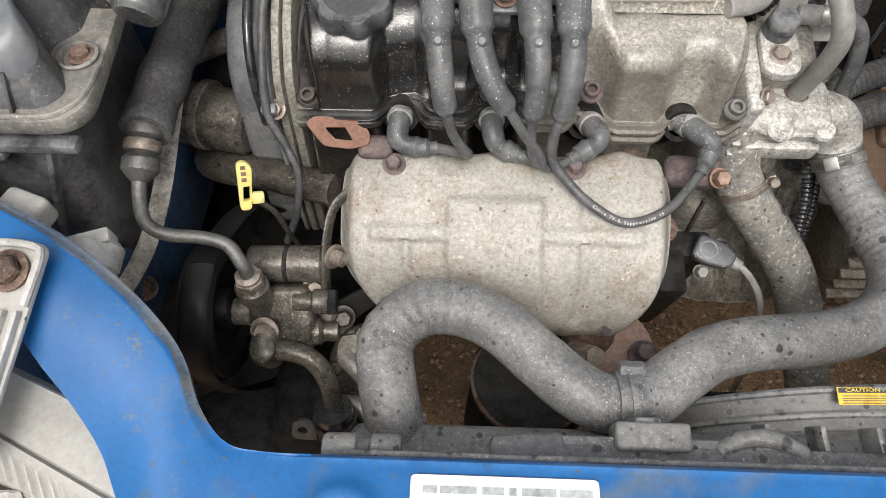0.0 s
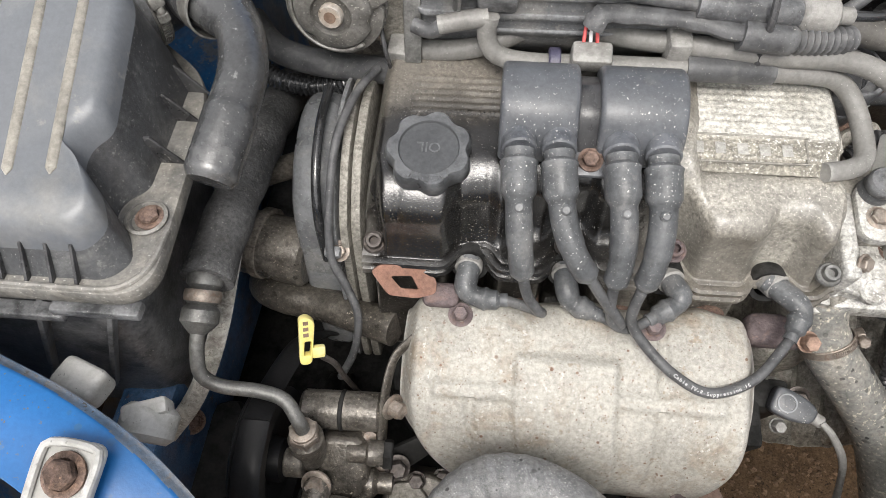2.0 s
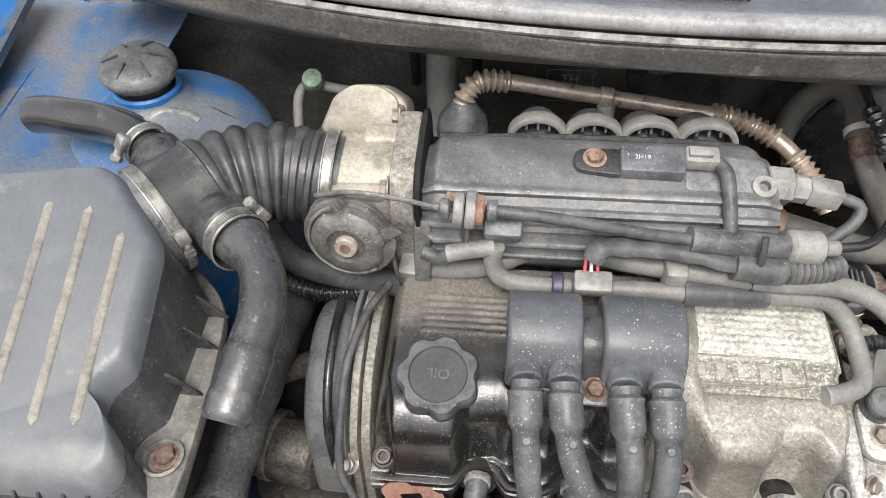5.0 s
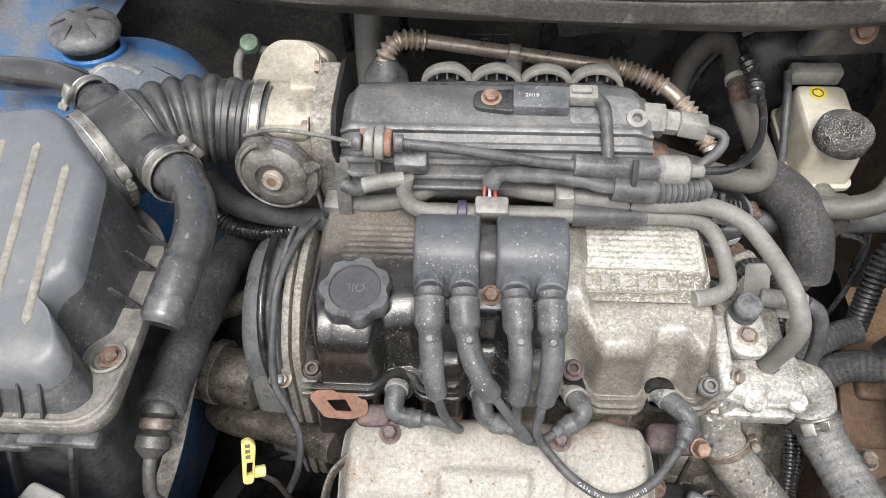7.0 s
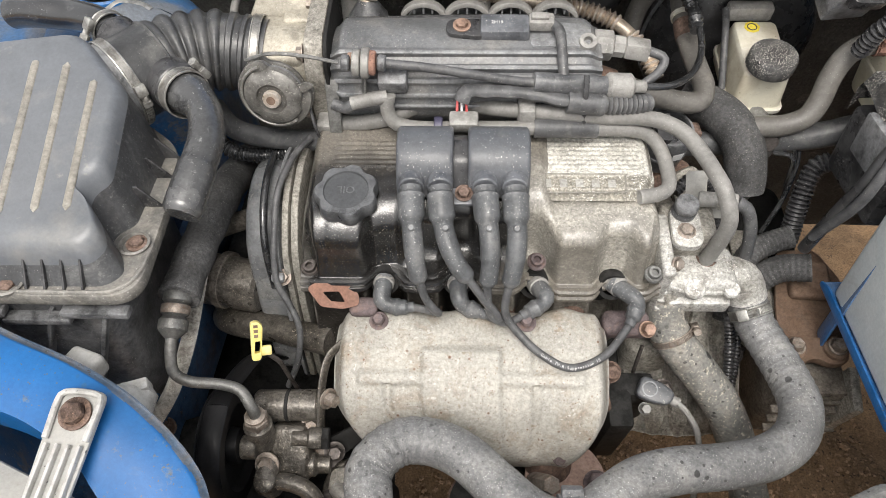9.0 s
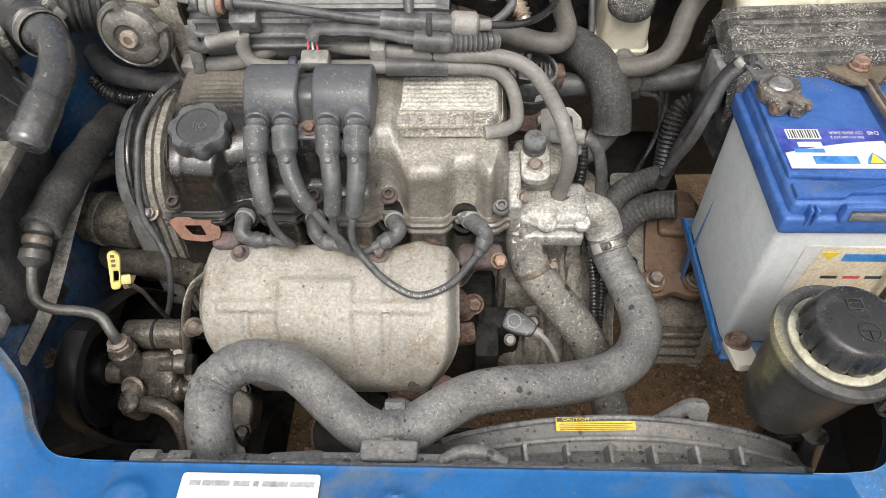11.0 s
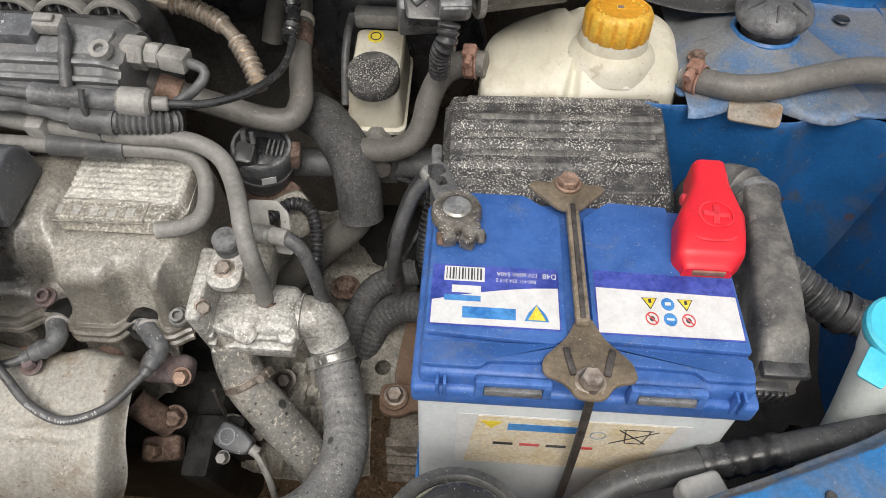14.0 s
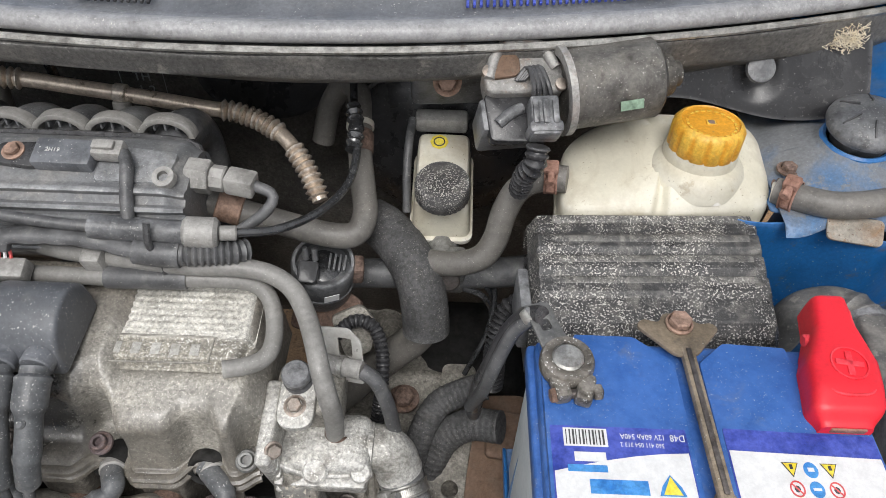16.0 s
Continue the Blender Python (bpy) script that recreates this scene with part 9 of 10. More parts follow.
bolt((0.722, 0.668, 0.852), (0, 0, 1), 0.007, RUST, ex)
eh = thing("overflow_hose", (0.78, 0.62, 0.85), "grey rubber hose from the coolant tank along the wing", "hose")
part("hose", tube([(0.706, 0.646, 0.846), (0.725, 0.632, 0.850), (0.750, 0.622, 0.853), (0.785, 0.622, 0.858), (0.820, 0.632, 0.862), (0.87, 0.642, 0.865), (0.95, 0.64, 0.86)], 0.0120, 16, 0.005), TUBE_MID, eh)
part("spring_clamp", clamp((0.716, 0.638, 0.848), (0.75, -0.6, 0.15), 0.0135, 0.012, None, (-0.2, -0.2, 0.9)), RUST_RED, eh, "red rusty clamp")
rh2 = thing("heater_hose", (0.47, 0.65, 0.78), "grey rubber hose from the coolant tank", "hose")
part("hose", tube([(0.522, 0.655, 0.842), (0.500, 0.660, 0.838), (0.480, 0.660, 0.824), (0.468, 0.652, 0.800), (0.462, 0.642, 0.775), (0.450, 0.634, 0.757), (0.425, 0.634, 0.745), (0.395, 0.645, 0.735)], 0.0125, 16, 0.005), TUBE_MID, rh2)
part("spring_clamp", clamp((0.508, 0.6585, 0.840), (1, -0.15, 0.1), 0.0135, 0.012, None, (0, -0.3, 0.9)), RUST_RED, rh2, "red rusty clamp")
h = thing("lower_heater_hose", (0.42, 0.66, 0.70), "dark heater hose crossing behind the gearbox", "hose")
part("hose", tube([(0.52, 0.645, 0.735), (0.49, 0.648, 0.722), (0.455, 0.652, 0.712), (0.41, 0.655, 0.706), (0.36, 0.655, 0.703), (0.30, 0.655, 0.70)], 0.016, 16, 0.006), TUBE_DARK, h)
h = thing("foam_hose", (0.38, 0.65, 0.70), "thick black foam-wrapped hose", "hose")
part("sleeve", tube([(0.335, 0.700, 0.735), (0.352, 0.682, 0.740), (0.374, 0.655, 0.736), (0.390, 0.630, 0.718), (0.396, 0.612, 0.690), (0.397, 0.605, 0.672)], 0.0245, 22, 0.004), FOAM, h)
part("hose", tube([(0.397, 0.608, 0.682), (0.385, 0.606, 0.655), (0.360, 0.602, 0.628), (0.330, 0.592, 0.60), (0.30, 0.58, 0.57)], 0.0175, 16, 0.006), TUBE_MID, h)
h = thing("heater_pipe", (0.32, 0.70, 0.79), "brownish heater pipe bent behind the manifold", "pipe")
part("pipe", tube([(0.270, 0.800, 0.76), (0.280, 0.812, 0.80), (0.300, 0.808, 0.832), (0.316, 0.790, 0.834), (0.320, 0.765, 0.820), (0.323, 0.730, 0.802), (0.330, 0.690, 0.788), (0.334, 0.662, 0.780), (0.326, 0.642, 0.774), (0.300, 0.638, 0.776), (0.250, 0.640, 0.790), (0.205, 0.640, 0.806), (0.190, 0.638, 0.815)], 0.0124, 16, 0.005), TUBE_MID, h)
part("rust_band", lathe([(0.0128, -0.012), (0.0137, -0.010), (0.0137, 0.010), (0.0128, 0.012)], aim((0.3225, 0.740, 0.807), (0.05, -0.9, -0.4)), 20), RUST, h, "rusty band")
part("pale_band", lathe([(0.0128, -0.003), (0.0145, -0.003), (0.0145, 0.003), (0.0128, 0.003)], aim((0.3208, 0.758, 0.8155), (0.05, -0.9, -0.4)), 20), WHITE_PLASTIC, h, "pale ring")
part("rust_collar", cyl(0.0142, (0.200, 0.640, 0.808), (0.222, 0.640, 0.800), 18), COPPER, h, "rusty collar")

# ---- brake fluid reservoir and servo ----
bk = thing("brake_fluid_reservoir", (0.41, 0.69, 0.74), "yellowed brake fluid reservoir with a black cap", "reservoir")
bkm = pose(0.4075, 0.708, 0.765, 12)
bm = bmesh.new()
lp = []
for z, k in ((-0.030, 0.98), (-0.021, 1.0), (-0.020, 1.07), (-0.015, 1.07), (-0.014, 0.99), (0.010, 0.93), (0.026, 0.88), (0.031, 0.86), (0.0335, 0.80)):
    lp.append([bm.verts.new(bkm @ Vector((0.001 + x * k, 0.014 + y * k, z))) for x, y in rounded([(-0.0305, -0.054), (0.0305, -0.054), (0.0305, 0.052), (-0.0305, 0.052)], 0.011, 5)])
bm.faces.new(lp[-1])
for a, b in zip(lp, lp[1:]):
    for i in range(len(a)):
        j = (i + 1) % len(a)
        bm.faces.new((a[i], a[j], b[j], b[i]))
bmesh.ops.recalc_face_normals(bm, faces=bm.faces[:])
part("tank", bm, WHITE_PLASTIC, bk, "yellowed tank with a moulded seam")
part("cap", lathe([(0.0285, 0), (0.030, 0.002), (0.030, 0.018), (0.028, 0.021), (0.012, 0.022), (0, 0.0225)], pose(0.409, 0.680, 0.795, 10) @ Matrix.Diagonal((0.9, 0.9, 0.95, 1)), 60, wave=lambda a, r: 1 + 0.012 * math.cos(30 * a) * (1 if r in (1, 2) else 0)), SALTED, bk, "black cap with pale dust")
ym = bkm @ pose(-0.004, 0.046, 0.0339)
part("yellow_sign", flat(disc(0, 0, 0.0095, 8), ym), SIGN_YELLOW, bk, "round yellow sign")
part("sign_ring", ring(0, 0, 0.006, 0.0012, ym @ pose(0, 0, 0.0005)), INK, bk)
part("rear_fitting", box((0.055, 0.018, 0.02), pose(0.405, 0.772, 0.815, 10), 0.004), TUBE, bk)
part("cylinder", cyl(0.018, (0.41, 0.65, 0.725), (0.41, 0.80, 0.735), 20, 0.004), PIPE, bk)
part("sensor_cable", tube([(0.375, 0.770, 0.818), (0.372, 0.745, 0.806), (0.371, 0.72, 0.78), (0.372, 0.70, 0.75)], 0.0045, 10, 0.006), TUBE_DARK, bk)
sv = thing("brake_servo", (0.41, 0.84, 0.74), "black brake servo against the bulkhead", "brake servo")
part("rim", lathe([(0.110, 0), (0.116, 0.003), (0.116, 0.012), (0.110, 0.015)], aim((0.41, 0.828, 0.742), (0, 1, 0.05)), 44), BLACK_DUSTY, sv)
part("drum", lathe([(0, 0), (0.05, 0.0), (0.10, 0.02), (0.112, 0.035), (0.112, 0.055), (0.09, 0.08), (0, 0.085)], aim((0.41, 0.79, 0.74), (0, 1, 0.05)), 44), BLACK, sv)
bk2 = thing("brake_line_block", (0.41, 0.66, 0.70), "grey brake valve block with thin lines", "valve")
part("block", box((0.035, 0.03, 0.05), pose(0.418, 0.652, 0.715, 10), 0.005), PIPE, bk2)
part("boss", cyl(0.012, (0.418, 0.636, 0.722), (0.418, 0.628, 0.724), 18), BOLT_DARK, bk2)
for k in range(3):
    part("line", tube([(0.435, 0.66 - 0.01 * k, 0.70), (0.455, 0.65 - 0.01 * k, 0.72 - 0.01 * k), (0.468, 0.64, 0.69 - 0.02 * k), (0.460, 0.62, 0.64), (0.44, 0.60, 0.60)], 0.003, 8, 0.006), BLACK_GLOSS, bk2)

# ---- wiper motor ----
MOTOR = mat("dusty_motor_can", (0.060, 0.056, 0.050), 0.5, 0.2, 0.3, 30, 0.2, 700, (0.20, 0.185, 0.16), 0.5, 34, PALE, 0.15, 300, bump=0.3)
WIPER = mat("corroded_wiper_casting", (0.24, 0.235, 0.225), 0.5, 0.3, 0.3, 40, 0.3, 500, (0.16, 0.085, 0.045), 0.46, 45, PALE, 0.2, 260, bump=0.5)
wp = thing("wiper_motor", (0.52, 0.69, 0.90), "dusty wiper motor with a corroded gear housing and plug", "motor")
part("motor_can", lathe([(0, 0), (0.030, 0.0), (0.034, 0.004), (0.0345, 0.078), (0.030, 0.082), (0.020, 0.084), (0.018, 0.096), (0.012, 0.098), (0.011, 0.105), (0, 0.106)], aim((0.508, 0.682, 0.918), (1, 0.24, 0.06)), 40), MOTOR, wp, "dusty cylindrical can")
part("end_flange", lathe([(0.030, -0.004), (0.0385, -0.004), (0.0385, 0.002), (0.030, 0.002)], aim((0.508, 0.682, 0.918), (1, 0.24, 0.06)), 40), WIPER, wp, "rusty flange")
gm_ = basis((0.474, 0.680, 0.918), (1, 0.2, 0), (0, 0.85, 0.5))
part("gear_housing", prism(rounded([(-0.034, -0.006), (0.034, -0.010), (0.036, 0.020), (0.022, 0.036), (0.002, 0.042), (-0.020, 0.036), (-0.034, 0.016)], 0.010, 5), -0.010, 0.014, gm_, 0.004, 3), WIPER, wp, "corroded gear housing")
part("housing_arch", tube([gm_ @ Vector(q) for q in ((-0.030, 0.006, 0.014), (-0.020, 0.028, 0.016), (0.000, 0.036, 0.017), (0.018, 0.030, 0.016), (0.028, 0.012, 0.014))], 0.005, 10, 0.004), WIPER, wp)
part("rust_plate", prism(rounded([(-0.028, 0.004), (-0.004, 0.006), (-0.002, 0.024), (-0.016, 0.028), (-0.028, 0.016)], 0.006, 4), 0.013, 0.018, gm_, 0.002), BROWN_PLATE, wp, "rusty cover plate")
part("lower_plate", prism(rounded([(-0.034, -0.044), (0.002, -0.048), (0.006, -0.004), (-0.034, -0.002)], 0.005, 4), -0.010, 0.004, gm_, 0.002), BLACK, wp, "black lower plate")
part("plate_bulge", tube([gm_ @ Vector(q) for q in ((-0.026, -0.030, 0.004), (-0.014, -0.022, 0.006), (-0.004, -0.018, 0.005))], 0.005, 10, 0.004), BLACK_DUSTY, wp)
for x, y in ((-0.030, 0.012), (0.028, 0.030), (0.030, -0.004), (-0.012, 0.036)):
    part("screw", lathe([(0.0055, 0), (0.0055, 0.004), (0.0035, 0.005), (0, 0.005)], gm_ @ pose(x, y, 0.013), 12), BOLT, wp)
pm_ = pose(0.4905, 0.646, 0.914, 32, 0, 6)
part("plug", box((0.024, 0.034, 0.022), pm_, 0.003), BLACK_DUSTY, wp, "grey plug")
for k in range(3):
    part("plug_rib", box((0.005, 0.020, 0.004), pm_ @ pose(-0.008 + 0.008 * k, 0.002, 0.0115), 0.001), BLACK_DUSTY, wp)
part("plug_collar", box((0.028, 0.010, 0.025), pm_ @ pose(0, -0.010, 0), 0.003), BLACK_DUSTY, wp)
for k in range(4):
    part("wire", tube([pm_ @ Vector((-0.008 + 0.005 * k, 0.016, 0.004)), pm_ @ Vector((-0.008 + 0.004 * k, 0.026, 0.010)), gm_ @ Vector((0.002 + 0.003 * k, 0.010, 0.022)), gm_ @ Vector((-0.008 + 0.002 * k, 0.002, 0.016))], 0.0022, 7, 0.004), BLACK, wp)
part("cable_sleeve", tube([(0.487, 0.628, 0.900), (0.485, 0.622, 0.885), (0.480, 0.628, 0.870), (0.478, 0.64, 0.84)], 0.0095, 12, 0.0014, ribbed(0.0095, 0.006, 0.001)), BLACK, wp)
part("sticker", flat(rect(-0.010, -0.004, 0.010, 0.004), basis((0.562, 0.660, 0.9225), (1, 0.24, 0.06), (0.1, 0.4, 0.9)) @ pose(0, 0, 0.004)), GREEN, wp)
part("bracket", box((0.05, 0.03, 0.05), pose(0.462, 0.672, 0.888, 30, 0, 10), 0.004), BLACK_DUSTY, wp)
# cowl side panels that the motor is fixed to
cw = thing("cowl_bracket", (0.42, 0.74, 0.88), "dirty pressed cowl panel with a rusty bolt", "bracket")
part("pressing", box((0.11, 0.02, 0.09), pose(0.43, 0.752, 0.885, 28, 0, 6), 0.008, 3), BLACK_DUSTY, cw)
bolt((0.410, 0.728, 0.892), (0, -0.8, 0.5), 0.009, COPPER, cw, 0.007, 1.5)
pad = thing("bulkhead_pad", (0.70, 0.76, 0.88), "sagging black insulation pad with torn yellow fibres", "insulation")
def sag(u, v):
    x = 0.555 + 0.25 * u
    y = 0.718 + 0.055 * v + 0.02 * u + 0.012 * math.sin(u * 5 + v * 2)
    z = 0.872 + 0.075 * v + 0.008 * math.sin(u * 7)
    d = math.hypot(x - 0.70, (v - 0.45) * 0.08)
    y += 0.008 * smooth(0.028, 0.012, d)
    return x, y, z
part("pad", sheet(sag, 60, 30, 0.006), BLACK, pad)
part("fixing", lathe([(0, 0), (0.014, 0), (0.013, 0.003), (0.005, 0.005), (0, 0.005)], aim((0.700, 0.748, 0.906), (0, -0.75, 0.65)), 28), BLACK_DUSTY, pad, "round grey fixing")
rng = random.Random(3)
bm = bmesh.new()
for k in range(420):
    p = Vector((0.772 + rng.uniform(-0.012, 0.016), 0.768 + rng.uniform(-0.004, 0.01), 0.928 + rng.uniform(-0.010, 0.012)))
    q = p + Vector((rng.uniform(-0.008, 0.009), rng.uniform(-0.006, 0.002), rng.uniform(-0.006, 0.007)))
    tube([p, p.lerp(q, 0.5) + Vector((rng.uniform(-0.003, 0.003), -0.003, rng.uniform(-0.003, 0.003))), q], 0.00035, 4, 0.006, None, True, bm)
part("fibre_tuft", bm, LABEL_CREAM, pad, "torn yellow fibres")

# ---- gearbox side, loom and brackets deep in the bay ----
gb = thing("gearbox", (0.36, 0.50, 0.40), "muddy grey gearbox casing with ribs and rusty bolts", "gearbox")
part("bell_housing", box((0.06, 0.18, 0.26), pose(0.288, 0.555, 0.43, 8), 0.02, 3), CAST, gb)
def case_front(u, v):
    v = 0.06 + 0.94 * v
    x = 0.262 + 0.150 * u
    y = 0.405 + 0.14 * (1 - (1 - v) ** 1.5) * (0.55 + 0.45 * v) + 0.012 * (2 * u - 1) ** 2
    z = 0.40 + 0.155 * v ** 0.8
    ribs = max(smooth(0.18, 0.06, abs(((u * 5.0 + 0.4 * v) % 1.0) - 0.5)), 0) * smooth(0.05, 0.2, v) * smooth(0.98, 0.85, v)
    lip = smooth(0.03, 0.015, abs(v - 0.55)) * 0.6
    return x, y - 0.009 * max(ribs, lip), z + 0.004 * max(ribs, lip) + 0.0012 * noise.noise(Vector((x * 40, y * 40, z * 40)))
part("casing", sheet(case_front, 90, 80, 0.01), CAST, gb, "ribbed grey-brown casting", 50)
def case_top(u, v):
    x, y = 0.27 + 0.22 * u, 0.50 + 0.22 * v
    z = 0.548 + 0.010 * math.sin(9 * u) * math.sin(7 * v) - 0.05 * smooth(0.8, 1.0, u) - 0.05 * smooth(0.2, 0.0, v)
    z += 0.008 * smooth(0.08, 0.02, abs(u - 0.35)) + 0.006 * smooth(0.06, 0.02, abs(v - 0.55))
    return x, y, z + 0.002 * noise.noise(Vector((x * 30, y * 30, 1)))
part("casing_top", sheet(case_top, 50, 50, 0.01), CAST, gb)
part("bell_housing", prism(rounded([(0.20, 0.42), (0.285, 0.415), (0.330, 0.465), (0.345, 0.56), (0.20, 0.58)], 0.014, 4), 0.0, 0.07, basis((0, 0.505, 0), (1, 0, 0), (0, 0.12, 1)), 0.006, 3), CAST, gb, "grey bell housing")
for zz in (0.435, 0.455, 0.475):
    part("housing_rib", box((0.085, 0.014, 0.007), pose(0.262 + 0.3 * (zz - 0.435), 0.484 + 0.12 * (zz - 0.435), zz), 0.002), CAST, gb)
part("rear_case", box((0.16, 0.14, 0.12), pose(0.44, 0.68, 0.50, 6), 0.03, 4), DEEP, gb)
for x, y, z in ((0.300, 0.418, 0.515), (0.322, 0.468, 0.548), (0.385, 0.452, 0.540)):
    bolt((x, y, z), (0, -0.6, 0.8), 0.008, BOLT_DARK, gb, 0.010)
part("end_cover", box((0.085, 0.10, 0.13), pose(0.482, 0.468, 0.462, 8), 0.012, 3), MUD, gb, "muddy end cover")
for k in range(5):
    part("cover_fin", box((0.088, 0.010, 0.006), pose(0.482, 0.416 - 0.0025 * k, 0.518 - 0.018 * k, 8), 0.0015), MUD, gb)
part("cover_web", box((0.012, 0.055, 0.11), pose(0.524, 0.425, 0.478, 14, 0, -8), 0.003), CAST, gb)
part("mount_plate", prism(rounded([(-0.040, -0.050), (0.040, -0.052), (0.048, 0.030), (0.020, 0.075), (-0.030, 0.070), (-0.038, 0.0)], 0.012, 4), -0.004, 0.003, pose(0.485, 0.515, 0.562, 16, 0, -4), 0.0015), BROWN_PLATE, gb, "brown rusty mount plate")
part("mount_step", box((0.05, 0.05, 0.020), pose(0.490, 0.540, 0.575, 16, 0, -4), 0.006, 3), BROWN_PLATE, gb)
part("mount_arm", prism(rounded([(-0.040, -0.018), (-0.018, -0.022), (0.0, -0.012), (0.022, -0.022), (0.042, -0.016), (0.042, 0.014), (-0.040, 0.014)], 0.010, 4), -0.008, 0.008, pose(0.470, 0.449, 0.556, 14), 0.003), BROWN_PLATE, gb, "rusty cast mount arm")
for x in (0.447, 0.496):
    part("sleeve", cyl(0.0145, (x, 0.447, 0.556), (x, 0.4445, 0.570), 24, 0.002), BROWN_PLATE, gb)
    bolt((x, 0.4445, 0.570), (0, -0.18, 1), 0.0085, BOLT, gb, 0.010, 1.3)
part("top_bracket", prism(rounded([(-0.030, -0.085), (0.016, -0.088), (0.034, 0.02), (0.026, 0.09), (-0.012, 0.09), (-0.018, 0.0)], 0.01, 4), 0, 0.005, pose(0.428, 0.545, 0.552, 8), 0.001, holes=[disc(0.0, -0.055, 0.009, 14), disc(0.006, 0.02, 0.012, 14)]), CAST, gb, "dusty steel bracket")
bolt((0.373, 0.585, 0.566), (0, 0, 1), 0.012, RUST, gb, 0.012, 1.5, "rusty mount bolt")
sp = thing("speed_sensor", (0.285, 0.425, 0.52), "grey plug sensor on the gearbox with a twisted lead", "sensor")
part("socket", lathe([(0, 0), (0.0125, 0), (0.0135, 0.002), (0.0135, 0.020), (0.0120, 0.022), (0, 0.022)], aim((0.268, 0.424, 0.510), (0.15, -0.45, 0.88)), 24), BLACK, sp)
part("socket_ring", lathe([(0.0135, -0.002), (0.0155, -0.002), (0.0158, 0.001), (0.0135, 0.003)], aim((0.2702, 0.4165, 0.526), (0.15, -0.45, 0.88)), 24), STEEL, sp, "pale metal ring")
plug_m = basis((0.276, 0.400, 0.541), (0.90, -0.36, -0.10), (0.30, 0.85, 0.42))
part("plug", prism(rounded([(-0.014, -0.013), (0.008, -0.014), (0.026, -0.009), (0.028, 0.007), (0.010, 0.013), (-0.014, 0.013)], 0.008, 5), -0.010, 0.006, plug_m, 0.003, 3), COIL, sp, "grey plug")
part("plug_ring", ring(-0.001, 0.0, 0.009, 0.0014, plug_m @ pose(0, 0, 0.006), 0.0008), GREY_PLASTIC, sp)
part("plug_neck", cyl(0.0062, plug_m @ Vector((0.026, -0.001, -0.002)), plug_m @ Vector((0.036, -0.002, -0.003)), 14, 0.001), TUBE, sp)
for k in range(2):
    part("lead", tube([(0.306 + 0.001 * k, 0.384, 0.5385), (0.316, 0.372 + 0.002 * k, 0.533 + 0.002 * k), (0.325 + 0.002 * k, 0.358, 0.522), (0.331, 0.345 - 0.002 * k, 0.50), (0.334 + 0.002 * k, 0.325, 0.46), (0.33, 0.30, 0.40)], 0.0028, 10, 0.003, ribbed(0.0028, 0.006, 0.0004)), TUBE, sp, "pale twisted lead")
bolt((0.270, 0.3835, 0.5265), (0, -0.5, 0.8), 0.0062, TUBE, sp, 0.010, 1.2, "pale stud")
part("stay", box((0.004, 0.004, 0.06), pose(0.262, 0.428, 0.560), 0.001), BOLT_DARK, sp)
db = thing("dark_bracket", (0.25, 0.40, 0.48), "oily black bracket beside the manifold", "bracket")
part("plate", box((0.055, 0.03, 0.11), pose(0.258, 0.424, 0.480, 12), 0.006), DEEP, db)
part("plate", box((0.03, 0.05, 0.14), pose(0.242, 0.40, 0.46, 12), 0.006), DEEP, db)
lm_ = thing("corrugated_loom", (0.43, 0.56, 0.58), "pair of black corrugated wiring looms", "wiring")
part("loom", tube([(0.385, 0.50, 0.545), (0.395, 0.530, 0.585), (0.412, 0.556, 0.606), (0.440, 0.568, 0.616), (0.462, 0.572, 0.622)], 0.0145, 16, 0.0018, ribbed(0.0145, 0.0055, 0.0004)), FOAM, lm_)
part("loom", tube([(0.402, 0.512, 0.545), (0.420, 0.532, 0.578), (0.446, 0.538, 0.600), (0.478, 0.530, 0.612)], 0.0170, 16, 0.0018, ribbed(0.0170, 0.0065, 0.0004)), FOAM, lm_)
part("loom", tube([(0.305, 0.578, 0.690), (0.325, 0.592, 0.700), (0.345, 0.588, 0.698), (0.355, 0.570, 0.685), (0.356, 0.545, 0.66), (0.35, 0.53, 0.61)], 0.0068, 14, 0.0014, ribbed(0.0068, 0.0048, 0.0007)), BLACK, lm_)
part("loom", tube([(0.500, 0.625, 0.700), (0.482, 0.622, 0.690), (0.472, 0.605, 0.660), (0.470, 0.585, 0.60)], 0.0115, 14, 0.0014, ribbed(0.0115, 0.0056, 0.0012)), BLACK, lm_)
part("loom", tube([(0.362, 0.478, 0.62), (0.374, 0.446, 0.56), (0.378, 0.415, 0.50)], 0.0055, 12, 0.0014, ribbed(0.0055, 0.005, 0.0007)), BLACK, lm_)
part("loom", tube([(0.374, 0.478, 0.61), (0.384, 0.450, 0.56), (0.388, 0.42, 0.49)], 0.0040, 12, 0.0014, ribbed(0.0040, 0.005, 0.0006)), BLACK, lm_)
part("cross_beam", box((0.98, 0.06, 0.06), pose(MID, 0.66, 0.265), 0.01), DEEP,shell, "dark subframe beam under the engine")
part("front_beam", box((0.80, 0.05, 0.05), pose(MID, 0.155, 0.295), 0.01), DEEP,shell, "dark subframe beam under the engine")
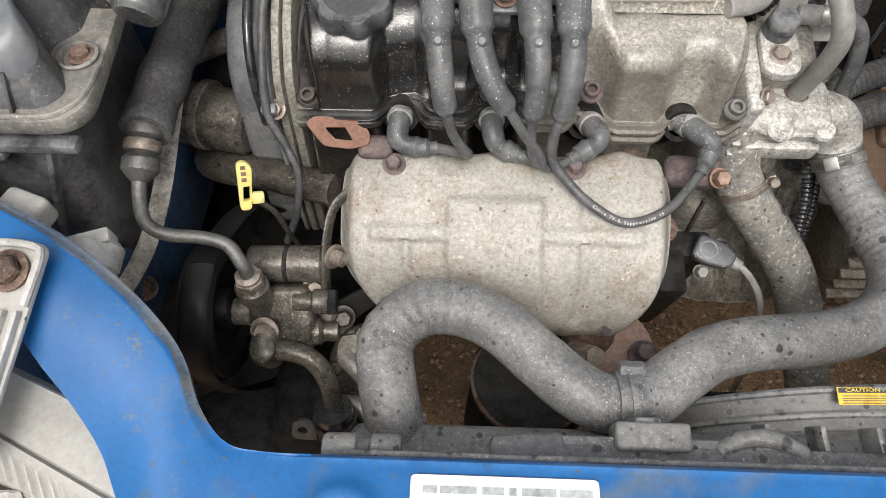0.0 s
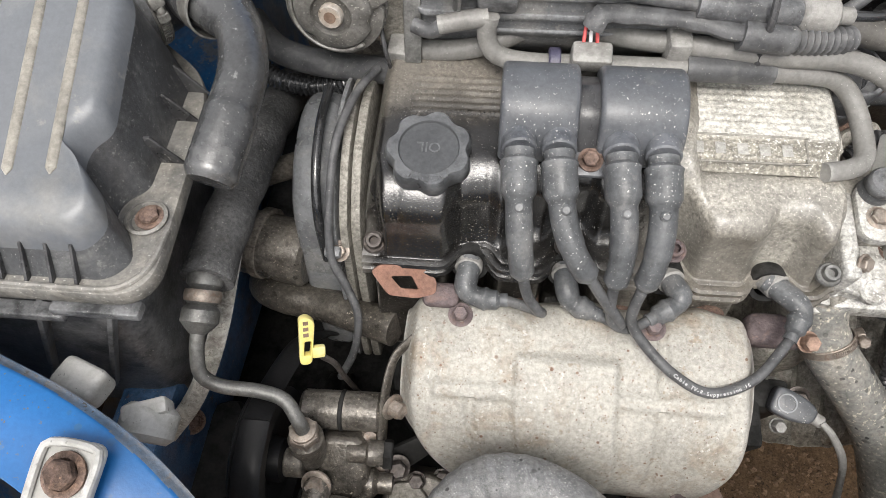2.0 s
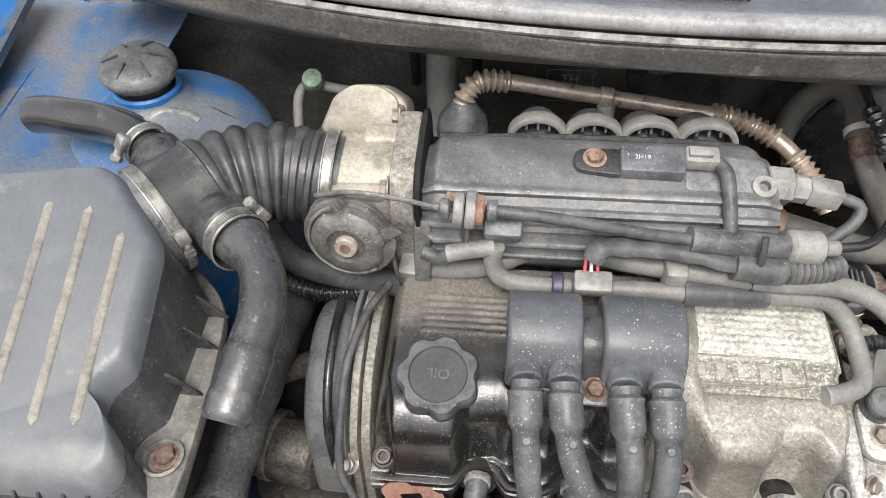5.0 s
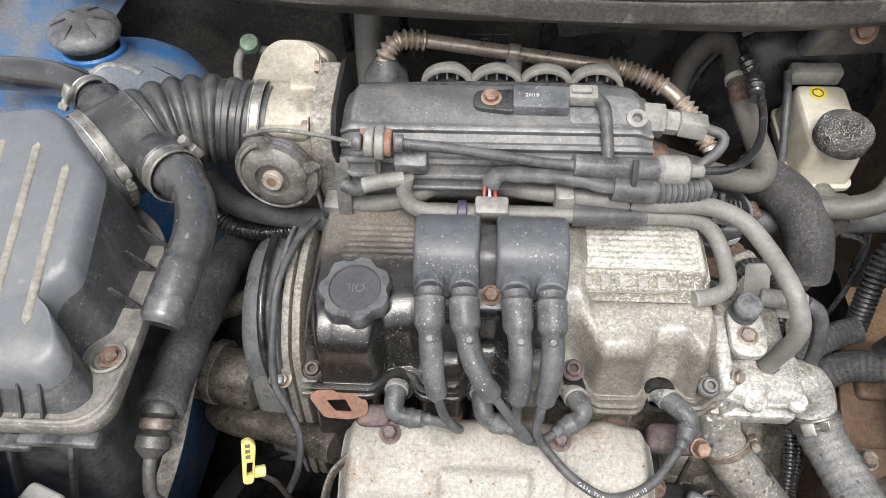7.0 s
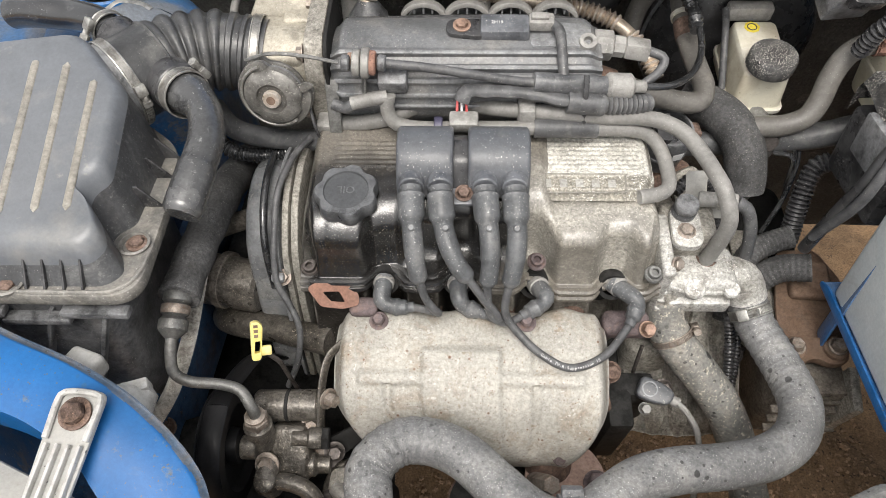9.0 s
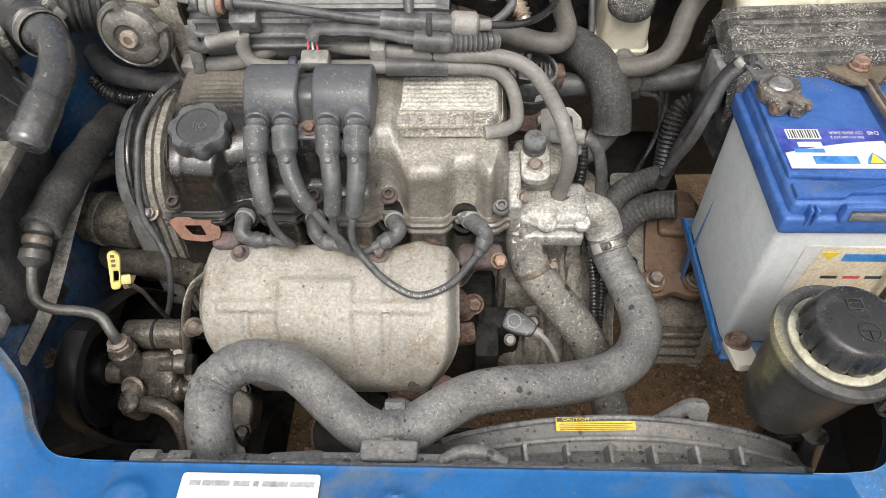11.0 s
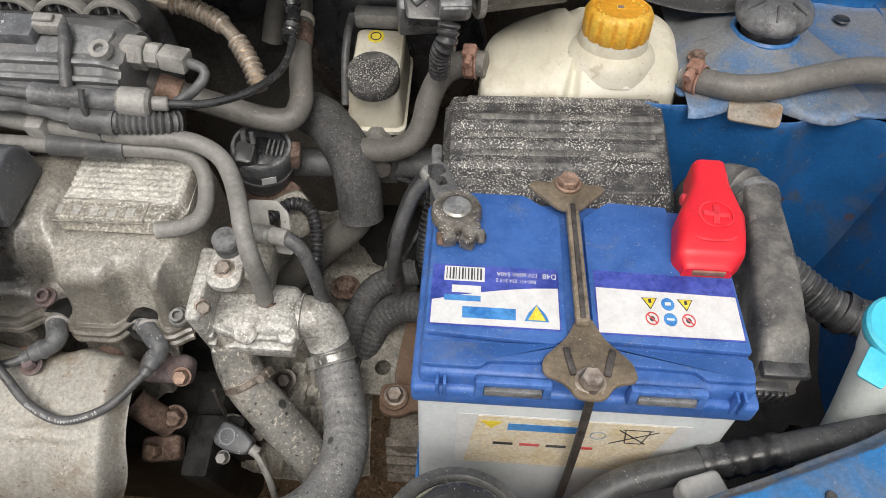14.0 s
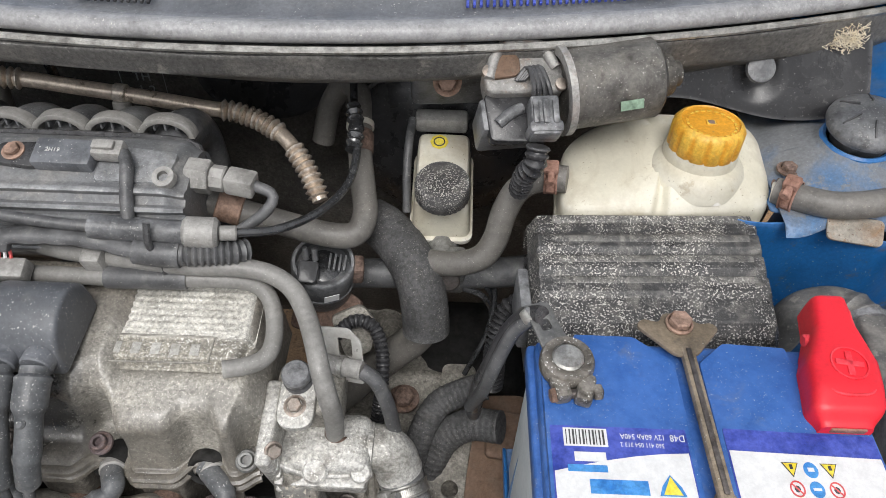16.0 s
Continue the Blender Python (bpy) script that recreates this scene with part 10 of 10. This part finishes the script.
# stencil on the bulkhead
sg = thing("stencil_mark", (0.03, 0.88, 0.78), "pale stencilled mark on the dark bulkhead", "marking")
gm = basis((0.050, 0.866, 0.782), (1, 0, 0), (0, 0.1, 1)) @ Matrix.Diagonal((0.62, 0.62, 1, 1))
text("TH", 0.025, gm @ pose(0, 0.016, 0), INK_GREY, sg)
text("1-2", 0.026, gm @ pose(0.004, -0.012, 0), INK_GREY, sg)
for a, b, c, d in ((-0.042, 0.034, 0.042, 0.035), (-0.042, -0.028, 0.042, -0.027), (-0.042, -0.028, -0.041, 0.035), (0.041, -0.028, 0.042, 0.035)):
    part("stencil_line", flat(rect(a, b, c, d), gm), INK_GREY, sg)
bp = thing("bulkhead_plug", (0.19, 0.86, 0.80), "large round black rubber plug in the bulkhead", "plug")
bpm = aim((0.195, 0.872, 0.800), (0, -1, 0.25)) @ Matrix.Diagonal((1.15, 0.8, 1, 1))
part("disc", lathe([(0.072, -0.004), (0.070, 0.002), (0.064, 0.004), (0.058, 0.002), (0.02, 0.0035), (0, 0.0035)], bpm, 48), BLACK, bp)
bolt((0.140, 0.846, 0.858), (0, -0.9, 0.3), 0.010, RUST, bp, 0.007, 1.6, "rusty bulkhead bolt")
# dusty flange round the strut tower, torn to a rusty tab
tf = thing("tower_flange", (0.80, 0.66, 0.83), "dusty blue sheet flange with a rusty tab below the strut tower", "flange")
part("sheet", prism(rounded([(0.698, 0.668), (0.7045, 0.652), (0.735, 0.640), (0.751, 0.632), (0.766, 0.611), (0.779, 0.6045), (0.794, 0.607), (0.799, 0.628), (0.820, 0.640), (0.8536, 0.6425), (0.93, 0.662), (0.93, 0.76), (0.70, 0.76)], 0.005, 4), 0.8285, 0.8305, None, 0.0007), DUSTY_LEDGE, tf)
part("rusty_tab", prism(rounded([(0.768, 0.612), (0.780, 0.6065), (0.791, 0.609), (0.793, 0.622), (0.772, 0.626)], 0.003, 3), 0.8309, 0.8318, None, 0.0003, holes=[disc(0.782, 0.616, 0.003, 12)]), BROWN_PLATE, tf, "rusty brown tab")
part("bracket", prism(rounded([(-0.026, -0.010), (0.014, -0.012), (0.022, 0.006), (0.006, 0.012), (-0.026, 0.010)], 0.005, 3), 0, 0.003, pose(0.722, 0.655, 0.838, 10, -18, 30), 0.001), BROWN_PLATE, tf, "rusty bent bracket")
bolt((0.716, 0.658, 0.842), (0, -0.2, 1), 0.006, RUST, tf, 0.005, 1.4)
